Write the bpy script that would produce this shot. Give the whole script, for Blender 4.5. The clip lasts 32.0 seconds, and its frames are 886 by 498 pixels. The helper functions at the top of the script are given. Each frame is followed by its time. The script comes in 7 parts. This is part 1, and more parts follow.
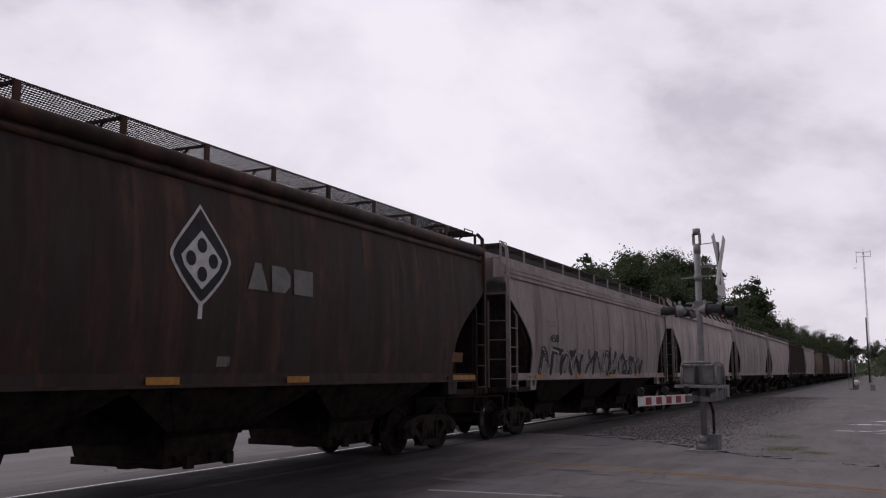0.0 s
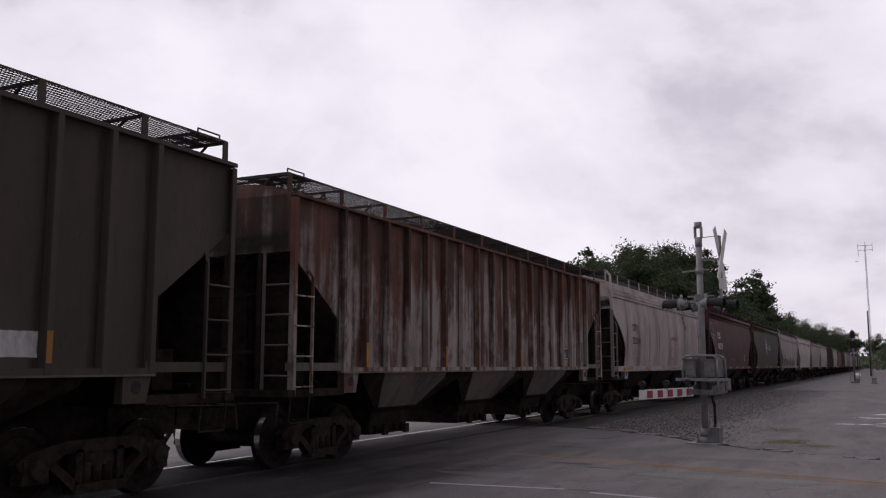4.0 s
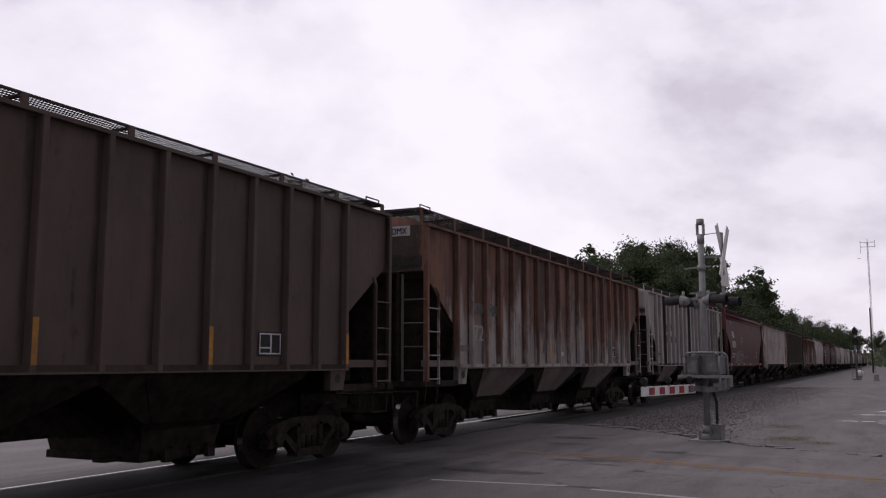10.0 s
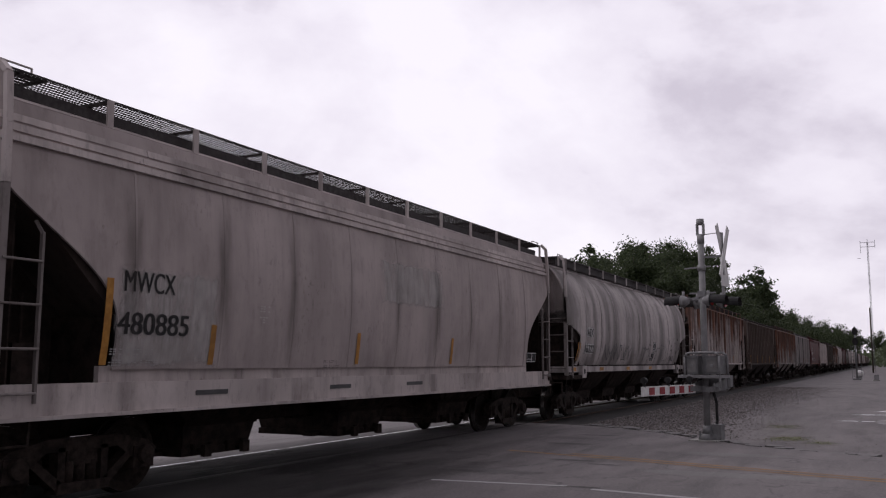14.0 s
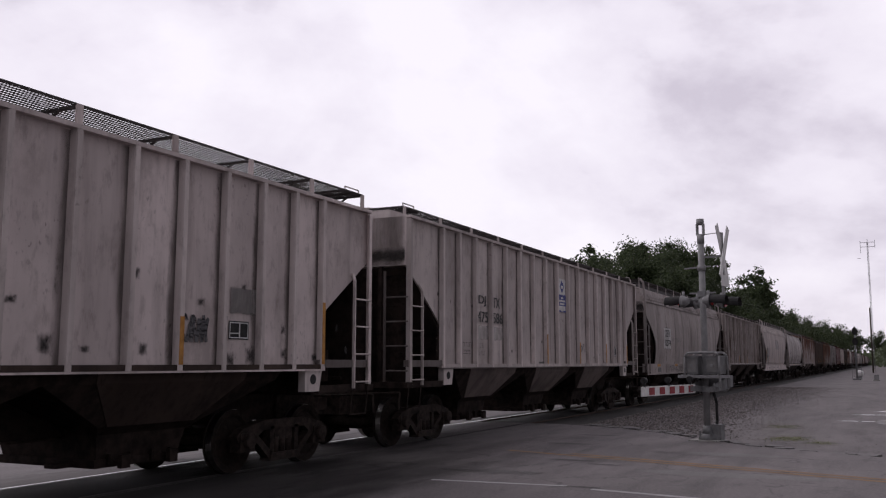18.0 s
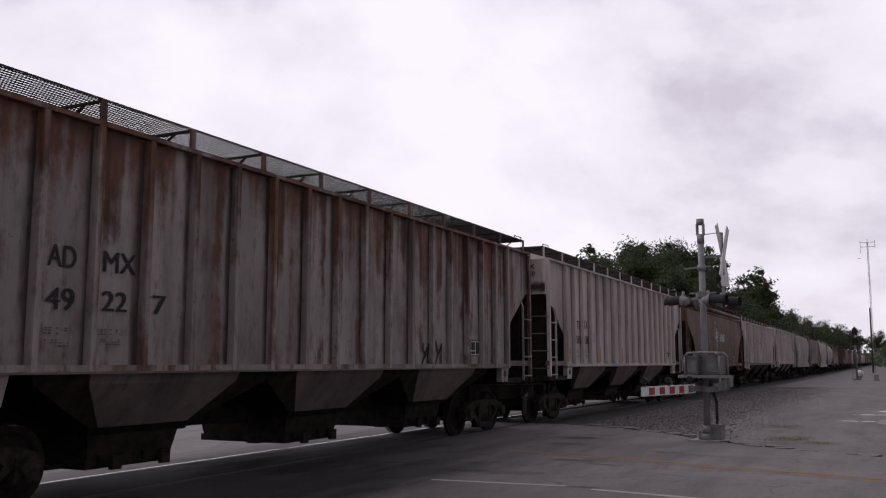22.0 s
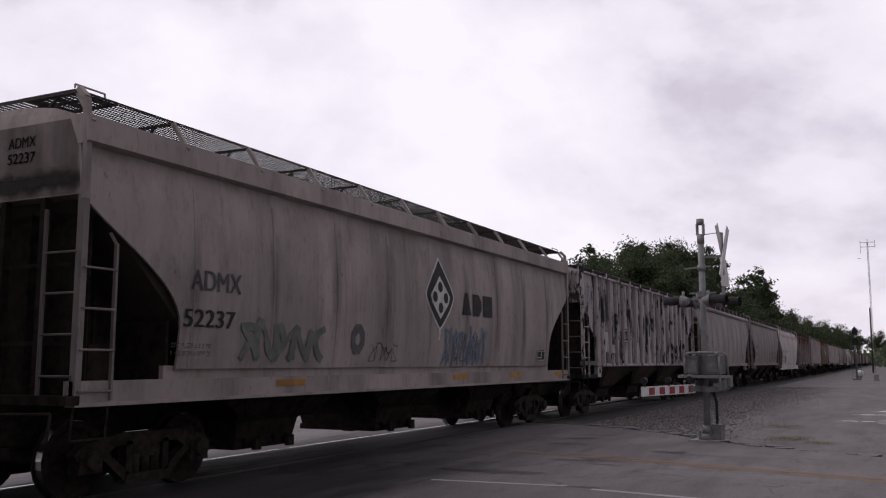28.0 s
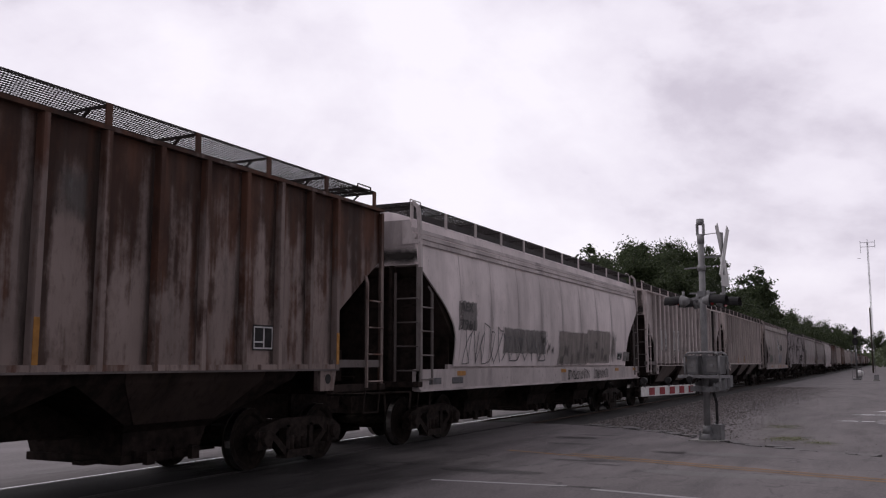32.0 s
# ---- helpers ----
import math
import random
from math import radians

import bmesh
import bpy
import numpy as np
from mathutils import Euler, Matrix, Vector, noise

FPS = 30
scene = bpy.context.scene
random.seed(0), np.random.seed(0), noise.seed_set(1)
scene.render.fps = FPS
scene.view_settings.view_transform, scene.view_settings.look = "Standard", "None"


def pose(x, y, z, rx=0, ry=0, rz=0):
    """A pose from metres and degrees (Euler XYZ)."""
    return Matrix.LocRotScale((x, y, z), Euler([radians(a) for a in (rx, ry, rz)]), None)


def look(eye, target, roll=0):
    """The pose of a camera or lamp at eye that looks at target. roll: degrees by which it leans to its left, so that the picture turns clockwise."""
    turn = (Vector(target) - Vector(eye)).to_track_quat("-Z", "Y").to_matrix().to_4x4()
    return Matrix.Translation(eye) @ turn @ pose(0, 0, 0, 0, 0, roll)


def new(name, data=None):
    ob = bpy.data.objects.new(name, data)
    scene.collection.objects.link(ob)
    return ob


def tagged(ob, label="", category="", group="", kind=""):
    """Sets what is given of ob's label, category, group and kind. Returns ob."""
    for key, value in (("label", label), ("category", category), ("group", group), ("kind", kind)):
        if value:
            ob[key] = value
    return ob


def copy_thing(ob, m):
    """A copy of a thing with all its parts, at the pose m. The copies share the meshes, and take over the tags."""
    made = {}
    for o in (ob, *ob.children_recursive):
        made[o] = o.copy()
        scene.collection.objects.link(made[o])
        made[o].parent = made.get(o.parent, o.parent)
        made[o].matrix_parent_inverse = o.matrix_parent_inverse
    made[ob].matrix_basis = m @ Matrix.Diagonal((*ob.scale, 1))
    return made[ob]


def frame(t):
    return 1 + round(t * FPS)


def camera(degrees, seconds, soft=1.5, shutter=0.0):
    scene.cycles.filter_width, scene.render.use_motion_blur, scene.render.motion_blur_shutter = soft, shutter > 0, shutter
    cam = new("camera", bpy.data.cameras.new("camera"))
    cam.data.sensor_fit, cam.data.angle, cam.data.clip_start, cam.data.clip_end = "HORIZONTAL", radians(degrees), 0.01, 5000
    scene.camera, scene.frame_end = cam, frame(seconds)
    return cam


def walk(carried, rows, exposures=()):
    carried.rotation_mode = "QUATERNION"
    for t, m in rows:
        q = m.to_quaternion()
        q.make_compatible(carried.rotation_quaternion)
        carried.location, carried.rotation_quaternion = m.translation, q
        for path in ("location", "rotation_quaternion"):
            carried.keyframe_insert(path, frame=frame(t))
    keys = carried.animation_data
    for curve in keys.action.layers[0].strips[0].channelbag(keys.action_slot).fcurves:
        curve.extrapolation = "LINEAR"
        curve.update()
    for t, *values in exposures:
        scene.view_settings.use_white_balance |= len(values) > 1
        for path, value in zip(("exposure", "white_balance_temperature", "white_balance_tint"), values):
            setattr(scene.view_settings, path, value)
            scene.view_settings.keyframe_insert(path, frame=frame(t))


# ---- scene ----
cam = camera(52.78, 32.0, 1.2)

# Camera: on a tripod beside the crossing, a small settling pan in the first six seconds.
EYE = (0.0, 0.0, 1.56)
HEAD, TILT = 26.15 - 90.0, 90.0 + 7.25
PAN = [(0.0, -6.0, 17.0), (0.5, -2.0, 16.2), (1.0, -3.5, 15.2), (1.5, -5.0, 13.6), (2.0, -4.6, 12.2), (2.5, -3.2, 10.4), (3.0, -4.0, 8.2),
       (3.5, -4.3, 6.9), (4.5, -2.3, 3.8), (5.5, -0.5, 1.5), (6.0, 0.0, 0.0), (8.0, 0.0, 0.0), (32.0, 0.0, 0.0)]
PX = 1580.0
walk(cam, [(t, pose(*EYE, TILT + math.degrees(dy / PX), 0, HEAD + math.degrees(dx / PX))) for t, dx, dy in PAN],
     exposures=((0.0, -0.12), (3.0, -0.1), (6.0, 0.03), (32.0, 0.03)))

# Train: speed, the coupling stations at 0 s, and the track's centre line.
SPEED = 15.253
TRACK_Y = 9.18
STATION = {-1: 36.6, 0: 18.42, 1: 0.95, 2: -16.21, 3: -33.9, 4: -51.05, 5: -68.63, 6: -86.17, 7: -103.16, 8: -120.84, 9: -138.41,
           10: -155.96, 11: -173.98, 12: -191.25, 13: -208.45, 14: -225.65, 15: -243.3, 16: -261.1, 17: -278.91, 18: -296.71,
           19: -314.6, 20: -332.12, 21: -349.66, 22: -367.42, 23: -385.51, 24: -403.26, 25: -421.01, 26: -439.12, 27: -456.69,
           28: -474.25, 29: -492.0}
FIRST = -18
for k in range(-2, FIRST - 1, -1):
    STATION[k] = STATION[k + 1] + 17.75

# ---- light ----
def build_light():
    w = bpy.data.worlds.new("overcast_sky")
    scene.world = w
    w.use_nodes = True
    nt = w.node_tree
    nt.nodes.clear()
    N, L = nt.nodes.new, nt.links.new
    out, bg = N("ShaderNodeOutputWorld"), N("ShaderNodeBackground")
    tc, sep = N("ShaderNodeTexCoord"), N("ShaderNodeSeparateXYZ")
    L(tc.outputs["Generated"], sep.inputs[0])
    mp = N("ShaderNodeMapping"); mp.inputs["Location"].default_value = SKY_OFFSET; mp.inputs["Scale"].default_value = (1, 1, 1.7)
    L(tc.outputs["Generated"], mp.inputs[0])
    big = N("ShaderNodeTexNoise"); big.inputs["Scale"].default_value = 2.4; big.inputs["Detail"].default_value = 7; big.inputs["Roughness"].default_value = 0.54
    fine = N("ShaderNodeTexNoise"); fine.inputs["Scale"].default_value = 7.0; fine.inputs["Detail"].default_value = 7; fine.inputs["Roughness"].default_value = 0.55
    big.inputs["Distortion"].default_value = 0.5
    L(mp.outputs[0], big.inputs["Vector"]); L(mp.outputs[0], fine.inputs["Vector"])
    mix = N("ShaderNodeMix"); mix.data_type = "FLOAT"; mix.inputs[0].default_value = 0.38
    L(big.outputs["Fac"], mix.inputs[2]); L(fine.outputs["Fac"], mix.inputs[3])
    ramp = N("ShaderNodeValToRGB")
    e = ramp.color_ramp.elements
    e[0].position, e[0].color = 0.36, (0.66, 0.60, 0.70, 1)
    e[1].position, e[1].color = 0.60, (1.0, 0.945, 1.03, 1)
    m = e.new(0.47); m.color = (0.88, 0.82, 0.92, 1)
    L(mix.outputs[0], ramp.inputs[0])
    # the thin, bright side of the overcast lies beyond the track; heavier cloud stands behind the camera
    dot = N("ShaderNodeVectorMath"); dot.operation = "DOT_PRODUCT"; dot.inputs[1].default_value = (0.34, 0.94, 0.0)
    L(tc.outputs["Generated"], dot.inputs[0])
    thin = N("ShaderNodeMapRange"); thin.interpolation_type = "SMOOTHSTEP"
    for key, v in (("From Min", -0.65), ("From Max", 0.28), ("To Min", 0.34), ("To Max", 1.0)):
        thin.inputs[key].default_value = v
    L(dot.outputs["Value"], thin.inputs["Value"])
    cloud = N("ShaderNodeVectorMath"); cloud.operation = "SCALE"
    L(ramp.outputs[0], cloud.inputs[0]); L(thin.outputs[0], cloud.inputs["Scale"])
    sky = N("ShaderNodeTexSky"); sky.sky_type = "NISHITA"; sky.sun_disc = False
    sky.sun_elevation, sky.sun_rotation = radians(48), radians(20)
    dim = N("ShaderNodeVectorMath"); dim.operation = "SCALE"; dim.inputs["Scale"].default_value = 0.08
    L(sky.outputs[0], dim.inputs[0])
    veil = N("ShaderNodeMix"); veil.data_type = "RGBA"; veil.inputs[0].default_value = 0.94
    L(dim.outputs[0], veil.inputs[6]); L(cloud.outputs[0], veil.inputs[7])
    L(veil.outputs[2], bg.inputs["Color"]); bg.inputs["Strength"].default_value = SKY_STRENGTH
    L(bg.outputs[0], out.inputs[0])
    sun = new("sun", bpy.data.lights.new("sun", "SUN"))
    sun.data.energy, sun.data.angle, sun.data.color = 0.5, radians(25), (1, 0.96, 0.92)
    sun.matrix_world = look((0, 0, 80), (-24, -68, 0))


SKY_OFFSET = (3.1, 1.7, 0)
SKY_STRENGTH = 1.0
build_light()


# ---- materials ----
def shader(name, rough=0.8, metal=0.0):
    m = bpy.data.materials.new(name)
    m.use_nodes = True
    b = m.node_tree.nodes["Principled BSDF"]
    b.inputs["Roughness"].default_value, b.inputs["Metallic"].default_value = rough, metal
    b.inputs["Specular IOR Level"].default_value = 0.3
    return m, m.node_tree.nodes, m.node_tree.links, b


def noise_node(N, L, coord, scale, detail=4, rough=0.55, stretch=(1, 1, 1), shift=(0, 0, 0)):
    mp = N.new("ShaderNodeMapping")
    mp.inputs["Scale"].default_value, mp.inputs["Location"].default_value = stretch, shift
    L.new(coord, mp.inputs[0])
    n = N.new("ShaderNodeTexNoise")
    n.inputs["Scale"].default_value, n.inputs["Detail"].default_value, n.inputs["Roughness"].default_value = scale, detail, rough
    L.new(mp.outputs[0], n.inputs["Vector"])
    return n.outputs["Fac"]


def ramp_node(N, L, fac, lo, hi):
    r = N.new("ShaderNodeMapRange")
    r.interpolation_type = "SMOOTHSTEP"
    r.inputs["From Min"].default_value, r.inputs["From Max"].default_value = lo, hi
    L.new(fac, r.inputs["Value"])
    return r.outputs[0]


def blend(N, L, fac, a, b):
    m = N.new("ShaderNodeMix")
    m.data_type = "RGBA"
    for socket, v in ((m.inputs[0], fac), (m.inputs[6], a), (m.inputs[7], b)):
        if hasattr(v, "links"):
            L.new(v, socket)
        else:
            socket.default_value = v if isinstance(v, float) else (*v, 1)
    return m.outputs[2]


def calc(N, L, op, a, b):
    m = N.new("ShaderNodeMath")
    m.operation = op
    for i, v in enumerate((a, b)):
        if hasattr(v, "links"):
            L.new(v, m.inputs[i])
        else:
            m.inputs[i].default_value = v
    return m.outputs[0]


def bump(N, L, b, height, strength=0.3, dist=0.01):
    n = N.new("ShaderNodeBump")
    n.inputs["Strength"].default_value, n.inputs["Distance"].default_value = strength, dist
    L.new(height, n.inputs["Height"])
    L.new(n.outputs[0], b.inputs["Normal"])


def weathered(name, base, rust=0.0, rust_top=0.0, dirt=0.4, seed=0.0, rust_colour=(0.155, 0.07, 0.044), dirt_colour=(0.058, 0.043, 0.038), patch=None, dark_ones=0.0, panels=0.34):
    """Railway paint: a faded base, stains that run down, rust that runs from the roof, a dust film."""
    base = (base[0] * 1.035, base[1] * 0.975, base[2] * 0.99)
    m, N, L, b = shader(name, 0.72)
    raw = N.new("ShaderNodeTexCoord").outputs["Object"]
    own = N.new("ShaderNodeObjectInfo").outputs["Random"]
    push = N.new("ShaderNodeCombineXYZ")
    L.new(calc(N, L, "MULTIPLY", own, 60.0), push.inputs[0])
    add = N.new("ShaderNodeVectorMath"); add.operation = "ADD"
    L.new(raw, add.inputs[0]); L.new(push.outputs[0], add.inputs[1])
    tc = add.outputs[0]
    sep = N.new("ShaderNodeSeparateXYZ")
    L.new(raw, sep.inputs[0])
    sh = (seed * 7.3, seed * 3.1, seed * 1.7)
    broad = noise_node(N, L, tc, 0.6, 4, 0.55, (1, 1, 0.9), sh)
    panel = noise_node(N, L, tc, 1.15, 1, 0.3, (1, 1, 0.03), (seed * 1.9, seed, 2.0))
    streak = noise_node(N, L, tc, 1.7, 5, 0.6, (1, 1, 0.09), sh)
    thin = noise_node(N, L, tc, 13.0, 4, 0.6, (1, 1, 0.03), (seed, 2.2, seed * 0.7))
    fine = noise_node(N, L, tc, 9.0, 5, 0.7, (1, 1, 0.35), sh)
    blot = noise_node(N, L, tc, 1.7, 7, 0.66, (1, 1, 0.6), (seed * 5.7, 1.3, seed * 2.2))
    col = blend(N, L, ramp_node(N, L, broad, 0.3, 0.72), tuple(c * 0.82 for c in base), tuple(min(1, c * 1.13) for c in base))
    col = blend(N, L, calc(N, L, "MULTIPLY", ramp_node(N, L, panel, 0.42, 0.66), panels * dirt), col, dirt_colour)
    col = blend(N, L, calc(N, L, "MULTIPLY", ramp_node(N, L, streak, 0.46, 0.76), dirt), col, dirt_colour)
    col = blend(N, L, calc(N, L, "MULTIPLY", calc(N, L, "MULTIPLY", ramp_node(N, L, thin, 0.52, 0.74), ramp_node(N, L, broad, 0.42, 0.62)), 0.4 * dirt), col, dirt_colour)
    col = blend(N, L, calc(N, L, "MULTIPLY", ramp_node(N, L, blot, 0.5, 0.7), 0.55 * dirt), col, tuple(0.5 * p + 0.5 * q for p, q in zip(dirt_colour, (0.11, 0.075, 0.05))))
    col = blend(N, L, calc(N, L, "MULTIPLY", ramp_node(N, L, fine, 0.5, 0.72), 0.55 * dirt), col, dirt_colour)
    speck = noise_node(N, L, tc, 17.0, 4, 0.6, (1, 1, 0.6), (seed * 3.3, 5.1, seed))
    where = noise_node(N, L, tc, 1.1, 3, 0.5, (1, 1, 0.8), (seed, 7.7, 3.0))
    col = blend(N, L, calc(N, L, "MULTIPLY", calc(N, L, "MULTIPLY", ramp_node(N, L, speck, 0.6, 0.68), ramp_node(N, L, where, 0.48, 0.66)), 0.55 * min(1.0, dirt + 0.3)), col, tuple(0.7 * c for c in dirt_colour))
    if patch:
        flake = noise_node(N, L, tc, 2.8, 7, 0.7, (1, 1, 0.3), (seed, 1.9, seed * 2.0))
        col = blend(N, L, ramp_node(N, L, flake, 0.52, 0.56), col, patch)
    if rust > 0 or rust_top > 0:
        deep = blend(N, L, ramp_node(N, L, streak, 0.36, 0.62), tuple(c * 0.42 for c in rust_colour), tuple(min(1, c * q) for c, q in zip(rust_colour, (1.5, 1.4, 1.3))))
        deep = blend(N, L, calc(N, L, "MULTIPLY", ramp_node(N, L, fine, 0.45, 0.7), 0.5), deep, rust_colour)
        deep = blend(N, L, calc(N, L, "MULTIPLY", ramp_node(N, L, blot, 0.46, 0.62), 0.6), deep, (0.45 * rust_colour[0], 0.5 * rust_colour[1], 0.6 * rust_colour[2]))
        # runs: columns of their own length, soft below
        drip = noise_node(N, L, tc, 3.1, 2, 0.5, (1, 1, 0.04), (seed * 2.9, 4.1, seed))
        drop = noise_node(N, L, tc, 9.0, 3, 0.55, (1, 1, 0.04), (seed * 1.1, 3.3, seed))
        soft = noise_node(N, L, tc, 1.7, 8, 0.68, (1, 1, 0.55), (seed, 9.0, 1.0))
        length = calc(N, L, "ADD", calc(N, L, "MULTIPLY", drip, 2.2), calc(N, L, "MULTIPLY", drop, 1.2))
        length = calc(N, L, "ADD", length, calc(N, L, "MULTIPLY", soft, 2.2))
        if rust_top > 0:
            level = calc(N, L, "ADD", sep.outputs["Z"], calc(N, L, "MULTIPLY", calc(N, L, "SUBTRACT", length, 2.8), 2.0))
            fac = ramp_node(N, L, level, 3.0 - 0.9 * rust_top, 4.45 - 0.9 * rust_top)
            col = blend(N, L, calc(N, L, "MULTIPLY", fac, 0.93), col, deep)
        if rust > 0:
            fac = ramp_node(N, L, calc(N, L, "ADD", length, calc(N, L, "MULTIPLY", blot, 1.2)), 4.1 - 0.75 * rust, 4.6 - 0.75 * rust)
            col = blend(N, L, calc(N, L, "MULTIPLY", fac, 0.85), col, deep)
    if dark_ones:
        col = blend(N, L, ramp_node(N, L, own, 1.0 - dark_ones, 1.0 - dark_ones + 0.12), col, (0.035, 0.03, 0.028))
    L.new(col, b.inputs["Base Color"])
    r = N.new("ShaderNodeMapRange")
    r.inputs["To Min"].default_value, r.inputs["To Max"].default_value = 0.6, 0.9
    L.new(fine, r.inputs["Value"]); L.new(r.outputs[0], b.inputs["Roughness"])
    # thin steel sheet: faint buckling and grit
    dent = noise_node(N, L, tc, 1.3, 2, 0.5, (1, 1, 0.6), (seed, seed, 0))
    bump(N, L, b, calc(N, L, "ADD", calc(N, L, "MULTIPLY", dent, 2.4), calc(N, L, "MULTIPLY", fine, 0.25)), 0.5, 0.02)
    return m


def worn(name, colour, cover=0.85, scale=5.0, fade=0.09, rough=0.35, sides="XZ", tall=0.25):
    """A painted patch, stain or smear that has weathered thin, uneven at its edges."""
    m, N, L, b = shader(name, 0.8)
    tc = N.new("ShaderNodeTexCoord")
    own = N.new("ShaderNodeObjectInfo").outputs["Random"]
    push = N.new("ShaderNodeCombineXYZ")
    L.new(calc(N, L, "MULTIPLY", own, 80.0), push.inputs[0])
    add = N.new("ShaderNodeVectorMath"); add.operation = "ADD"
    L.new(tc.outputs["Object"], add.inputs[0]); L.new(push.outputs[0], add.inputs[1])
    sep = N.new("ShaderNodeSeparateXYZ")
    L.new(tc.outputs["Generated"], sep.inputs[0])
    n1 = noise_node(N, L, add.outputs[0], scale, 6, 0.65, (1, 1, min(1, tall * 2)))
    n2 = noise_node(N, L, add.outputs[0], scale * 0.5, 5, 0.6, (1.6, 1, tall))
    edge = None
    for key in sides:
        v = sep.outputs[key]
        d = calc(N, L, "MINIMUM", v, calc(N, L, "SUBTRACT", 1.0, v))
        edge = d if edge is None else calc(N, L, "MINIMUM", edge, d)
    fac = ramp_node(N, L, calc(N, L, "ADD", edge, calc(N, L, "MULTIPLY", calc(N, L, "SUBTRACT", n1, 0.5), rough)), 0.0, fade)
    fac = calc(N, L, "MULTIPLY", fac, calc(N, L, "ADD", calc(N, L, "MULTIPLY", ramp_node(N, L, n2, 0.3, 0.7), -0.4), cover))
    L.new(fac, b.inputs["Alpha"])
    col = blend(N, L, ramp_node(N, L, n1, 0.3, 0.7), tuple(c * 0.8 for c in colour), tuple(c * 1.2 for c in colour))
    L.new(col, b.inputs["Base Color"])
    return m


def grainy(name, a, c, scale=6.0, rough=0.85, metal=0.0, strength=0.25, dist=0.01, stretch=(1, 1, 1), second=None):
    m, N, L, b = shader(name, rough, metal)
    tc = N.new("ShaderNodeTexCoord").outputs["Object"]
    n1 = noise_node(N, L, tc, scale, 6, 0.65, stretch)
    n2 = noise_node(N, L, tc, scale * 0.11, 4, 0.55, stretch, (3, 1, 2))
    col = blend(N, L, ramp_node(N, L, n1, 0.3, 0.7), a, c)
    mid = tuple(0.6 * p + 0.4 * q * 0.6 for p, q in zip(a, c)) if second is None else second
    col = blend(N, L, calc(N, L, "MULTIPLY", ramp_node(N, L, n2, 0.48, 0.7), 0.6), col, mid)
    L.new(col, b.inputs["Base Color"])
    bump(N, L, b, n1, strength, dist)
    return m


def leafy(name, a, c):
    m, N, L, b = shader(name, 0.6)
    g = N.new("ShaderNodeNewGeometry").outputs["Random Per Island"]
    col = blend(N, L, g, a, c)
    L.new(col, b.inputs["Base Color"])
    thin = N.new("ShaderNodeBsdfTranslucent")
    L.new(col, thin.inputs["Color"])
    mix = N.new("ShaderNodeMixShader")
    mix.inputs[0].default_value = 0.35
    L.new(b.outputs[0], mix.inputs[1]); L.new(thin.outputs[0], mix.inputs[2])
    L.new(mix.outputs[0], N["Material Output"].inputs["Surface"])
    return m


MAT = {}


def matte(*keys):
    """Dull surfaces, sooty ones and ones darkened for shade."""
    for k in keys:
        MAT[k].node_tree.nodes["Principled BSDF"].inputs["Specular IOR Level"].default_value = 0.06


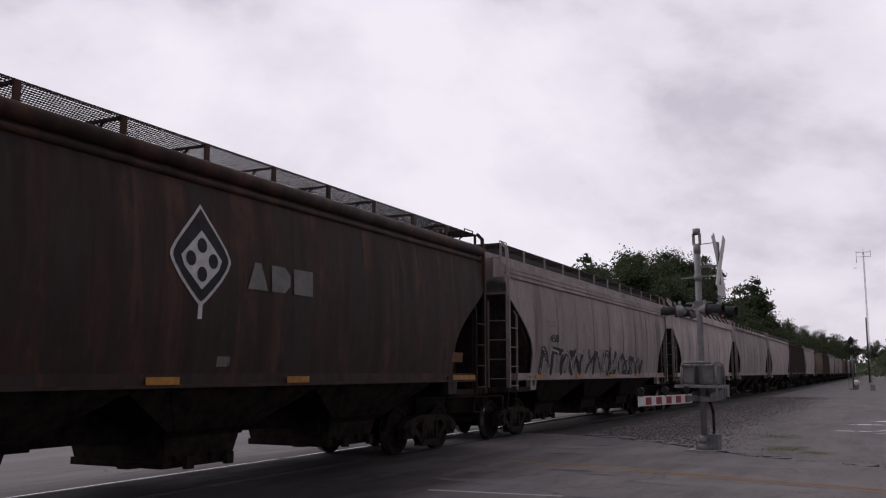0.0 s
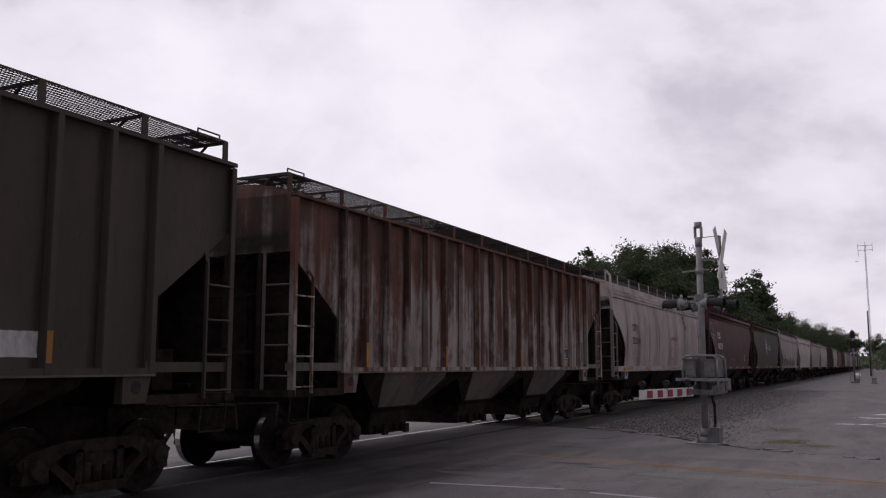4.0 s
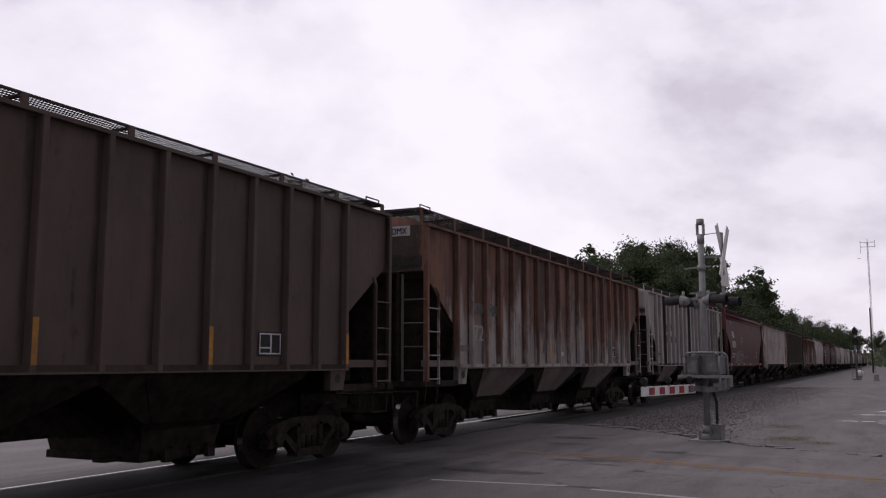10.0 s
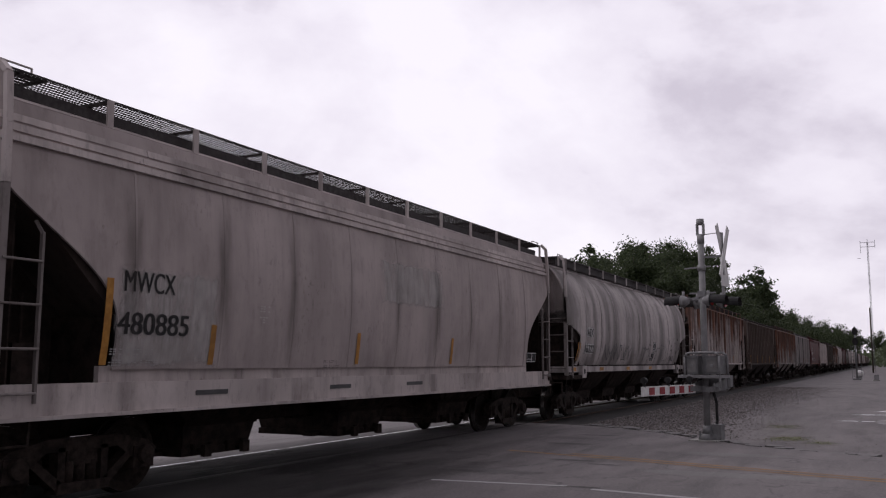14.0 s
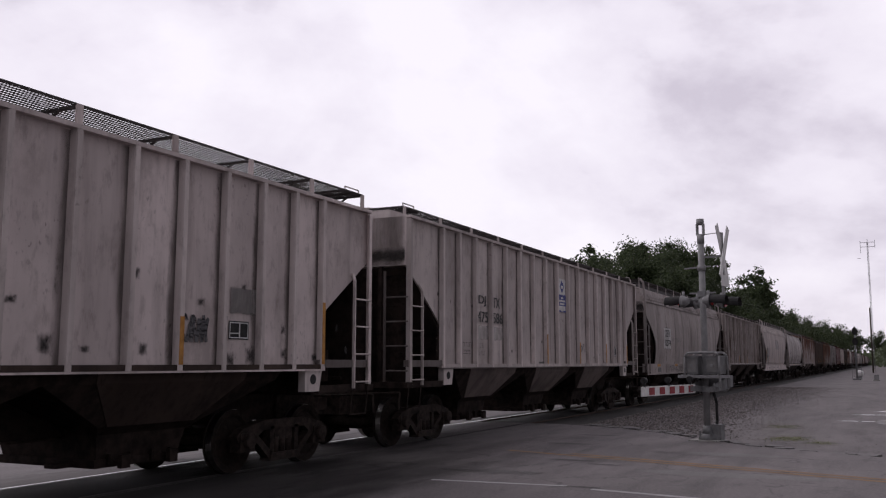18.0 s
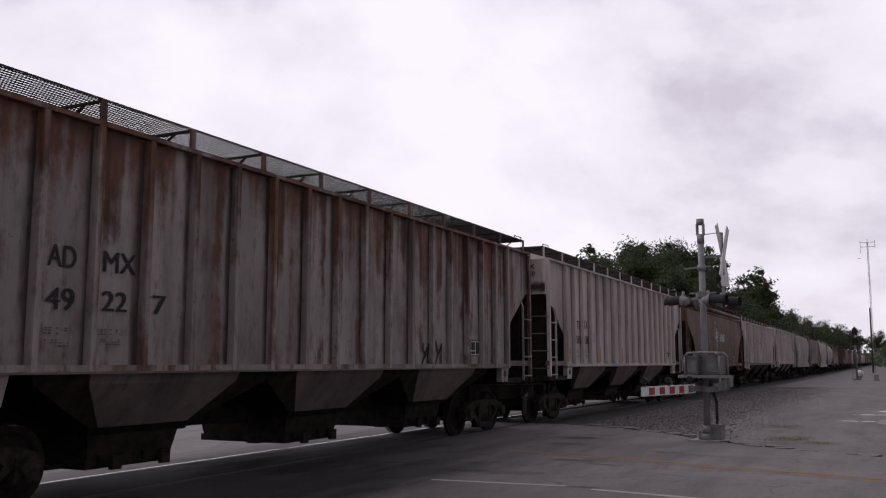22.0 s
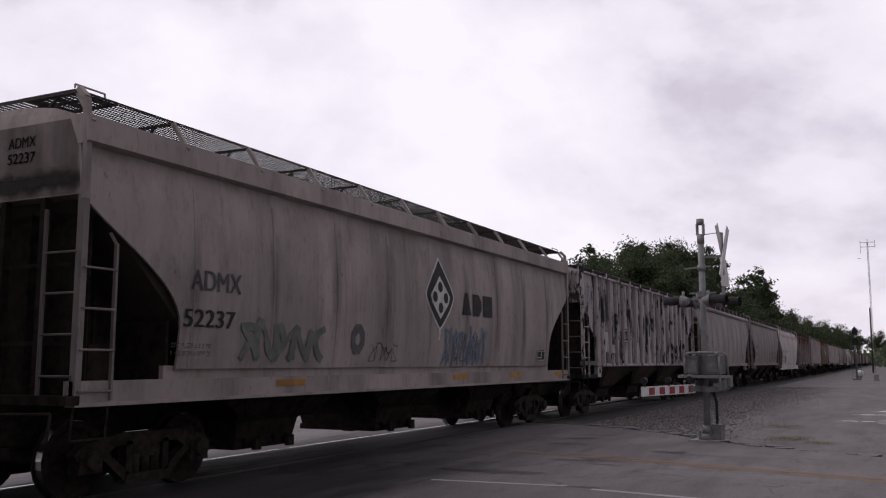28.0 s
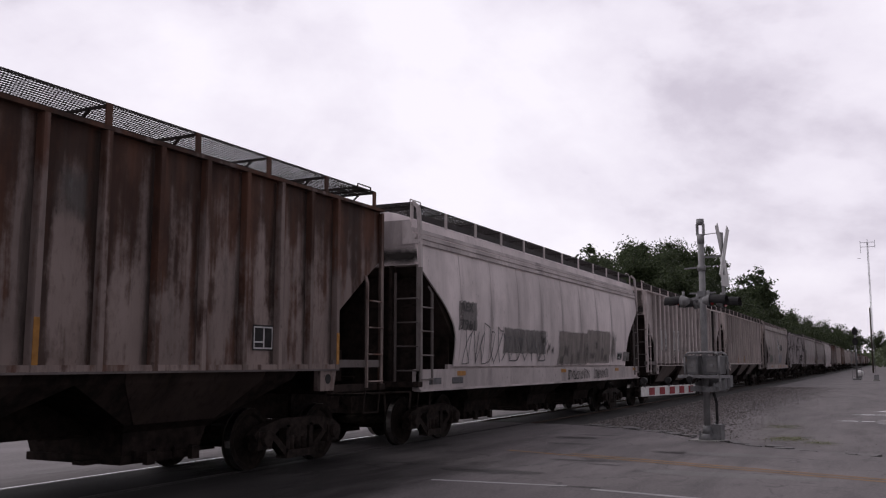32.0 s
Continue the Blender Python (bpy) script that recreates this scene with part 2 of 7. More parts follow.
def materials():
    M = MAT
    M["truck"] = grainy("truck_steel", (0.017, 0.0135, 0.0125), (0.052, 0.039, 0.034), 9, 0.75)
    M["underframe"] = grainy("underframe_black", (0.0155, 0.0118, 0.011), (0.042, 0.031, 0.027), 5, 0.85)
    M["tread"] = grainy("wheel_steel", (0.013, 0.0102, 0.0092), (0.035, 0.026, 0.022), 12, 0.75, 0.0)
    M["polished"] = grainy("polished_tread", (0.35, 0.34, 0.33), (0.5, 0.48, 0.47), 20, 0.3, 1.0, 0.05)
    M["grating"] = grainy("galvanised_grating", (0.035, 0.03, 0.03), (0.065, 0.058, 0.057), 12, 0.7, 0.2)
    M["white"] = grainy("white_marking", (0.5, 0.49, 0.49), (0.68, 0.67, 0.67), 8, 0.7)
    M["black"] = grainy("black_marking", (0.014, 0.014, 0.015), (0.035, 0.033, 0.033), 8, 0.75)
    M["orange"] = grainy("reflector_orange", (0.34, 0.15, 0.025), (0.52, 0.25, 0.05), 9, 0.6, second=(0.2, 0.1, 0.03))
    M["blue"] = grainy("sign_blue", (0.03, 0.04, 0.19), (0.05, 0.065, 0.27), 9, 0.6, second=(0.06, 0.06, 0.18))
    M["plate_grey"] = grainy("stencil_patch_grey", (0.16, 0.155, 0.152), (0.23, 0.225, 0.22), 4, 0.8)
    M["plate_pale"] = grainy("stencil_patch_pale", (0.5, 0.47, 0.455), (0.58, 0.55, 0.53), 4, 0.8, second=(0.46, 0.43, 0.42))
    M["plate_dark"] = grainy("stencil_patch_dark", (0.07, 0.068, 0.07), (0.11, 0.108, 0.108), 4, 0.8)
    M["plate_white"] = grainy("stencil_patch_white", (0.3, 0.29, 0.29), (0.42, 0.41, 0.405), 4, 0.8)
    M["spray_dark"] = grainy("spray_paint_dark", (0.06, 0.06, 0.065), (0.14, 0.135, 0.14), 5, 0.6)
    M["spray_pale"] = grainy("spray_paint_pale", (0.26, 0.25, 0.25), (0.42, 0.4, 0.4), 5, 0.6)
    M["spray_blue"] = grainy("spray_paint_blue", (0.09, 0.13, 0.2), (0.2, 0.27, 0.36), 5, 0.6)
    M["spray_green"] = grainy("spray_paint_green", (0.1, 0.115, 0.1), (0.19, 0.205, 0.19), 5, 0.6)
    M["spray_cyan"] = grainy("spray_paint_cyan", (0.14, 0.3, 0.33), (0.24, 0.42, 0.46), 5, 0.6)
    M["red_paint"] = grainy("faded_red_marking", (0.34, 0.06, 0.05), (0.45, 0.1, 0.08), 6, 0.7)
    matte("truck", "underframe", "tread")
    M["spray_faint"] = worn("faded_spray_paint", (0.25, 0.22, 0.2), 0.75, 4.0, 0.02, 0.5)
    M["spray_ghost"] = worn("ghost_of_spray_paint", (0.07, 0.066, 0.066), 0.62, 4.0, 0.02, 0.5)
    M["overpaint"] = worn("grey_overpaint", (0.27, 0.24, 0.225), 1.0, 5.0, 0.07, 0.14)
    M["ladder"] = weathered("ladder_grey", (0.25, 0.236, 0.224), dirt=0.7, seed=61)
    M["worn_grey"] = worn("worn_patch_grey", (0.2, 0.188, 0.182), 0.95, 8.0, 0.08, 0.16)
    M["worn_pale"] = worn("worn_patch_pale", (0.55, 0.52, 0.505), 0.7, 8.0, 0.1, 0.16)
    M["worn_dark"] = worn("worn_patch_dark", (0.06, 0.056, 0.055), 0.95)
    M["worn_white"] = worn("worn_patch_white", (0.52, 0.505, 0.5), 1.15, 9.0, 0.06, 0.12)
    M["smudge"] = worn("dark_smudge", (0.035, 0.032, 0.032), 0.95, 14.0, 0.5, 0.9)
    M["haze"] = worn("faint_overpaint", (0.15, 0.14, 0.133), 0.75, 6.0, 0.35, 0.6)
    M["stain"] = worn("grime_streak", (0.055, 0.042, 0.036), 0.78, 3.0, 0.42, 0.9, "X", 0.12)
    M["end_grime"] = worn("end_wall_grime", (0.075, 0.06, 0.053), 0.52, 2.5, 0.03, 0.05, "Y", 0.5)
    M["end_soot"] = worn("end_wall_soot", (0.062, 0.047, 0.04), 0.9, 2.5, 0.03, 0.1, "Y", 0.5)
    M["end_tide"] = worn("end_wall_tide", (0.03, 0.026, 0.024), 1.1, 3.0, 0.45, 0.7, "Z", 0.5)
    M["seam_stain"] = worn("seam_grime", (0.06, 0.05, 0.045), 0.55, 2.0, 0.7, 0.9, "XZ", 0.08)


materials()


def road_material(name, a, c, crack=True, patchy=(0.05, 0.048, 0.048), pebbles=0.42):
    m, N, L, b = shader(name, 0.82)
    tc = N.new("ShaderNodeTexCoord").outputs["Object"]
    grit = noise_node(N, L, tc, 26, 5, 0.75)
    band = noise_node(N, L, tc, 1.1, 5, 0.6, (0.25, 1.6, 1), (1, 7, 0))
    wear = noise_node(N, L, tc, 0.5, 6, 0.6, (0.5, 1.3, 1))
    blot = noise_node(N, L, tc, 1.6, 5, 0.6, (0.6, 1.2, 1), (5, 2, 0))
    col = blend(N, L, ramp_node(N, L, wear, 0.35, 0.7), a, c)
    col = blend(N, L, calc(N, L, "MULTIPLY", ramp_node(N, L, blot, 0.55, 0.72), 0.55), col, patchy)
    col = blend(N, L, calc(N, L, "MULTIPLY", ramp_node(N, L, grit, 0.42, 0.72), pebbles), col, tuple(min(1, x * 1.8) for x in c))
    col = blend(N, L, calc(N, L, "MULTIPLY", ramp_node(N, L, band, 0.52, 0.7), 0.4), col, tuple(min(1, x * 1.35) for x in c))
    col = blend(N, L, calc(N, L, "MULTIPLY", ramp_node(N, L, band, 0.48, 0.3), 0.45), col, patchy)
    if crack:
        v = N.new("ShaderNodeTexVoronoi")
        v.feature = "DISTANCE_TO_EDGE"
        v.inputs["Scale"].default_value = 0.55
        wob = N.new("ShaderNodeMapping")
        L.new(tc, wob.inputs[0])
        nz = N.new("ShaderNodeTexNoise"); nz.inputs["Scale"].default_value = 1.5; nz.inputs["Detail"].default_value = 5
        L.new(tc, nz.inputs["Vector"])
        add = N.new("ShaderNodeVectorMath"); add.operation = "ADD"
        L.new(wob.outputs[0], add.inputs[0]); L.new(nz.outputs["Color"], add.inputs[1])
        L.new(add.outputs[0], v.inputs["Vector"])
        line = calc(N, L, "MULTIPLY", ramp_node(N, L, v.outputs["Distance"], 0.016, 0.004), ramp_node(N, L, wear, 0.42, 0.58))
        col = blend(N, L, calc(N, L, "MULTIPLY", line, 0.55), col, (0.02, 0.019, 0.019))
    L.new(col, b.inputs["Base Color"])
    bump(N, L, b, grit, 0.35, 0.006)
    return m


MAT["asphalt"] = road_material("road_asphalt", (0.090, 0.080, 0.081), (0.158, 0.140, 0.142))
MAT["lot"] = road_material("lot_asphalt", (0.127, 0.114, 0.116), (0.181, 0.164, 0.167), True, (0.091, 0.081, 0.083))
MAT["gravel"] = road_material("gravel_ground", (0.077, 0.068, 0.069), (0.133, 0.118, 0.119), False, (0.053, 0.047, 0.046), 0.7)
# oily ballast tone, lowered further for the shade under the train
MAT["oiled_shaded"] = road_material("oiled_shaded_ballast", (0.016, 0.014, 0.0135), (0.034, 0.03, 0.029), False, (0.01, 0.009, 0.0085), 0.5)
MAT["ballast"] = road_material("ballast_bed", (0.114, 0.100, 0.100), (0.197, 0.174, 0.172), False, (0.076, 0.066, 0.064), 0.7)
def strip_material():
    """The train's shade painted on the asphalt, fading unevenly away from the track."""
    m = road_material("shaded_asphalt", (0.015, 0.014, 0.014), (0.03, 0.0275, 0.027), False, (0.010, 0.0095, 0.0095))
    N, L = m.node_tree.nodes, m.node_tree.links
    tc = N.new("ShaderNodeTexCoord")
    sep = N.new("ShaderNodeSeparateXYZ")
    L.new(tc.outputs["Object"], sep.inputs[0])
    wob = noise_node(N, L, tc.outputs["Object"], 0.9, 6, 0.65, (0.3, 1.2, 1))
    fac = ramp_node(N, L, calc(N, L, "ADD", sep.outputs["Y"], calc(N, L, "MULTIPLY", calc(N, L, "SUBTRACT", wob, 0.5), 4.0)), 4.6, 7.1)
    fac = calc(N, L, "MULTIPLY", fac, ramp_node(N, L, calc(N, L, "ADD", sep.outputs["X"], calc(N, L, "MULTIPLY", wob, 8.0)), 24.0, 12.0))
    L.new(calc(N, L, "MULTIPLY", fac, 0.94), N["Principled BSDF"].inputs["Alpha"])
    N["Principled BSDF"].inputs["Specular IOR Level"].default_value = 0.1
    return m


MAT["shaded_asphalt"] = strip_material()
MAT["rail"] = grainy("rail_rust", (0.05, 0.03, 0.022), (0.085, 0.052, 0.038), 10, 0.8, 0.2)
MAT["railhead"] = grainy("rail_polished", (0.5, 0.49, 0.48), (0.65, 0.64, 0.63), 14, 0.16, 1.0, 0.03)
MAT["leaf"] = leafy("leaf_green", (0.042, 0.058, 0.028), (0.088, 0.115, 0.052))
MAT["leaf2"] = leafy("leaf_deep_green", (0.036, 0.05, 0.026), (0.078, 0.1, 0.046))
MAT["leaf_far"] = leafy("leaf_pale_green", (0.062, 0.08, 0.045), (0.13, 0.155, 0.085))
MAT["bark"] = grainy("bark", (0.05, 0.04, 0.032), (0.1, 0.085, 0.07), 8, 0.9, stretch=(3, 3, 0.5))
MAT["galv"] = grainy("galvanised_steel", (0.15, 0.15, 0.153), (0.23, 0.23, 0.233), 7, 0.55, 0.4)
MAT["silver"] = grainy("aluminium_paint", (0.2, 0.197, 0.2), (0.29, 0.287, 0.29), 6, 0.6, 0.1)
MAT["gate_red"] = grainy("gate_red", (0.24, 0.02, 0.028), (0.32, 0.035, 0.045), 8, 0.55)
MAT["gate_white"] = grainy("gate_white", (0.62, 0.61, 0.6), (0.78, 0.77, 0.76), 8, 0.55)
MAT["concrete"] = grainy("concrete", (0.22, 0.21, 0.2), (0.32, 0.31, 0.3), 6, 0.9)
MAT["yellow_line"] = grainy("worn_yellow_line", (0.27, 0.15, 0.06), (0.19, 0.12, 0.07), 2.2, 0.8, second=(0.095, 0.085, 0.078))
MAT["white_line"] = grainy("worn_white_line", (0.42, 0.41, 0.41), (0.3, 0.29, 0.29), 2.2, 0.8, second=(0.12, 0.115, 0.112))
MAT["puddle"] = grainy("standing_water", (0.03, 0.029, 0.03), (0.04, 0.039, 0.04), 2, 0.06, 0.0, 0.02)
MAT["weed"] = leafy("weed_green", (0.12, 0.125, 0.06), (0.2, 0.2, 0.1))


def stone_material():
    m, N, L, b = shader("ballast_stone", 0.9)
    g = N.new("ShaderNodeNewGeometry").outputs["Random Per Island"]
    tc = N.new("ShaderNodeTexCoord").outputs["Object"]
    col = blend(N, L, calc(N, L, "POWER", g, 1.8), (0.1, 0.088, 0.085), (0.33, 0.3, 0.292))
    col = blend(N, L, calc(N, L, "MULTIPLY", noise_node(N, L, tc, 9, 4), 0.5), col, (0.075, 0.066, 0.06))
    L.new(col, b.inputs["Base Color"])
    return m


MAT["stone"] = stone_material()


def lens_material(name, colour, glow):
    m, N, L, b = shader(name, 0.15)
    b.inputs["Base Color"].default_value = (*colour, 1)
    if glow:
        b.inputs["Emission Color"].default_value, b.inputs["Emission Strength"].default_value = (*colour, 1), glow
    return m


MAT["lens"] = lens_material("red_lens", (0.35, 0.02, 0.02), 0.0)
MAT["lens_lit"] = lens_material("red_lens_lit", (0.7, 0.06, 0.05), 0.5)
# near railhead steel, darkened for the shade of the train above it
MAT["rail_shaded"] = grainy("rail_head_shaded", (0.02, 0.018, 0.017), (0.04, 0.036, 0.034), 14, 0.8, 0.0)


# ---- mesh helpers ----
def box(bm, x0, x1, y0, y1, z0, z1):
    v = [bm.verts.new((x, y, z)) for x in (x0, x1) for y in (y0, y1) for z in (z0, z1)]
    for f in ((0, 1, 3, 2), (4, 6, 7, 5), (0, 4, 5, 1), (2, 3, 7, 6), (0, 2, 6, 4), (1, 5, 7, 3)):
        bm.faces.new([v[i] for i in f])
    return v


def obox(bm, m, sx, sy, sz):
    v = box(bm, -sx / 2, sx / 2, -sy / 2, sy / 2, -sz / 2, sz / 2)
    for p in v:
        p.co = m @ p.co
    return v


def beam(bm, a, b, w, h=None):
    """A square bar from a to b."""
    a, b = Vector(a), Vector(b)
    d = b - a
    q = d.to_track_quat("X", "Z").to_matrix().to_4x4()
    return obox(bm, Matrix.Translation((a + b) / 2) @ q, d.length, w, h or w)


def rod(bm, a, b, r, n=8, r2=None, caps=True):
    a, b = Vector(a), Vector(b)
    q = (b - a).to_track_quat("Z", "X").to_matrix()
    r2 = r if r2 is None else r2
    rings = []
    for c, rr in ((a, r), (b, r2)):
        rings.append([bm.verts.new(c + q @ Vector((rr * math.cos(i * math.tau / n), rr * math.sin(i * math.tau / n), 0))) for i in range(n)])
    for i in range(n):
        j = (i + 1) % n
        f = bm.faces.new((rings[0][i], rings[0][j], rings[1][j], rings[1][i]))
        f.smooth = n > 6
    if caps:
        bm.faces.new(rings[0][::-1]); bm.faces.new(rings[1])


def prism(bm, pts, y0, y1, axis="y"):
    """A polygon in x and z (or x and y, or y and z), given depth along the third axis."""
    put = {"y": lambda p, d: (p[0], d, p[1]), "z": lambda p, d: (p[0], p[1], d), "x": lambda p, d: (d, p[0], p[1])}[axis]
    a = [bm.verts.new(put(p, y0)) for p in pts]
    b = [bm.verts.new(put(p, y1)) for p in pts]
    n = len(pts)
    bm.faces.new(a); bm.faces.new(b[::-1])
    for i in range(n):
        bm.faces.new((a[i], b[i], b[(i + 1) % n], a[(i + 1) % n]))


def loft(bm, rings, smooth=True, cap=True):
    rows = [[bm.verts.new(p) for p in r] for r in rings]
    n = len(rows[0])
    for a, b in zip(rows, rows[1:]):
        for i in range(n):
            bm.faces.new((a[i], a[(i + 1) % n], b[(i + 1) % n], b[i])).smooth = smooth
    if cap:
        bm.faces.new(rows[0][::-1]); bm.faces.new(rows[-1])


MESH = {}


def mesh_of(name, bm):
    bmesh.ops.recalc_face_normals(bm, faces=bm.faces)
    me = bpy.data.meshes.new(name)
    bm.to_mesh(me)
    bm.free()
    me.materials.append(None)
    return me


def part(name, bm, material, parent, label="", at=None):
    """Links a bmesh, or a mesh that others share, as one object under a thing."""
    me = bm if isinstance(bm, bpy.types.Mesh) else mesh_of(name, bm)
    ob = new(name, me)
    ob.parent = parent
    if at is not None:
        ob.matrix_basis = at
    ob.material_slots[0].link = "OBJECT"
    ob.material_slots[0].material = material
    if label:
        ob["label"] = label
    return ob


def shared(key, name, make):
    """A mesh made once under a key, for alike parts."""
    if key not in MESH:
        bm = bmesh.new()
        make(bm)
        MESH[key] = mesh_of(name, bm)
    return MESH[key]


def thing(name, m, label, category, group="", kind=""):
    ob = new(name)
    ob.empty_display_size = 0.2
    ob.matrix_basis = m
    return tagged(ob, label, category, group, kind)


def solo(name, bm, material, label, category="", group="", kind="", m=None):
    ob = part(name, bm, material, None)
    if m is not None:
        ob.matrix_basis = m
    return tagged(ob, label, category, group, kind)


# ---- ground, road, track ----
ROAD_DIR = Vector((0.30, 1.0, 0)).normalized()
ROAD_AT = Vector((14.1, 2.1, 0))


def road_point(u, v):
    """u metres across the road (towards the mast positive), v along it, from the centre line beside the mast."""
    n = Vector((ROAD_DIR.y, -ROAD_DIR.x, 0))
    return ROAD_AT + ROAD_DIR * v + n * u


def sheet(name, corners, z, material, label, cuts=0, category="", kind="structure"):
    bm = bmesh.new()
    bm.faces.new([bm.verts.new((x, y, z)) for x, y in corners])
    if cuts:
        bmesh.ops.subdivide_edges(bm, edges=bm.edges, cuts=cuts, use_grid_fill=True)
    return solo(name, bm, material, label, category, kind=kind)


def setting():
    sheet("ground", ((-1500, -1500), (4000, -1500), (4000, 1500), (-1500, 1500)), -0.06, MAT["gravel"], "grey gravel and packed dirt ground beside the railway", 3)
    # asphalt of the near side and the crossing, with a flared corner
    near = [(-40, -30), (6, -30), (13.2, -12), (16.75, 0.0), (17.35, 1.2), (17.95, 2.3), (19.0, 3.4), (20.4, 4.55), (21.4, 5.9), (22.0, 7.0), (22.2, 7.7),
            (22.2, 10.75), (-40, 10.75)]
    bm = bmesh.new()
    prism(bm, near, -0.10, 0.0, "z")
    solo("road", bm, MAT["asphalt"], "worn grey asphalt road running up to the railway crossing", kind="structure")
    far = [(-60, 10.76), (22.2, 10.76), (24.0, 13.5), (28.0, 24.0), (34, 44), (-60, 44)]
    bm = bmesh.new()
    prism(bm, far, -0.10, -0.004, "z")
    solo("pavement", bm, MAT["lot"], "pale worn pavement beyond the railway crossing", kind="structure")
    # the train's shade on the asphalt, laid as a dark sheet along the track
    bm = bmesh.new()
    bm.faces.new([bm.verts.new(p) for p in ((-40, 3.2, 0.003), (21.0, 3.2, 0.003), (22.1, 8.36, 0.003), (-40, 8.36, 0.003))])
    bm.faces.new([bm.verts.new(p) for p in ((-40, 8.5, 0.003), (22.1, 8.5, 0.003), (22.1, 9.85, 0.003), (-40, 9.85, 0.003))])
    solo("asphalt_strip", bm, MAT["shaded_asphalt"], "dark sheet for train shade painted over asphalt along the track", kind="structure")
    # painted lines
    for u, w, mat, name, lab, v0, v1 in ((-0.12, 0.11, "yellow_line", "centre_line", "faded yellow double centre line painted on the road", -12, 4.2),
                                         (0.14, 0.11, "yellow_line", "centre_line", "faded yellow double centre line painted on the road", -12, 3.0)):
        bm = bmesh.new()
        p = [road_point(u - w / 2, v0), road_point(u + w / 2, v0), road_point(u + w / 2, v1), road_point(u - w / 2, v1)]
        bm.faces.new([bm.verts.new((q.x, q.y, 0.004)) for q in p])
        solo(name, bm, MAT[mat], lab, kind="structure")
    for a, b, w in (((10.95, 5.55), (11.15, 3.72), 0.10), ((11.0, 3.35), (10.72, 1.4), 0.12)):
        bm = bmesh.new()
        d = (Vector(b) - Vector(a)).normalized() * w / 2
        bm.faces.new([bm.verts.new((x, y, 0.004)) for x, y in ((a[0] - d.y, a[1] + d.x), (b[0] - d.y, b[1] + d.x), (b[0] + d.y, b[1] - d.x), (a[0] + d.y, a[1] - d.x))])
        solo("edge_line", bm, MAT["white_line"], "worn white edge line painted on the asphalt", kind="structure")
    # rails
    for s, y in (("near", TRACK_Y - 0.755), ("far", TRACK_Y + 0.755)):
        rail = thing("rail", Matrix.Translation((0, y, 0)), "steel rail with a bright polished running surface", "rail", "rails of the track")
        bm = bmesh.new()
        box(bm, -90, 900, -0.014, 0.014, -0.12, -0.03); box(bm, -90, 900, -0.07, 0.07, -0.15, -0.12); box(bm, -90, 900, -0.036, 0.036, -0.03, 0.0)
        part("web", bm, MAT["rail"], rail)
        bm = bmesh.new()
        box(bm, -90, 900, -0.034, 0.034, 0.0, 0.006) if s == "near" else box(bm, -90, 900, -0.026, 0.016, 0.0, 0.006)
        part("running_surface", bm, MAT["rail_shaded"] if s == "near" else MAT["railhead"], rail, "steel darkened for the shade under the train" if s == "near" else "bright polished steel")
    # ballast shoulder beyond the crossing, ties
    bm = bmesh.new()
    sec = [(TRACK_Y - 4.6, -0.16), (TRACK_Y - 2.35, -0.10), (TRACK_Y - 1.55, -0.055), (TRACK_Y + 1.55, -0.055), (TRACK_Y + 3.6, -0.30), (TRACK_Y + 3.6, -0.5), (TRACK_Y - 4.6, -0.5)]
    prism(bm, sec, 22.2, 1400, "x")
    solo("ballast_bed", bm, MAT["ballast"], "crushed stone ballast bed under the railway track", kind="structure")
    # oily stone between and beside the rails, darkened further for the train's shade
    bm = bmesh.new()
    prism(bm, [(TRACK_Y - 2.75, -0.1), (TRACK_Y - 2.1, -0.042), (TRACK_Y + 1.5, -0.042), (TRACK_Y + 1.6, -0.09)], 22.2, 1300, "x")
    solo("track_bed", bm, MAT["oiled_shaded"], "oil-stained ballast between and beside the rails, darkened for train shade", kind="structure")
    bm = bmesh.new()
    prism(bm, sec, -90, -40.0, "x")
    solo("ballast_bed", bm, MAT["ballast"], "crushed stone ballast bed under the railway track", kind="structure")


def ballast_stones():
    """Loose stones beside the crossing."""
    rng = random.Random(5)
    verts, faces = [], []
    def stone(x, y, z, r):
        b = len(verts)
        a = rng.uniform(0, 6.3)
        for i in range(4):
            q = a + i * math.pi / 2 + rng.uniform(-0.3, 0.3)
            k = r * rng.uniform(0.7, 1.2)
            verts.append((x + k * math.cos(q), y + k * math.sin(q), z + rng.uniform(-0.2, 0.35) * r))
        verts.append((x + rng.uniform(-0.3, 0.3) * r, y + rng.uniform(-0.3, 0.3) * r, z + r * rng.uniform(0.5, 0.95)))
        verts.append((x, y, z - r * 0.8))
        for i in range(4):
            j = (i + 1) % 4
            faces.append((b + i, b + j, b + 4)); faces.append((b + j, b + i, b + 5))
    n = 0
    while n < 21000:
        x = 18.0 + 46 * rng.random() ** 1.5
        y = 7.1 - abs(rng.gauss(0, 2.3))
        edge = 17.0 + 0.75 * y + (0.4 if y > 4 else 0.9)
        if x < edge:
            continue
        if y > 7.1:
            continue
        z = -0.05 if y > 6.8 else -0.06
        stone(x, y, z + 0.005, rng.uniform(0.014, 0.036) * min(1.0, max(0.35, (y - 0.8) / 4.0)))
        n += 1
    me = bpy.data.meshes.new("loose_ballast")
    me.from_pydata(verts, [], faces)
    me.materials.append(None)
    solo("loose_ballast", me, MAT["stone"], "loose grey crushed ballast stones along the track", "ballast", kind="stuff")


setting()


# ---- covered hopper cars ----
SILL, EAVE = 1.47, 4.2


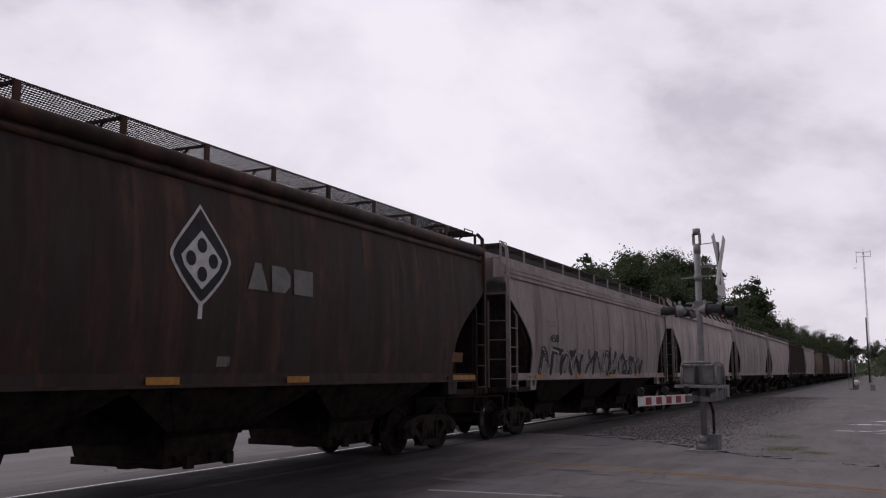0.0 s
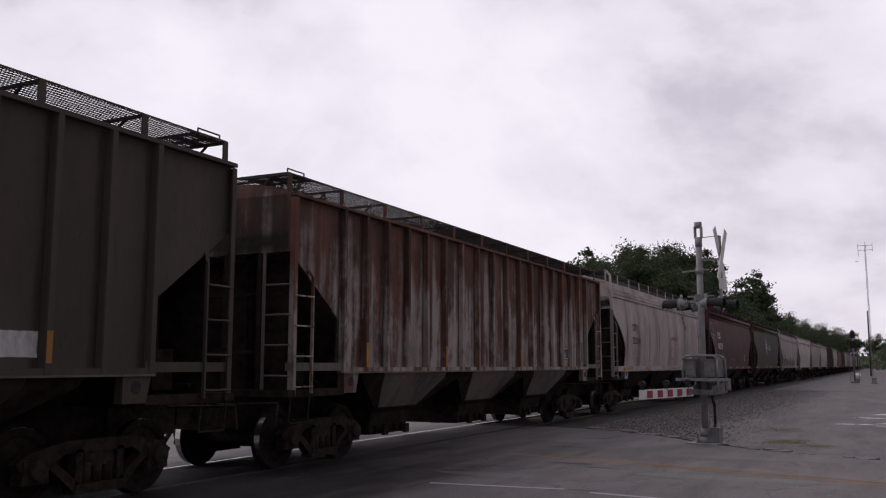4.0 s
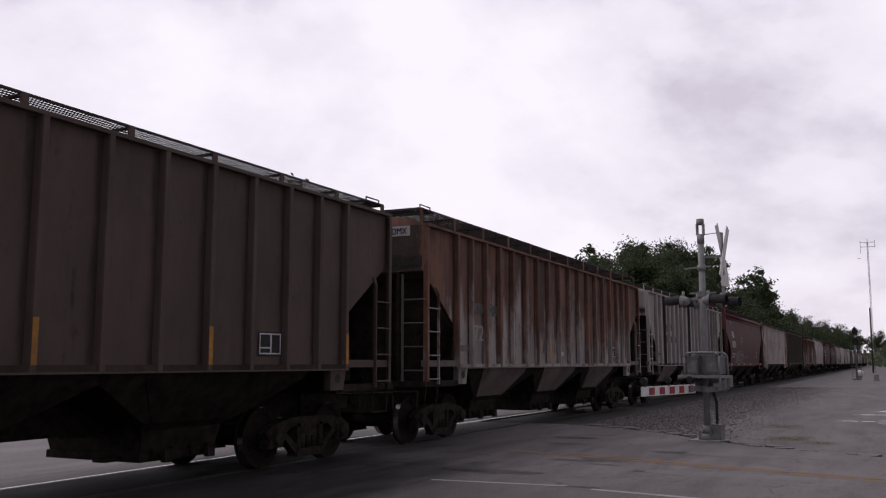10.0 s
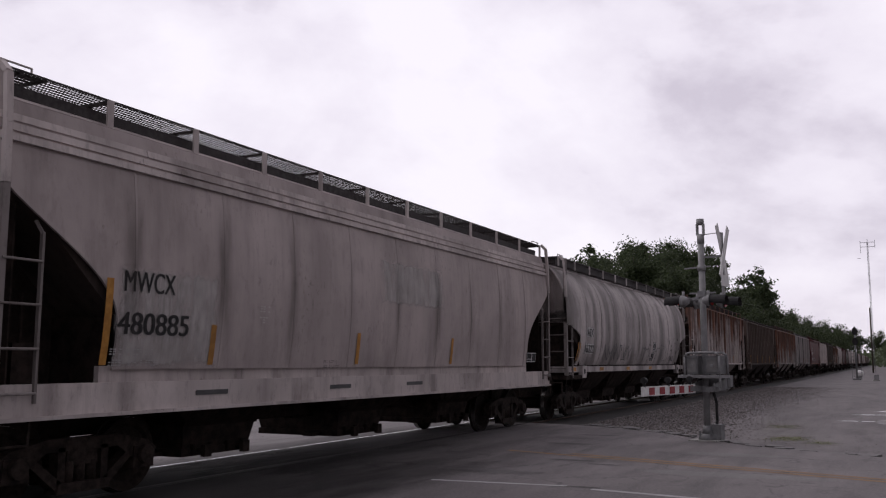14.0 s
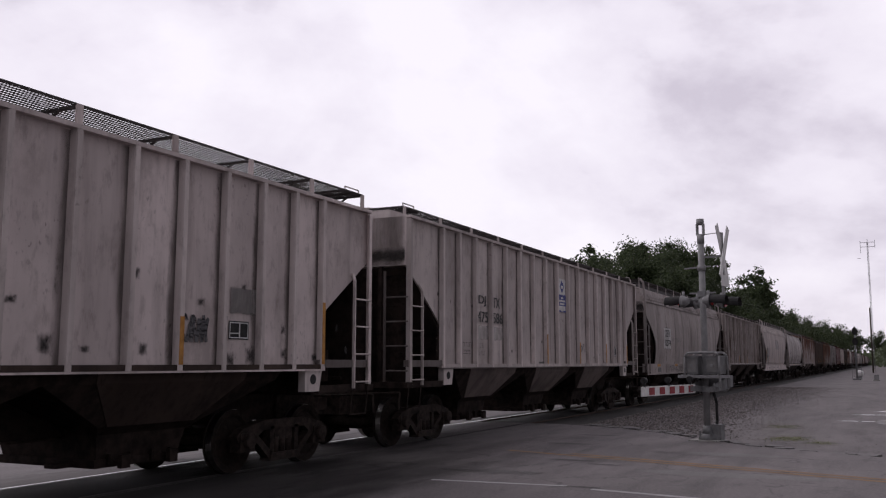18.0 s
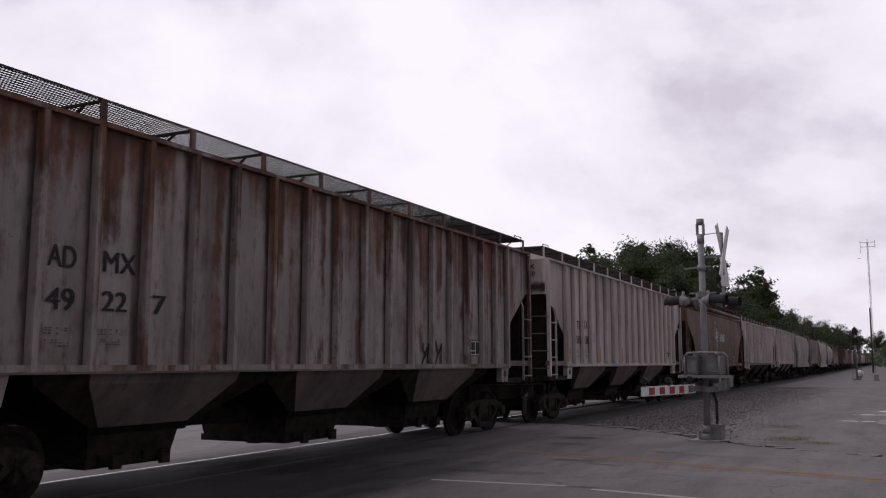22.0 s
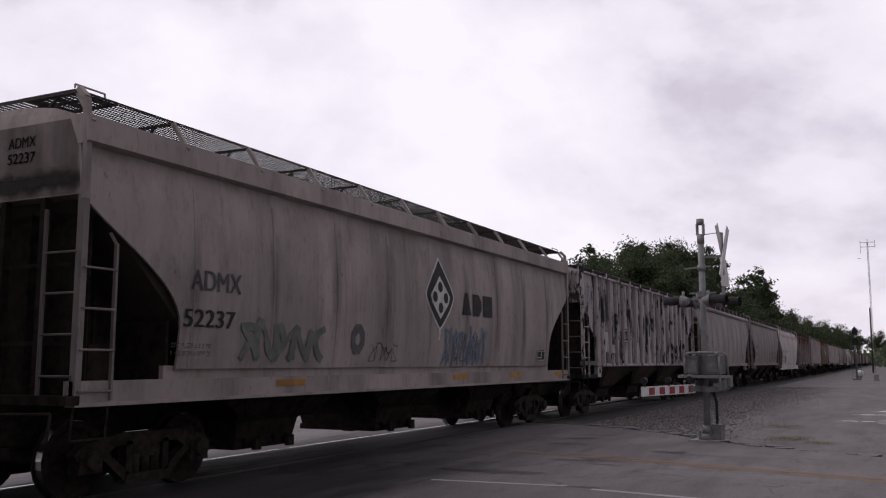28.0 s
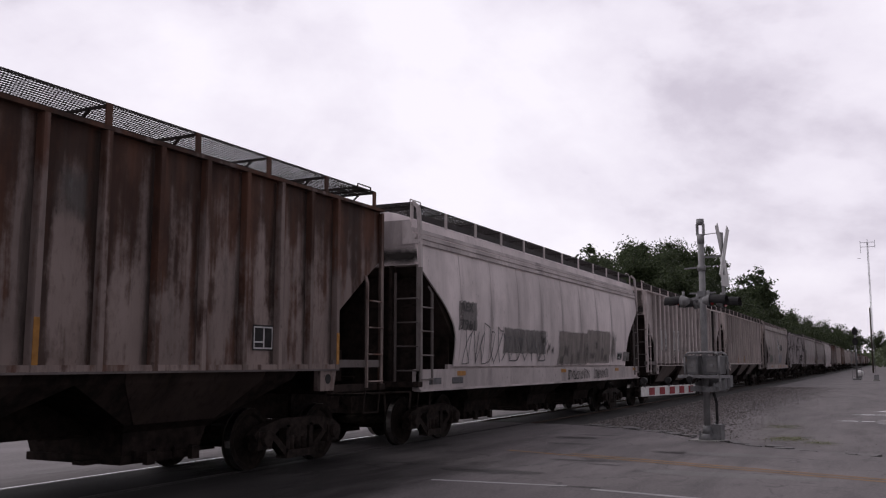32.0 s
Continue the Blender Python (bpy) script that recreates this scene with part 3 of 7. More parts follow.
def side_y(kind, z):
    """Half width of the body at a height."""
    if kind == "rib":
        return 1.50
    if kind == "round":
        return 1.6 * max(0.0, 1 - abs((z - 2.62) / 1.98) ** 2.7) ** 0.55
    q = (z - 2.55) / 1.5
    return 1.60 - 0.13 * q * q if z > 2.55 else 1.60 - 0.16 * q * q


def cut_x(kind, z, half):
    """Half length of the body at a height: full at the top, cut away under the end slope."""
    top, low, deep = (3.3, 2.26, 1.4) if kind == "rib" else (3.35, 1.95, 1.55)
    if kind == "round":
        top, low, deep = 2.62, 2.25, 1.25
    if z >= top:
        return half
    if z <= low:
        return half - deep
    q = (top - z) / (top - low)
    return half - deep * (q if kind == "rib" else math.sin(q * math.pi / 2) ** 1.25)


def levels(kind):
    n = 8 if kind == "rib" else 22
    ceil = EAVE if kind != "round" else 4.12
    zs = [SILL + (ceil - SILL) * i / n for i in range(n + 1)]
    return sorted(set(zs + ([3.3, 2.26] if kind == "rib" else [3.35] if kind == "smooth" else [2.62, 2.25]))), ceil


def side_line(kind, top, z):
    return side_y(kind, z) - (0.05 if top == "stepped" and z > 3.72 else 0)


def make_side(bm, kind, top, half):
    """The near side sheet, cut away under the end slopes."""
    rows = []
    for z in levels(kind)[0]:
        c, y = cut_x(kind, z, half), side_line(kind, top, z)
        rows.append([(-c, -y, z), (c, -y, z), (c, -y + 0.03, z), (-c, -y + 0.03, z)])
    loft(bm, rows, smooth=False)


def end_top(kind):
    return 3.3 if kind == "rib" else 2.62 if kind == "round" else 3.35


def make_roof(bm, kind, top, half):
    """Roof and the upright upper end walls."""
    zs, ceil = levels(kind)
    rings = []
    for z in [v for v in zs if v >= end_top(kind) - 1e-6]:
        y = side_line(kind, top, z) - 0.031
        rings.append([(-half, -y, z), (half, -y, z), (half, y, z), (-half, y, z)])
    y = side_line(kind, top, ceil)
    for dy, dz, dx in ((0.0, 0.004, 0.0), (0.12, 0.07, 0.01), (0.4, 0.16, 0.03), (0.85, 0.23, 0.06), (1.2, 0.25, 0.07)):
        yy = max(y - dy, 0.12)
        c = half - dx
        rings.append([(-c, -yy, ceil + dz), (c, -yy, ceil + dz), (c, yy, ceil + dz), (-c, yy, ceil + dz)])
    loft(bm, rings, smooth=False)


def make_end_film(bm, kind, top, half, lo, hi, out):
    """A film of dirt on the upper wall of the rear end, between two heights above its foot."""
    zs, ceil = levels(kind)
    t = end_top(kind)
    hi = min(hi, ceil - t)
    rows = []
    for i in range(9):
        z = t + lo + (hi - lo) * i / 8
        y = side_line(kind, top, z) - 0.033
        rows.append((bm.verts.new((-half - out, -y, z)), bm.verts.new((-half - out, y, z))))
    for a, b in zip(rows, rows[1:]):
        bm.faces.new((a[0], b[0], b[1], a[1]))


def make_slopes(bm, kind, half):
    """The hopper inside the side sheets, with its sloping end sheets."""
    t = end_top(kind)
    rings = []
    for z, c in ((SILL - 0.02, half - 2.2), (SILL + 0.2, half - 2.0), (t - 0.12, half - 0.32), (t - 0.004, half - 0.24)):
        y = side_y(kind, max(z, SILL)) - 0.07
        rings.append([(-c, -y, z), (c, -y, z), (c, y, z), (-c, y, z)])
    loft(bm, rings, smooth=False)


def make_rib(bm):
    # hat-section stake, its foot a little wider
    prism(bm, [(-0.062, -1.50), (-0.046, -1.57), (-0.036, -1.588), (0.036, -1.588), (0.046, -1.57), (0.062, -1.50)], SILL - 0.02, EAVE - 0.03, "z")
    box(bm, -0.075, 0.075, -1.573, -1.50, SILL - 0.035, SILL + 0.02)


def make_seam(bm, kind, w=0.03, proud=0.012, lo=SILL, hi=EAVE):
    n = 14
    rows = []
    for i in range(n + 1):
        z = lo + (hi - lo) * i / n
        y = -side_y(kind, z)
        rows.append([(-w, y + 0.02, z), (-w * 0.5, y - proud, z), (w * 0.5, y - proud, z), (w, y + 0.02, z)])
    loft(bm, rows, smooth=False)


def make_bay(bm, depth, wide):
    top, mid, low = SILL + 0.01, SILL - 0.16, 0.62 - depth
    rings = []
    for z, x, y in ((top, wide, 1.44), (mid, wide * 0.95, 1.38), (low + 0.34, 0.86, 1.0), (low + 0.24, 0.74, 0.86), (low - 0.05, 0.68, 0.8)):
        rings.append([(-x, -y, z), (x, -y, z), (x, y, z), (-x, y, z)])
    loft(bm, rings, smooth=False)


def make_bay_sheet(bm, depth, wide):
    """Lit part of a bay's grimy outer face: thin plate over its near slope."""
    top, mid, low = SILL + 0.01, SILL - 0.16, 0.62 - depth
    rows = []
    for z, x, y in ((top, wide * 0.62, 1.44), (mid, wide * 0.6, 1.38), (low + 0.34, 0.72, 1.0)):
        rows.append([(-x - 0.01, -y - 0.012, z), (x + 0.01, -y - 0.012, z), (x + 0.01, -y + 0.004, z), (-x - 0.01, -y + 0.004, z)])
    loft(bm, rows, smooth=False)


def make_gate(bm, depth):
    low = 0.57 - depth
    box(bm, -0.72, 0.62, -0.82, 0.82, low - 0.1, low)
    for x in (-0.52, -0.18, 0.18, 0.5):
        box(bm, x - 0.02, x + 0.02, -0.86, -0.76, low - 0.08, low + 0.06)
    box(bm, -0.98, -0.72, -0.5, -0.3, low - 0.09, low - 0.04)
    rod(bm, (-1.5, -0.3, low + 0.24), (1.5, -0.3, low + 0.24), 0.018, 6)
    box(bm, 0.55, 0.85, -0.10, 0.10, low - 0.075, low - 0.02)
    rod(bm, (-0.4, -0.95, low - 0.03), (-0.4, 0.95, low - 0.03), 0.03)
    rod(bm, (0.4, -0.95, low - 0.03), (0.4, 0.95, low - 0.03), 0.03)
    box(bm, -0.47, -0.33, -1.0, -0.93, low - 0.11, low + 0.05); box(bm, 0.33, 0.47, -1.0, -0.93, low - 0.11, low + 0.05)


def make_board(bm, half, z, y0, y1):
    """A running board of open grating."""
    x0, x1 = -half + 0.02, half - 0.02
    for y in (y0, y1 - 0.012):
        box(bm, x0, x1, y, y + 0.012, z - 0.022, z)
    for i in range(1, 12):
        y = y0 + (y1 - y0) * i / 12
        box(bm, x0, x1, y - 0.006, y + 0.006, z - 0.013, z - 0.003)
    n = int((x1 - x0) / 0.043)
    for i in range(n + 1):
        x = x0 + (x1 - x0) * i / n
        v = [bm.verts.new((x + a, y, z - d)) for y in (y0, y1) for a, d in ((-0.004, 0.001), (0.004, 0.001), (0.003, 0.007), (-0.003, 0.007))]
        for f in ((0, 1, 5, 4), (1, 2, 6, 5), (2, 3, 7, 6), (3, 0, 4, 7)):
            bm.faces.new([v[j] for j in f])


def make_cross_board(bm, z, yy):
    """The grating across the end of the roof."""
    for x in (-0.3, 0.0, 0.288):
        box(bm, x, x + 0.012, -yy, yy, z - 0.04, z)
    n = int(2 * yy / 0.09)
    for i in range(n + 1):
        y = -yy + 2 * yy * i / n
        box(bm, -0.3, 0.3, y - 0.01, y + 0.01, z - 0.018, z)


def outer_stile(bm, s, tall):
    """The corner post that carries the rungs: an angle, its flanges along the side and across the end."""
    x, y = 0.03 * -s, -1.6
    box(bm, *sorted((x + 0.03 * s, x - 0.05 * s)), y + 0.01, y + 0.03, 1.1, tall)
    box(bm, *sorted((x + 0.03 * s, x + 0.01 * s)), y + 0.03, y + 0.1, 1.1, tall)


def inner_stile(bm, s):
    x, y = 0.50 * -s, -1.6
    beam(bm, (x, y + 0.03, 1.14), (x, y + 0.03, 2.86), 0.045, 0.03)
    beam(bm, (x, y + 0.03, 2.85), (x + 0.04 * s, y + 0.09, 2.98), 0.045, 0.03)


def rung(bm, s):
    rod(bm, (0.03 * -s, -1.6, 0), (0.50 * -s, -1.6, 0), 0.014, 6)


def stirrup(bm, s):
    y = -1.6
    for x in (0.03 * -s, 0.50 * -s):
        beam(bm, (x, y + 0.05, 1.14), (x, y + 0.09, 0.72), 0.03, 0.015)
    beam(bm, (0.03 * -s, y + 0.09, 0.73), (0.50 * -s, y + 0.09, 0.73), 0.045, 0.018)


def ladder(car, s, tall, trim, at):
    """A side ladder at one end: two stiles, rungs, and a stirrup below. s: the end."""
    lad = part("ladder", shared(("stile", s, tall), "ladder", lambda bm: outer_stile(bm, s, tall)), trim, car, at=at)
    part("inner_stile", shared(("inner", s), "inner_stile", lambda bm: inner_stile(bm, s)), trim, lad)
    for z in (1.24, 1.68, 2.12, 2.56):
        part("rung", shared(("rung", s), "rung", lambda bm: rung(bm, s)), trim, lad, at=pose(0, 0, z))
    part("stirrup", shared(("stirrup", s), "stirrup", lambda bm: stirrup(bm, s)), MAT["truck"], lad, "grimy dark steel step")


def make_end_frame(bm, s):
    """End sill, posts and the platform at one end, about the end plane."""
    box(bm, -0.12, 0.06, -1.6, 1.6, 1.1, 1.2)
    for y in (-0.95, -0.32, 0.32, 0.95):
        beam(bm, (-0.05 * s, y, 1.15), (-0.05 * s, y, 3.4), 0.07, 0.09)
    beam(bm, (-0.05 * s, -1.5, 2.6), (-0.05 * s, 1.5, 2.6), 0.04, 0.04)
    beam(bm, (-0.05 * s, -1.5, 1.75), (-0.05 * s, 1.5, 1.75), 0.05, 0.05)
    for y in (-1.5, 1.5):
        beam(bm, (0, y, 1.15), (-1.45 * s, y, 1.15), 0.09, 0.11)
    box(bm, *sorted((-1.5 * s, -1.46 * s)), -1.44, 1.44, 1.06, 2.05)
    box(bm, *sorted((-0.12 * s, -1.46 * s)), -0.32, 0.32, 1.06, 1.14)
    beam(bm, (-0.2 * s, 0.6, 1.2), (-1.5 * s, 0.6, 2.2), 0.06, 0.06)
    beam(bm, (-0.2 * s, -0.6, 1.2), (-1.5 * s, -0.6, 2.2), 0.06, 0.06)


def make_shear_plate(bm, s):
    """Upright plate between the end platform and the slope sheet."""
    prism(bm, [(-0.13 * s, 1.12), (-2.05 * s, 1.12), (-2.05 * s, 1.62), (-0.34 * s, 3.2), (-0.13 * s, 3.2)], -0.012, 0.012)


def make_coupler(bm, s):
    box(bm, -0.25, 0.25, -0.16, 0.16, 0.68, 1.0)
    box(bm, *sorted((-0.9 * s, 0.3 * s)), -0.34, 0.34, 0.62, 1.06)
    beam(bm, (0, 0, 0.86), (0.62 * s, 0, 0.86), 0.16, 0.2)
    prism(bm, [(0.5 * s, -0.2), (0.72 * s, -0.17), (0.76 * s, 0.02), (0.6 * s, 0.16), (0.5 * s, 0.13)], 0.72, 1.0, "z")
    pts = [(0.1, 0.35, 0.8), (0.3, 0.34, 0.55), (0.5, 0.3, 0.38), (0.75, 0.25, 0.34)]
    for a, b in zip(pts, pts[1:]):
        rod(bm, (a[0] * s, a[1], a[2]), (b[0] * s, b[1], b[2]), 0.035, 6)
    rod(bm, (0.16 * s, -1.5, 1.02), (0.16 * s, -0.3, 0.98), 0.018, 6)
    rod(bm, (0.16 * s, -1.5, 1.02), (0.2 * s, -1.5, 0.72), 0.018, 6)


def make_slope_gear(bm):
    """Air tank, valve and pipes on the end platform."""
    rod(bm, (0, -0.75, 1.5), (0, 0.35, 1.5), 0.2, 12)
    box(bm, -0.2, 0.15, -1.15, -0.85, 1.25, 1.75)
    rod(bm, (0.0, -1.0, 1.2), (0.0, -1.0, 2.3), 0.025, 6)
    rod(bm, (0.3, -1.3, 1.3), (0.3, 1.3, 1.3), 0.03, 6)


def make_bolster(bm):
    prism(bm, [(-0.22, 0.42), (0.22, 0.42), (0.2, 0.66), (-0.2, 0.66)], -1.05, 1.05)
    rod(bm, (0, 0, 0.66), (0, 0, 0.8), 0.2, 12)
    for x in (-0.62, 0.62):
        prism(bm, [(x - 0.2, 0.36), (x + 0.2, 0.36), (x + 0.14, 0.6), (x - 0.14, 0.6)], -0.55, 0.55)
    for y in (-0.25, 0.25):
        rod(bm, (-0.8, y, 0.34), (0.8, y, 0.34), 0.03, 6)


def make_side_frame(bm):
    """Cast truck side frame: pedestals over the journals, truss with window openings, springs."""
    y0, y1 = -0.07, 0.07
    prism(bm, [(-1.12, 0.52), (-0.98, 0.62), (-0.5, 0.72), (0.5, 0.72), (0.98, 0.62), (1.12, 0.52), (1.06, 0.42), (0.72, 0.44), (0.5, 0.58), (-0.5, 0.58), (-0.72, 0.44), (-1.06, 0.42)], y0, y1)
    prism(bm, [(-0.72, 0.46), (-0.62, 0.5), (-0.28, 0.24), (-0.3, 0.14), (-0.36, 0.16)], y0, y1)
    prism(bm, [(0.72, 0.46), (0.62, 0.5), (0.28, 0.24), (0.3, 0.14), (0.36, 0.16)], y0, y1)
    prism(bm, [(-0.38, 0.13), (0.38, 0.13), (0.34, 0.24), (-0.34, 0.24)], y0 - 0.03, y1 + 0.03)
    for x in (-0.3, 0.3):
        box(bm, x - 0.05, x + 0.05, y0, y1, 0.2, 0.62)
    for x in (-0.16, 0.0, 0.16):
        rod(bm, (x, 0, 0.24), (x, 0, 0.46), 0.066, 8)
    for x in (-0.89, 0.89):
        prism(bm, [(x - 0.17, 0.3), (x + 0.17, 0.3), (x + 0.15, 0.56), (x - 0.15, 0.56)], y0 - 0.02, y1 + 0.02)
        rod(bm, (x, -0.16, 0.457), (x, 0.0, 0.457), 0.11, 12)


def make_wheelset(bm):
    r = 0.443
    for s in (-1, 1):
        rings = []
        n = 28
        for rr, h in ((0.0, 0.10), (0.10, 0.10), (0.13, 0.05), (0.33, 0.03), (0.37, 0.06), (r, 0.062), (r, -0.055), (r + 0.026, -0.06), (r + 0.02, -0.085), (0.36, -0.085), (0.32, -0.04), (0.12, -0.04), (0.09, -0.09), (0.0, -0.09)):
            rr = max(rr, 0.001)
            rings.append([(rr * math.cos(i * math.tau / n), s * (0.755 + h), rr * math.sin(i * math.tau / n)) for i in range(n)])
        loft(bm, rings, smooth=False, cap=False)
        for i in range(3):
            a = i * math.tau / 3
            rod(bm, (0.055 * math.cos(a), s * 1.02, 0.055 * math.sin(a)), (0.055 * math.cos(a), s * 1.05, 0.055 * math.sin(a)), 0.016, 6)
    rod(bm, (0, -1.02, 0), (0, 1.02, 0), 0.085, 12)


def make_tread(bm):
    n, r = 28, 0.4445
    for a, b in ((-0.05, 0.052),):
        rows = [[(q * math.cos(i * math.tau / n), y, q * math.sin(i * math.tau / n)) for i in range(n)] for q, y in ((r - 0.01, a), (r, a), (r, b), (r - 0.01, b))]
        loft(bm, rows, smooth=False, cap=False)


def side_text(string, kind, x0, x1, z0, z1, proud=0.016):
    """Lettering laid on the near side of a car, fitted to a box, as a mesh."""
    cu = bpy.data.curves.new("lettering", "FONT")
    cu.body, cu.size, cu.align_x = string, 1.0, "LEFT"
    ob = bpy.data.objects.new("lettering", cu)
    me = bpy.data.meshes.new_from_object(ob)
    bpy.data.objects.remove(ob)
    # painted letters are bold: three thin copies, a little apart
    src, polys = [v.co.copy() for v in me.vertices], [tuple(p.vertices) for p in me.polygons]
    bpy.data.meshes.remove(me)
    bold = 0.022 if len(string) < 9 else 0.012
    xs, ys = [v.x for v in src], [v.y for v in src]
    left, right, low, high = min(xs) - bold, max(xs) + bold, min(ys), max(ys)
    verts, faces = [], []
    for n, shift in enumerate((-bold, bold, 0.0)):
        k = len(verts)
        for v in src:
            px = x0 + (x1 - x0) * (v.x + shift - left) / (right - left)
            pz = z0 + (z1 - z0) * (v.y - low) / (high - low)
            verts.append((px, -side_y(kind, pz) - proud - 0.0007 * n, pz))
        faces += [tuple(q + k for q in p) for p in polys]
    me = bpy.data.meshes.new("lettering")
    me.from_pydata(verts, [], faces)
    me.materials.append(None)
    return me


def side_shape(bm, kind, pts, proud=0.012):
    """A flat painted shape on the near side from points in x and z, cut into strips that follow the curve."""
    if kind == "rib":
        bm.faces.new([bm.verts.new((x, -1.5 - proud, z)) for x, z in pts])
        return
    me = bmesh.new()
    me.faces.new([me.verts.new((x, 0, z)) for x, z in pts])
    zs = [p[1] for p in pts]
    k = max(1, int((max(zs) - min(zs)) / 0.12))
    for i in range(1, k):
        z = min(zs) + (max(zs) - min(zs)) * i / k
        bmesh.ops.bisect_plane(me, geom=me.verts[:] + me.edges[:] + me.faces[:], plane_co=(0, 0, z), plane_no=(0, 0, 1))
    table = {}
    for v in me.verts:
        table[v] = bm.verts.new((v.co.x, -side_y(kind, v.co.z) - proud, v.co.z))
    for f in me.faces:
        bm.faces.new([table[v] for v in f.verts])
    me.free()


def rect(x0, x1, z0, z1):
    return [(x0, z0), (x1, z0), (x1, z1), (x0, z1)]


GLYPH = ("ab bc cd", "ad db bc", "ac cb bd", "da ab bc cd", "ab bd dc", "ae eb ec cd", "ac ce ed", "ab be ed dc", "ca ad db", "ae ef fb bd")
NODE = {"a": (0.0, 0.0), "b": (0.1, 1.0), "c": (0.9, 0.9), "d": (0.85, 0.05), "e": (0.45, 0.5), "f": (0.6, 0.95)}


def scribble(bm, kind, x0, x1, z0, z1, seed, strokes=7, w=0.05):
    """Spray strokes: bent ribbons that overlap like unreadable letters."""
    rng = random.Random(seed)
    step = (x1 - x0) / strokes
    m = 0
    for s in range(strokes):
        lean, top = rng.uniform(-0.15, 0.3), rng.uniform(0.75, 1.0)
        for seg in rng.choice(GLYPH).split():
            p, q = NODE[seg[0]], NODE[seg[1]]
            bow = rng.uniform(-0.25, 0.25)
            pts = []
            for i in range(5):
                k = i / 4
                u, v = p[0] + (q[0] - p[0]) * k, p[1] + (q[1] - p[1]) * k
                arch = bow * math.sin(math.pi * k)
                u, v = u + arch * (q[1] - p[1]), v - arch * (q[0] - p[0]) * 0.6
                pts.append((x0 + step * (s - 0.1 + 1.2 * (u + lean * v)), min(max(z0 + (z1 - z0) * v * top, z0), z1)))
            wd = w * rng.uniform(0.6, 1.25)
            for p1, q1 in zip(pts, pts[1:]):
                d = Vector((q1[0] - p1[0], q1[1] - p1[1]))
                if d.length < 0.01:
                    continue
                d.normalize()
                n = Vector((-d.y, d.x)) * wd / 2
                side_shape(bm, kind, [(p1[0] - n.x, p1[1] - n.y), (q1[0] - n.x + d.x * w * 0.3, q1[1] - n.y + d.y * w * 0.3), (q1[0] + n.x + d.x * w * 0.3, q1[1] + n.y + d.y * w * 0.3), (p1[0] + n.x, p1[1] + n.y)], 0.012 + 0.0004 * m)
            m += 1


def kite(cx, cz, w, h):
    """The outline of a leaf-like lozenge: pointed above and below, rounded at its widest."""
    half = [(0.0, 0.5), (0.13, 0.37), (0.28, 0.23), (0.42, 0.09), (0.485, 0.0), (0.49, -0.05), (0.45, -0.12), (0.34, -0.24), (0.2, -0.36), (0.07, -0.46), (0.0, -0.5)]
    pts = [(cx + x * w, cz + z * h) for x, z in half]
    return pts + [(cx - x * w, cz + z * h) for x, z in half[-2:0:-1]]


CARS = {}
RIBS = []
LAYER = [0]


def rib_places(n, H):
    """Stakes stand a little closer towards the ends."""
    us = [-1 + 2 * i / (n - 1) for i in range(n)]
    return [(H - 1.4) * (1.06 * u - 0.06 * u ** 3) for u in us]


def between(kind, x0, x1):
    """Moves a marking into the panel between two stakes."""
    if kind != "rib" or x1 - x0 > 0.95:
        return x0, x1
    c, w = (x0 + x1) / 2, x1 - x0
    for a, b in zip(RIBS, RIBS[1:]):
        if a <= c < b:
            a, b = a + 0.15, b - 0.065
            w = min(w, b - a)
            x0 = min(max(c - w / 2, a), b - w)
            return x0, x0 + w
    return x0, x1


def layer():
    """Each new marking lies a little over the one before."""
    LAYER[0] += 1
    return 0.005 + 0.0011 * LAYER[0]




SOOTY_ENDS = (5, 8, 10, 13, 16, 26)


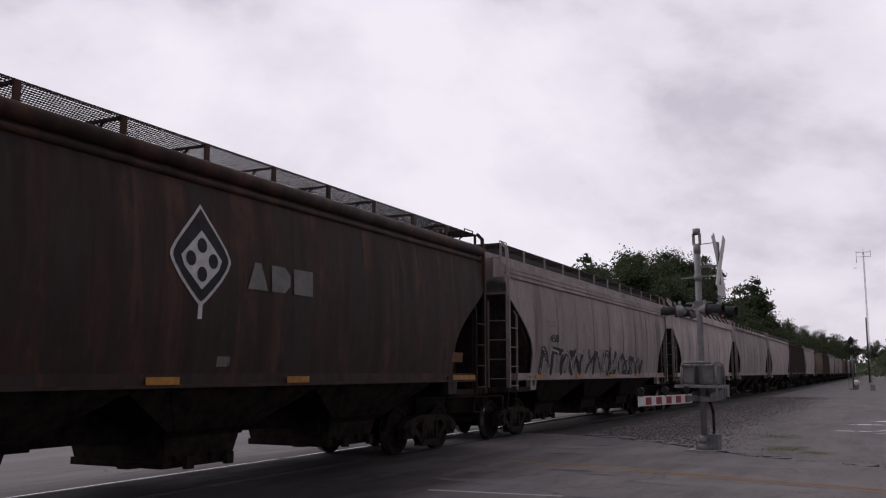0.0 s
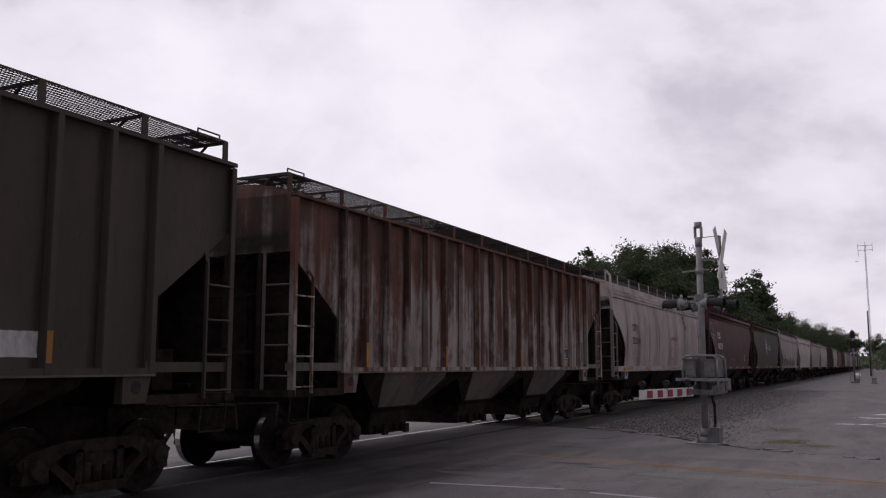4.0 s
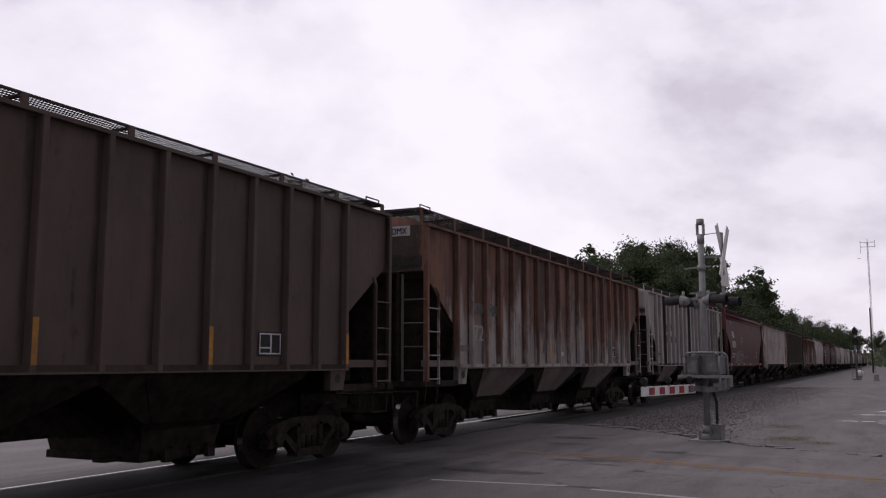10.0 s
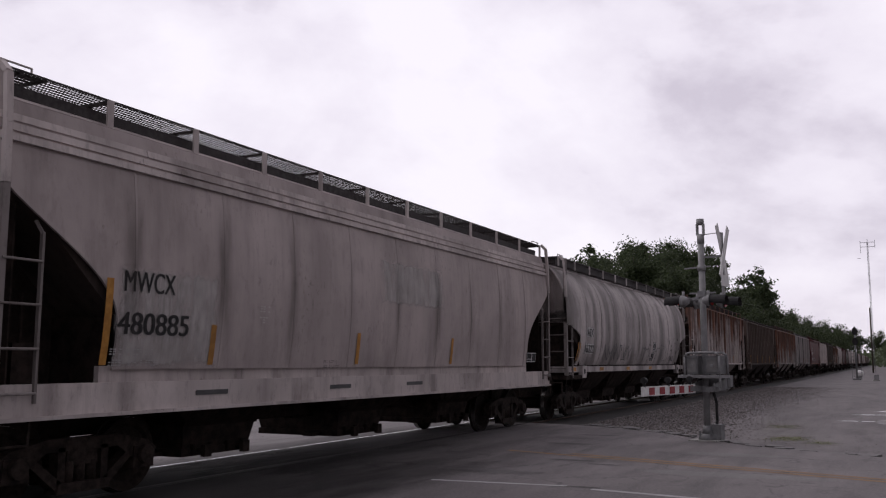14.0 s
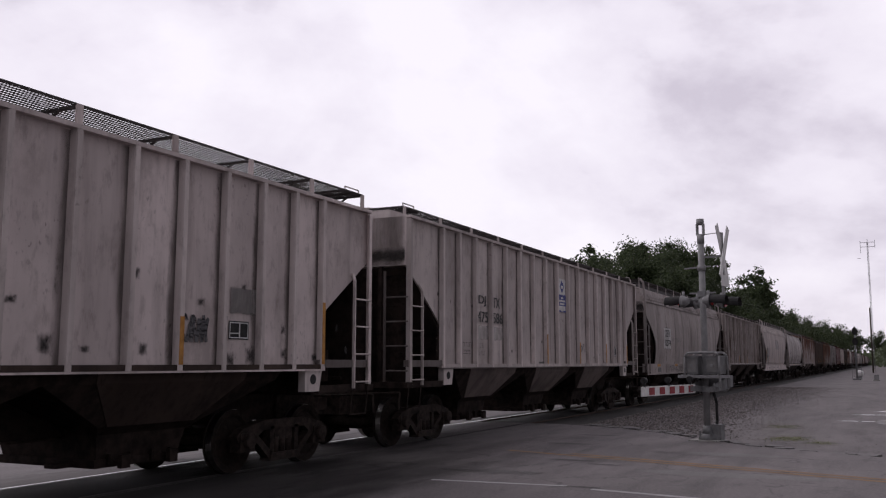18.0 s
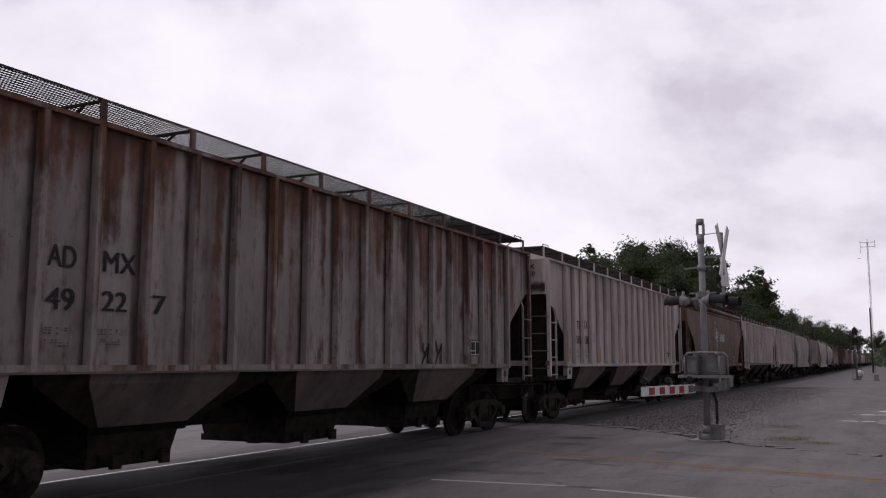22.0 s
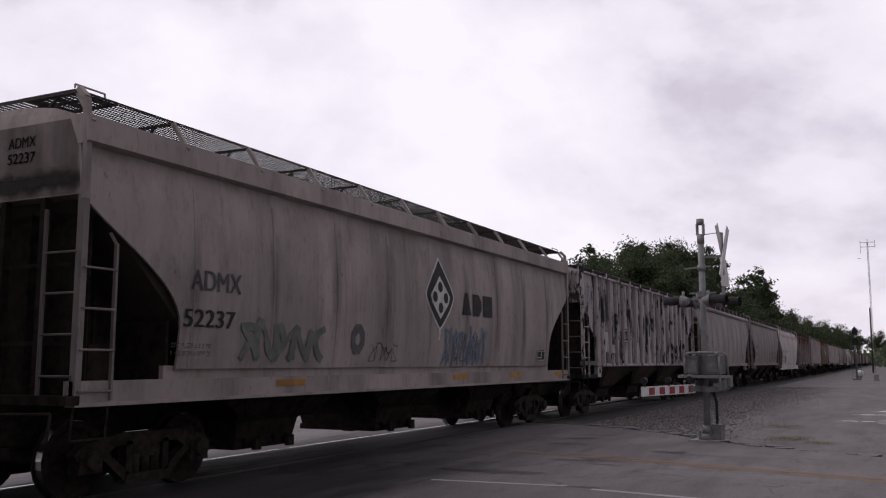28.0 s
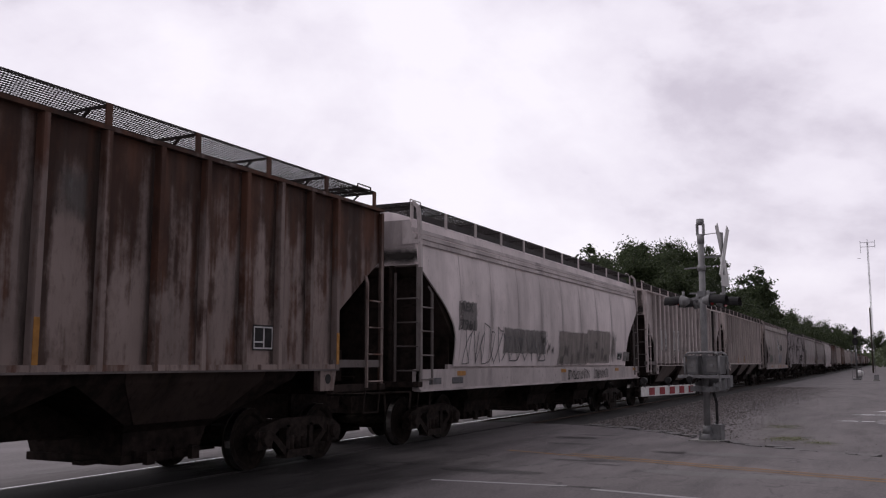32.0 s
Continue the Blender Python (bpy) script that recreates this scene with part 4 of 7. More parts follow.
def hopper(k, kind, paint, label, top="bead", ribs=17, deep_sill=False, trim=None, marks=(), bays=3, depth=0.16, board=0.34, sill=(1.04, 1.42), bay_paint=None, pale=True, drop=0.0, roof_paint=None, dark_sill=False):
    x1, x0 = STATION[k], STATION.get(k + 1, STATION[k] - 17.7)
    length = round((x1 - x0) * 20) / 20
    half = length / 2 - 0.68
    lead = k < -3
    car = thing("hopper_car", pose((x0 + x1) / 2, TRACK_Y, 0.014), label, "freight car", "covered hopper cars of the train")
    CARS[k] = car
    H = round(half, 3)
    trim = trim or paint
    flip = pose(0, 0, 0, 0, 0, 180)
    # a lower car: its body is squashed above the sill, what stands on the roof comes down
    squash = Matrix.Translation((0, 0, SILL * drop / (EAVE - SILL))) @ Matrix.Diagonal((1, 1, 1 - drop / (EAVE - SILL), 1))
    lower = Matrix.Translation((0, 0, -drop))
    part("roof", shared(("roof", kind, top, H), "roof", lambda bm: make_roof(bm, kind, top, H)), roof_paint or paint, car, at=squash)
    part("slope_sheet", shared(("slope", kind, H), "slope_sheet", lambda bm: make_slopes(bm, kind, H)), MAT["slope_shade"], car, "dark end slope sheets with their shade in the colour", squash)
    if pale and -2 < k < 29:
        film = shared(("end_film", kind, top, H), "end_grime", lambda bm: make_end_film(bm, kind, top, H, 0.01, 3.0, 0.0015))
        part("end_grime", film, MAT["end_soot" if k in SOOTY_ENDS else "end_grime"], car, at=squash)
        film = shared(("end_tide", kind, top, H), "end_grime", lambda bm: make_end_film(bm, kind, top, H, 0.005, 0.34, 0.0025))
        part("end_grime", film, MAT["end_tide"], car, "dark tide of grime", squash)
    sheet_mesh = shared(("side", kind, top, H), "side_sheet", lambda bm: make_side(bm, kind, top, H))
    part("side_sheet", sheet_mesh, paint, car, at=squash)
    part("side_sheet", sheet_mesh, paint, car, at=flip @ squash)
    if kind == "rib":
        me = shared("rib", "rib", make_rib)
        RIBS[:] = rib_places(ribs, H)
        # streak beside each stake: grime, plus the stake's shaded edge put in as colour
        stain = shared("rib_stain_shade", "grime_streak", lambda bm: bm.faces.new([bm.verts.new(p) for p in ((-0.16, -1.503, SILL + 0.05), (0.13, -1.503, SILL + 0.05), (0.13, -1.503, EAVE - 0.05), (-0.16, -1.503, EAVE - 0.05))]))
        for x in RIBS:
            part("rib", me, trim, car, at=pose(x, 0, 0) @ squash)
            if not lead:
                part("grime_streak", stain, MAT["stain"], car, at=pose(x - 0.03, 0, 0) @ squash)
            if not lead:
                part("rib", me, trim, car, at=pose(x, 0, 0) @ flip @ squash)
        me = shared(("plate", H), "top_plate", lambda bm: box(bm, -H - 0.005, H + 0.005, -1.592, -1.49, EAVE - 0.03, EAVE + 0.02))
        part("top_plate", me, paint, car, at=lower)
        part("top_plate", me, paint, car, at=flip @ lower)
        me = shared(("sill", H), "side_sill", lambda bm: box(bm, -H + 1.35, H - 1.35, -1.575, -1.46, SILL - 0.02, SILL + 0.05))
        lip = shared(("lip", H), "sill_lip", lambda bm: box(bm, -H + 1.352, H - 1.352, -1.59, -1.47, SILL - 0.045, SILL - 0.022))
        for at in (None, flip):
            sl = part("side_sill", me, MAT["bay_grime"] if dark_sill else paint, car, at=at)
            part("sill_lip", lip, paint if dark_sill else MAT["eave_grime"], sl)
        me = shared("end_sill_side", "end_sill_bar", lambda bm: box(bm, -0.75, 0.75, -1.56, -1.46, 1.47, 1.59))
        for s in (-1, 1):
            part("end_sill_bar", me, MAT["eave_grime"] if pale else trim, car, at=pose(s * (H - 0.74), 0, 0))
    else:
        n = 9
        me = shared(("seam", kind), "seam", lambda bm: make_seam(bm, kind, 0.03, 0.006, SILL, 3.72 if kind == "smooth" else 4.1))
        if kind == "round":
            me = shared(("seam", kind), "seam", lambda bm: make_seam(bm, kind, 0.05, 0.02, SILL, 4.1))
        for i in range(n if pale else 0):
            x = -H + 1.75 + 2 * (H - 1.75) * i / (n - 1)
            part("seam", me, paint, car, at=pose(x, 0, 0))
            if not lead:
                part("grime_streak", shared(("seam_stain", kind), "grime_streak", lambda bm: side_shape(bm, kind, rect(-0.22, 0.16, SILL + 0.02, 3.72), 0.022)), MAT["seam_stain"], car, at=pose(x, 0, 0))
        if top == "bead":
            def bead(bm):
                rod(bm, (-H - 0.006, -1.475, EAVE - 0.04), (H + 0.006, -1.475, EAVE - 0.04), 0.105, 16)
                if not pale:
                    rod(bm, (-H - 0.004, -1.485, EAVE - 0.23), (H + 0.004, -1.485, EAVE - 0.23), 0.05, 10)
            for at in (None, flip):
                part("roof_bead", shared(("bead", H, pale), "roof_bead", bead), trim, car, at=at)
        elif top == "stepped":
            def fascia(bm):
                pts = []
                for i in range(4):
                    z = 3.74 + 0.115 * i
                    y = side_y(kind, z) + 0.035 - 0.035 * i
                    pts += [(-y, z), (-y + 0.01, z + 0.076), (-y + 0.085, z + 0.084)]
                    if i < 3:
                        pts.append((-y + 0.085, z + 0.114))
                pts += [(-1.2, 4.19), (-1.2, 3.74)]
                prism(bm, pts, -H - 0.006, H + 0.006, "x")
            for at in (None, flip):
                part("roof_fascia", shared(("steps", H), "roof_fascia", fascia), trim, car, at=at)
        elif top == "flare":
            def flare(bm):
                prism(bm, [(-1.46, 3.9), (-1.62, 3.93), (-1.6, 4.22), (-1.3, 4.26)], -H - 0.006, H + 0.006, "x")
            for at in (None, flip):
                part("roof_fascia", shared(("flare", H), "roof_fascia", flare), trim, car, at=at)
        # side sill
        lips = []
        if deep_sill:
            z0, z1 = sill
            me = shared(("dsill", H, sill), "side_sill", lambda bm: box(bm, -H, H, -1.56, -1.42, z0, z1))
            lips = [("sill_lip", shared(("dlip", H, sill), "sill_lip", lambda bm: box(bm, -H + 0.002, H - 0.002, -1.6, -1.45, z0 - 0.02, z0 + 0.02))),
                    ("sill_web", shared(("dweb", H, sill), "sill_web", lambda bm: box(bm, -H + 1.4, H - 1.4, -1.47, -1.40, z1, 1.51)))]
        elif kind == "round":
            me = shared(("rsill", H), "side_sill", lambda bm: box(bm, -H, H, -1.5, -1.1, 1.28, 1.44))
        else:
            me = shared(("ssill", H), "side_sill", lambda bm: box(bm, -H + 0.5, H - 0.5, -1.53, -1.4, 1.38, 1.53))
            lips = [("sill_lip", shared(("slip", H), "sill_lip", lambda bm: box(bm, -H + 0.502, H - 0.502, -1.58, -1.42, 1.36, 1.40)))]
        for at in (None, flip):
            sl = part("side_sill", me, trim, car, at=at)
            for name, mesh in lips:
                part(name, mesh, trim, sl)
    # hopper bays
    pitch = (2 * H - 4.6) / bays
    bay = shared(("bay", bays, depth, H), "hopper_bay", lambda bm: make_bay(bm, depth, pitch / 2 + 0.12))
    gate = shared(("gate", depth), "outlet_gate", lambda bm: make_gate(bm, depth))
    for i in range(bays):
        # near-black hull: shade of the bay's sloping faces put into its colour
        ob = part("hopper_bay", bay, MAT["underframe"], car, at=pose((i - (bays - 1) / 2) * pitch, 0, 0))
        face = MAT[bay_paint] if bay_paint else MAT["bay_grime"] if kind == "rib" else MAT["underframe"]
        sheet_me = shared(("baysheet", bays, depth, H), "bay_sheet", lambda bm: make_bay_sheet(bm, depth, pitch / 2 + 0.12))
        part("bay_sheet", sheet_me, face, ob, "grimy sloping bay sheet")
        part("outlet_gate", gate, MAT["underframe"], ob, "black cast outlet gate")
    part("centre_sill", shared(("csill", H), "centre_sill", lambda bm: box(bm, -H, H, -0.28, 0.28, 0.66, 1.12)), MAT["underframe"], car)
    # ends
    for s in (-1, 1):
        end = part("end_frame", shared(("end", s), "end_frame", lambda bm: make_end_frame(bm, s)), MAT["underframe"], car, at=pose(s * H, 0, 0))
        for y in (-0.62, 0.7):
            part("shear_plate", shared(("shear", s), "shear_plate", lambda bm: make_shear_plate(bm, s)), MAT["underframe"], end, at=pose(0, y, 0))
        # added dark sheet: closes the view through the end, standing for its shade
        part("end_plate", shared(("endblind", s), "end_plate", lambda bm: box(bm, *sorted((-0.29 * s, -0.31 * s)), -1.4, 1.4, 1.2, 3.15)), MAT["underframe"], end)
        part("coupler", shared(("coupler", s), "coupler", lambda bm: make_coupler(bm, s)), MAT["truck"], car, at=pose(s * (H + 0.05), 0, 0))
        tall = 3.35 if kind != "rib" else EAVE - drop - 0.05
        if kind == "round":
            tall = 4.35
        rail_paint = MAT["ladder"] if pale and kind != "rib" else paint
        ladder(car, s, tall, rail_paint, pose(s * H, 0, 0))
        if not lead:
            ladder(car, -s, tall, rail_paint, pose(s * H, 0, 0) @ flip)
        if s < 0 and k > -3:
            lad = part("end_ladder", shared("end_stile", "end_ladder", lambda bm: beam(bm, (-0.04, -1.08, 1.15), (-0.04, -1.08, 3.2), 0.04, 0.03)), MAT["eave_grime"] if pale else MAT["truck"], car, at=pose(-H, 0, 0))
            for z in (1.4, 1.84, 2.28, 2.72):
                part("rung", shared("end_rung", "rung", lambda bm: rod(bm, (-0.04, -1.56, 0), (-0.04, -1.08, 0), 0.014, 6)), MAT["eave_grime"] if pale else MAT["truck"], lad, at=pose(0, 0, z))
        if not deep_sill:
            def pad(bm):
                prism(bm, [(-0.2, 1.46), (0.24, 1.46), (0.1 + 0.06, 1.12), (-0.2, 1.12)], -1.56, -1.44)
            pd = part("jacking_pad", shared("pad", "jacking_pad", pad), trim, car, at=pose(s * (H - 1.62), 0, 0))
            part("pad_hole", shared("padhole", "pad_hole", lambda bm: rod(bm, (0, -1.566, 1.3), (0, -1.555, 1.3), 0.075, 14)), MAT["black"], pd)
        if not lead:
            part("air_gear", shared("gear", "air_gear", make_slope_gear), MAT["underframe"], car, at=pose(s * (H - 0.75), 0, 0))
    # trucks
    for s in (-1, 1):
        tr = part("truck", shared("bolster", "truck", make_bolster), MAT["truck"], car, at=pose(s * (H - 1.62), 0, 0))
        for y in (-1.0, 1.0):
            part("side_frame", shared("sideframe", "side_frame", make_side_frame), MAT["truck"], tr, at=pose(0, y, 0, 0, 0, 0 if y < 0 else 180))
        for x in (-0.42, 0.42):
            part("brake_beam", shared("brakebeam", "brake_beam", lambda bm: box(bm, -0.06, 0.06, -0.84, 0.84, 0.26, 0.5)), MAT["truck"], tr, at=pose(x, 0, 0))
        for x in (-0.89, 0.89):
            ws = part("wheelset", shared("wheelset", "wheelset", make_wheelset), MAT["tread"], tr, at=pose(x, 0, 0.443))
            WHEELS[x].append(ws)
            if not lead:
                for y in (-0.762, 0.762):
                    part("tread", shared("tread", "tread", make_tread), MAT["polished"], ws, "bright worn running surface", pose(0, y, 0))
    # roof
    zb = EAVE + board if kind != "round" else 4.42
    yo = 1.42 if kind == "rib" else 1.36
    brd = shared(("board", H, zb, yo), "running_board", lambda bm: make_board(bm, H, zb, -yo, -yo + 0.86))
    tagged(part("running_board", brd, MAT["grating"], car, "open steel grating", lower), kind="stuff")
    if not lead:
        tagged(part("running_board", brd, MAT["grating"], car, at=flip @ lower), kind="stuff")
    cross = shared(("cross", zb, yo), "end_board", lambda bm: make_cross_board(bm, zb - 0.002, yo))
    for s in (-1, 1):
        tagged(part("end_board", cross, MAT["grating"], car, at=pose(s * (H - 0.32), 0, -drop)), kind="stuff")
        # grab iron over the end of the board
        def grab(bm):
            for a, b in (((-0.3, zb), (-0.3, zb + 0.045)), ((0.12, zb), (0.12, zb + 0.045)), ((-0.3, zb + 0.045), (0.12, zb + 0.045))):
                rod(bm, (a[0], -yo, a[1]), (b[0], -yo, b[1]), 0.012, 6)
        part("grab_iron", shared(("grab", zb, yo), "grab_iron", grab), trim, car, at=pose(s * (H - 0.3), 0, -drop))
    def post(bm):
        if top == "flare":
            beam(bm, (0, -yo + 0.02, zb - 0.02), (0.0, -1.6, EAVE - 0.05), 0.05, 0.05)
        else:
            box(bm, -0.045, 0.045, -yo - 0.016, -yo + 0.008, EAVE - 0.02 if kind == "rib" else EAVE - 0.04, zb - 0.01)
    def brace(bm):
        beam(bm, (0, -yo + 0.01, zb - 0.03), (0, -yo + 0.84, zb - 0.03), 0.045, 0.03)
        beam(bm, (0, -yo + 0.3, zb - 0.03), (0, -yo + 0.5, EAVE + 0.15), 0.035, 0.02)
    me = shared(("post", kind, top, zb, yo), "board_post", post)
    # added strip: stands for the dark, shaded roof band below the board
    if top == "stepped" or kind == "round":
        lo, hi = (EAVE + 0.05, EAVE + 0.2) if kind != "round" else (4.22, 4.4)
        part("board_stringer", shared(("shadestrip", kind, H, board), "board_stringer", lambda bm: box(bm, -H + 0.1, H - 0.1, -yo + 0.1, -yo + 0.13, lo, hi)), MAT["grating"], car, "added dark strip for the shaded roof band under the running board", lower)
    n = 12
    for i in range(n):
        x = -H + 0.06 + (2 * H - 0.12) * i / (n - 1)
        part("board_post", me, trim if kind == "smooth" else paint, car, at=pose(x, 0, -drop))
        if k > -3:
            part("board_brace", shared(("brace", kind, top, zb, yo), "board_brace", brace), MAT["grating"], car, at=pose(x, 0, -drop))
    part("hatch_cover", shared(("hatch", H), "hatch_cover", lambda bm: loft(bm, [[(-H + 0.9, -w, z), (H - 0.9, -w, z), (H - 0.9, w, z), (-H + 0.9, w, z)] for w, z in ((0.34, EAVE + 0.2), (0.36, EAVE + 0.32), (0.26, EAVE + 0.38))], False)), trim, car, at=lower)
    if kind != "rib":
        # bent corner post that drops from the roof walk to the end platform
        def corner(bm):
            pts = [(0.0, -1.40, zb), (0.0, -1.52, zb - 0.12), (0.0, -1.56, EAVE - 0.3), (0.0, -1.57, 3.3)]
            for a, b in zip(pts, pts[1:]):
                beam(bm, a, b, 0.075, 0.06)
        for s in (-1, 1):
            part("corner_post", shared(("corner", zb), "corner_post", corner), trim, car, at=pose(s * (H - 0.03), 0, 0))
    LAYER[0] = 0
    for f in marks:
        f(car, kind, H)
    return car


WHEELS = {-0.89: [], 0.89: []}
# slope sheets: car-coloured steel, darkened here for the shade they lie in
MAT["slope_shade"] = weathered("slope_sheet_shaded", (0.09, 0.074, 0.066), dirt=0.7, seed=41, dirt_colour=(0.02, 0.018, 0.017))
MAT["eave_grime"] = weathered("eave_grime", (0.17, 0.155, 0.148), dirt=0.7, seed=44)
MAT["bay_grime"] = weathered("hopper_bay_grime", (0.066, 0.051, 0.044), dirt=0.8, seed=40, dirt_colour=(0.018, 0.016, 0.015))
matte("bay_grime", "slope_shade")
MAT["bay_pale"] = weathered("hopper_bay_pale", (0.215, 0.185, 0.168), dirt=0.75, seed=43, dirt_colour=(0.05, 0.042, 0.038))


# lettering and markings: boxes that run from 0 at the rear end to 1 at the front end, and from height to height
def span(H, f0, f1):
    return -H + 2 * H * f0, -H + 2 * H * f1


def letters(string, f0, f1, z0, z1, ink="black"):
    def put(car, kind, H):
        part("lettering", side_text(string, kind, *between(kind, *span(H, f0, f1)), z0, z1, layer() + 0.004), MAT[ink], car)
    return put


def bars(f0, f1, z0, z1, rows, ink="black", seed=0):
    """Small print too fine to read."""
    def put(car, kind, H):
        rng = random.Random(seed)
        bm = bmesh.new()
        x0, x1 = between(kind, *span(H, f0, f1))
        up = layer() + 0.004
        h = (z1 - z0) / (rows * 1.8 - 0.8)
        for i in range(rows):
            z = z1 - h - i * h * 1.8
            u, end = x0, x1 - 0.25 * (x1 - x0) * rng.random()
            while u < end - 0.3 * h:
                q = rng.uniform(0.35, 0.6) * h
                for a, b in ((0.0, 0.2), (0.45, 0.62), (0.8, 1.0)):
                    if rng.random() < 0.75:
                        side_shape(bm, kind, rect(u, u + q, z + a * h, z + b * h), up)
                u += q + (0.22 if rng.random() < 0.8 else 0.8) * h
        tagged(part("small_print", bm, MAT[ink], car), kind="stuff")
    return put


def plate(f0, f1, z0, z1, ink):
    """A painted-over or worn patch."""
    def put(car, kind, H):
        bm = bmesh.new()
        side_shape(bm, kind, rect(*between(kind, *span(H, f0, f1)), z0, z1), layer())
        part("paint_patch", bm, MAT[ink], car)
    return put


def smudges(f0, f1, z0, z1, n, seed, ink="smudge", size=0.2):
    """Small dark scuffs in a row."""
    def put(car, kind, H):
        rng = random.Random(seed)
        x0, x1 = span(H, f0, f1)
        up = layer()
        for i in range(n):
            w, h = size * rng.uniform(0.5, 1.6), size * rng.uniform(0.5, 1.3)
            x, z = x0 + (x1 - x0) * (i + rng.uniform(0.2, 0.8)) / n, rng.uniform(z0, z1)
            bm = bmesh.new()
            side_shape(bm, kind, rect(x - w / 2, x + w / 2, z - h / 2, z + h / 2), up)
            part("scuff", bm, MAT[ink], car)
    return put


def slash(f0, f1, z0, z1, ink="black", lean=0.14):
    def put(car, kind, H):
        bm = bmesh.new()
        a, b = span(H, f0, f1)
        side_shape(bm, kind, [(a + lean, z0), (b + lean, z0), (b, z1), (a, z1)], 0.012)
        part("slanted_bar", bm, MAT[ink], car)
    return put


def ring(fc, zc, r, ink="spray_dark"):
    """A sprayed dark ring with eight blunt corners."""
    def put(car, kind, H):
        cx, up = -H + 2 * H * fc, layer()
        bm = bmesh.new()
        for i in range(8):
            a, b = (i + 0.5) * math.tau / 8, (i + 1.5) * math.tau / 8
            side_shape(bm, kind, [(cx + q * r * math.cos(w) * 0.85, zc + q * r * math.sin(w)) for q, w in ((1, a), (1, b), (0.38, b), (0.38, a))], up)
        part("spray_paint", bm, MAT[ink], car, "dark sprayed ring")
    return put


def stencil(f0, f1, z0, z1):
    """Dark inspection stencil with pale framed squares."""
    def put(car, kind, H):
        x, x1 = between(kind, *span(H, f0, f1))
        w, h = x1 - x, z1 - z0
        z, up = z0, layer()
        bm = bmesh.new()
        side_shape(bm, kind, rect(x, x1, z, z1), up)
        st = part("inspection_stencil", bm, MAT["black"], car, "black stencil with white frames")
        bm = bmesh.new()
        t = h * 0.06
        for a in (rect(x + t, x1 - t, z + t, z + 2 * t), rect(x + t, x1 - t, z1 - 2 * t, z1 - t), rect(x + t, x + 2 * t, z + 2 * t, z1 - 2 * t),
                  rect(x1 - 2 * t, x1 - t, z + 2 * t, z1 - 2 * t), rect(x + w * 0.5, x + w * 0.56, z + 2 * t, z1 - 2 * t), rect(x + 2 * t, x + w * 0.5, z + h * 0.3, z + h * 0.36)):
            side_shape(bm, kind, a, up + 0.004)
        part("stencil_frame", bm, MAT["white"], st)
    return put


def reflectors(places, z0=1.5, h=0.42, w=0.1):
    def put(car, kind, H):
        for p in places:
            bm = bmesh.new()
            x = -H + 2 * H * p
            if kind == "rib":
                x = min(RIBS, key=lambda r: abs(r - x - 0.05))
                box(bm, x - 0.036, x + 0.036, -1.594, -1.587, z0 + 0.02, z0 + h)
            else:
                side_shape(bm, kind, rect(x, x + w, z0, z0 + h), 0.012)
            part("reflector", bm, MAT["orange"], car, "faded orange reflector strip")
    return put


def sill_reflectors(places, z0=1.40, h=0.09, w=0.55, y=-1.585, ink="orange"):
    def put(car, kind, H):
        for p in places:
            bm = bmesh.new()
            x = -H + 2 * H * p
            box(bm, x, x + w, y - 0.004, y, z0, z0 + h)
            part("reflector", bm, MAT[ink], car, "faded orange reflector strip" if ink == "orange" else "")
    return put


def spray(f0, f1, z0, z1, seed, ink="spray_dark", strokes=8, w=0.05):
    def put(car, kind, H):
        bm = bmesh.new()
        scribble(bm, kind, *span(H, f0, f1), z0, z1, seed, strokes, w)
        tagged(part("spray_paint", bm, MAT[ink], car, "unreadable spray-painted scrawl"), kind="stuff")
    return put


def end_letters(lines, y0=-0.7, y1=-1.2, z=4.07, h=0.12, ink="black", back=None):
    """Small lettering on the upper wall of the rear end."""
    def put(car, kind, H):
        if back:
            bm = bmesh.new()
            bm.faces.new([bm.verts.new((-H - 0.004, a, b)) for a, b in ((y0 + 0.06, z - h * 1.5 * len(lines) + h * 0.2), (y1 - 0.06, z - h * 1.5 * len(lines) + h * 0.2), (y1 - 0.06, z + h * 0.3), (y0 + 0.06, z + h * 0.3))])
            part("end_patch", bm, MAT[back], car)
        for i, line in enumerate(lines):
            me = side_text(line, "rib", 0.0, 1.0, 0.0, 1.0)
            for v in me.vertices:
                v.co = (-H - 0.009, y0 + (y1 - y0) * v.co.x, z - h - 1.5 * h * i + h * v.co.z)
            part("end_lettering", me, MAT[ink], car)
    return put


def loops(items, ink="spray_cyan", w=0.045):
    """Sprayed outlines: arcs given by centre, height, half width, half height, and the angles where they begin and end."""
    def put(car, kind, H):
        bm = bmesh.new()
        up = layer()
        for fc, zc, rx, rz, a0, a1 in items:
            cx, n = -H + 2 * H * fc, max(4, int(abs(a1 - a0) / 16))
            for i in range(n):
                a, b = radians(a0 + (a1 - a0) * i / n), radians(a0 + (a1 - a0) * (i + 1) / n)
                side_shape(bm, kind, [(cx + (rx + d) * math.cos(q), zc + (rz + d) * math.sin(q)) for d, q in ((w / 2, a), (w / 2, b), (-w / 2, b), (-w / 2, a))], up)
        tagged(part("spray_paint", bm, MAT[ink], car, "pale blue sprayed outlines"), kind="stuff")
    return put


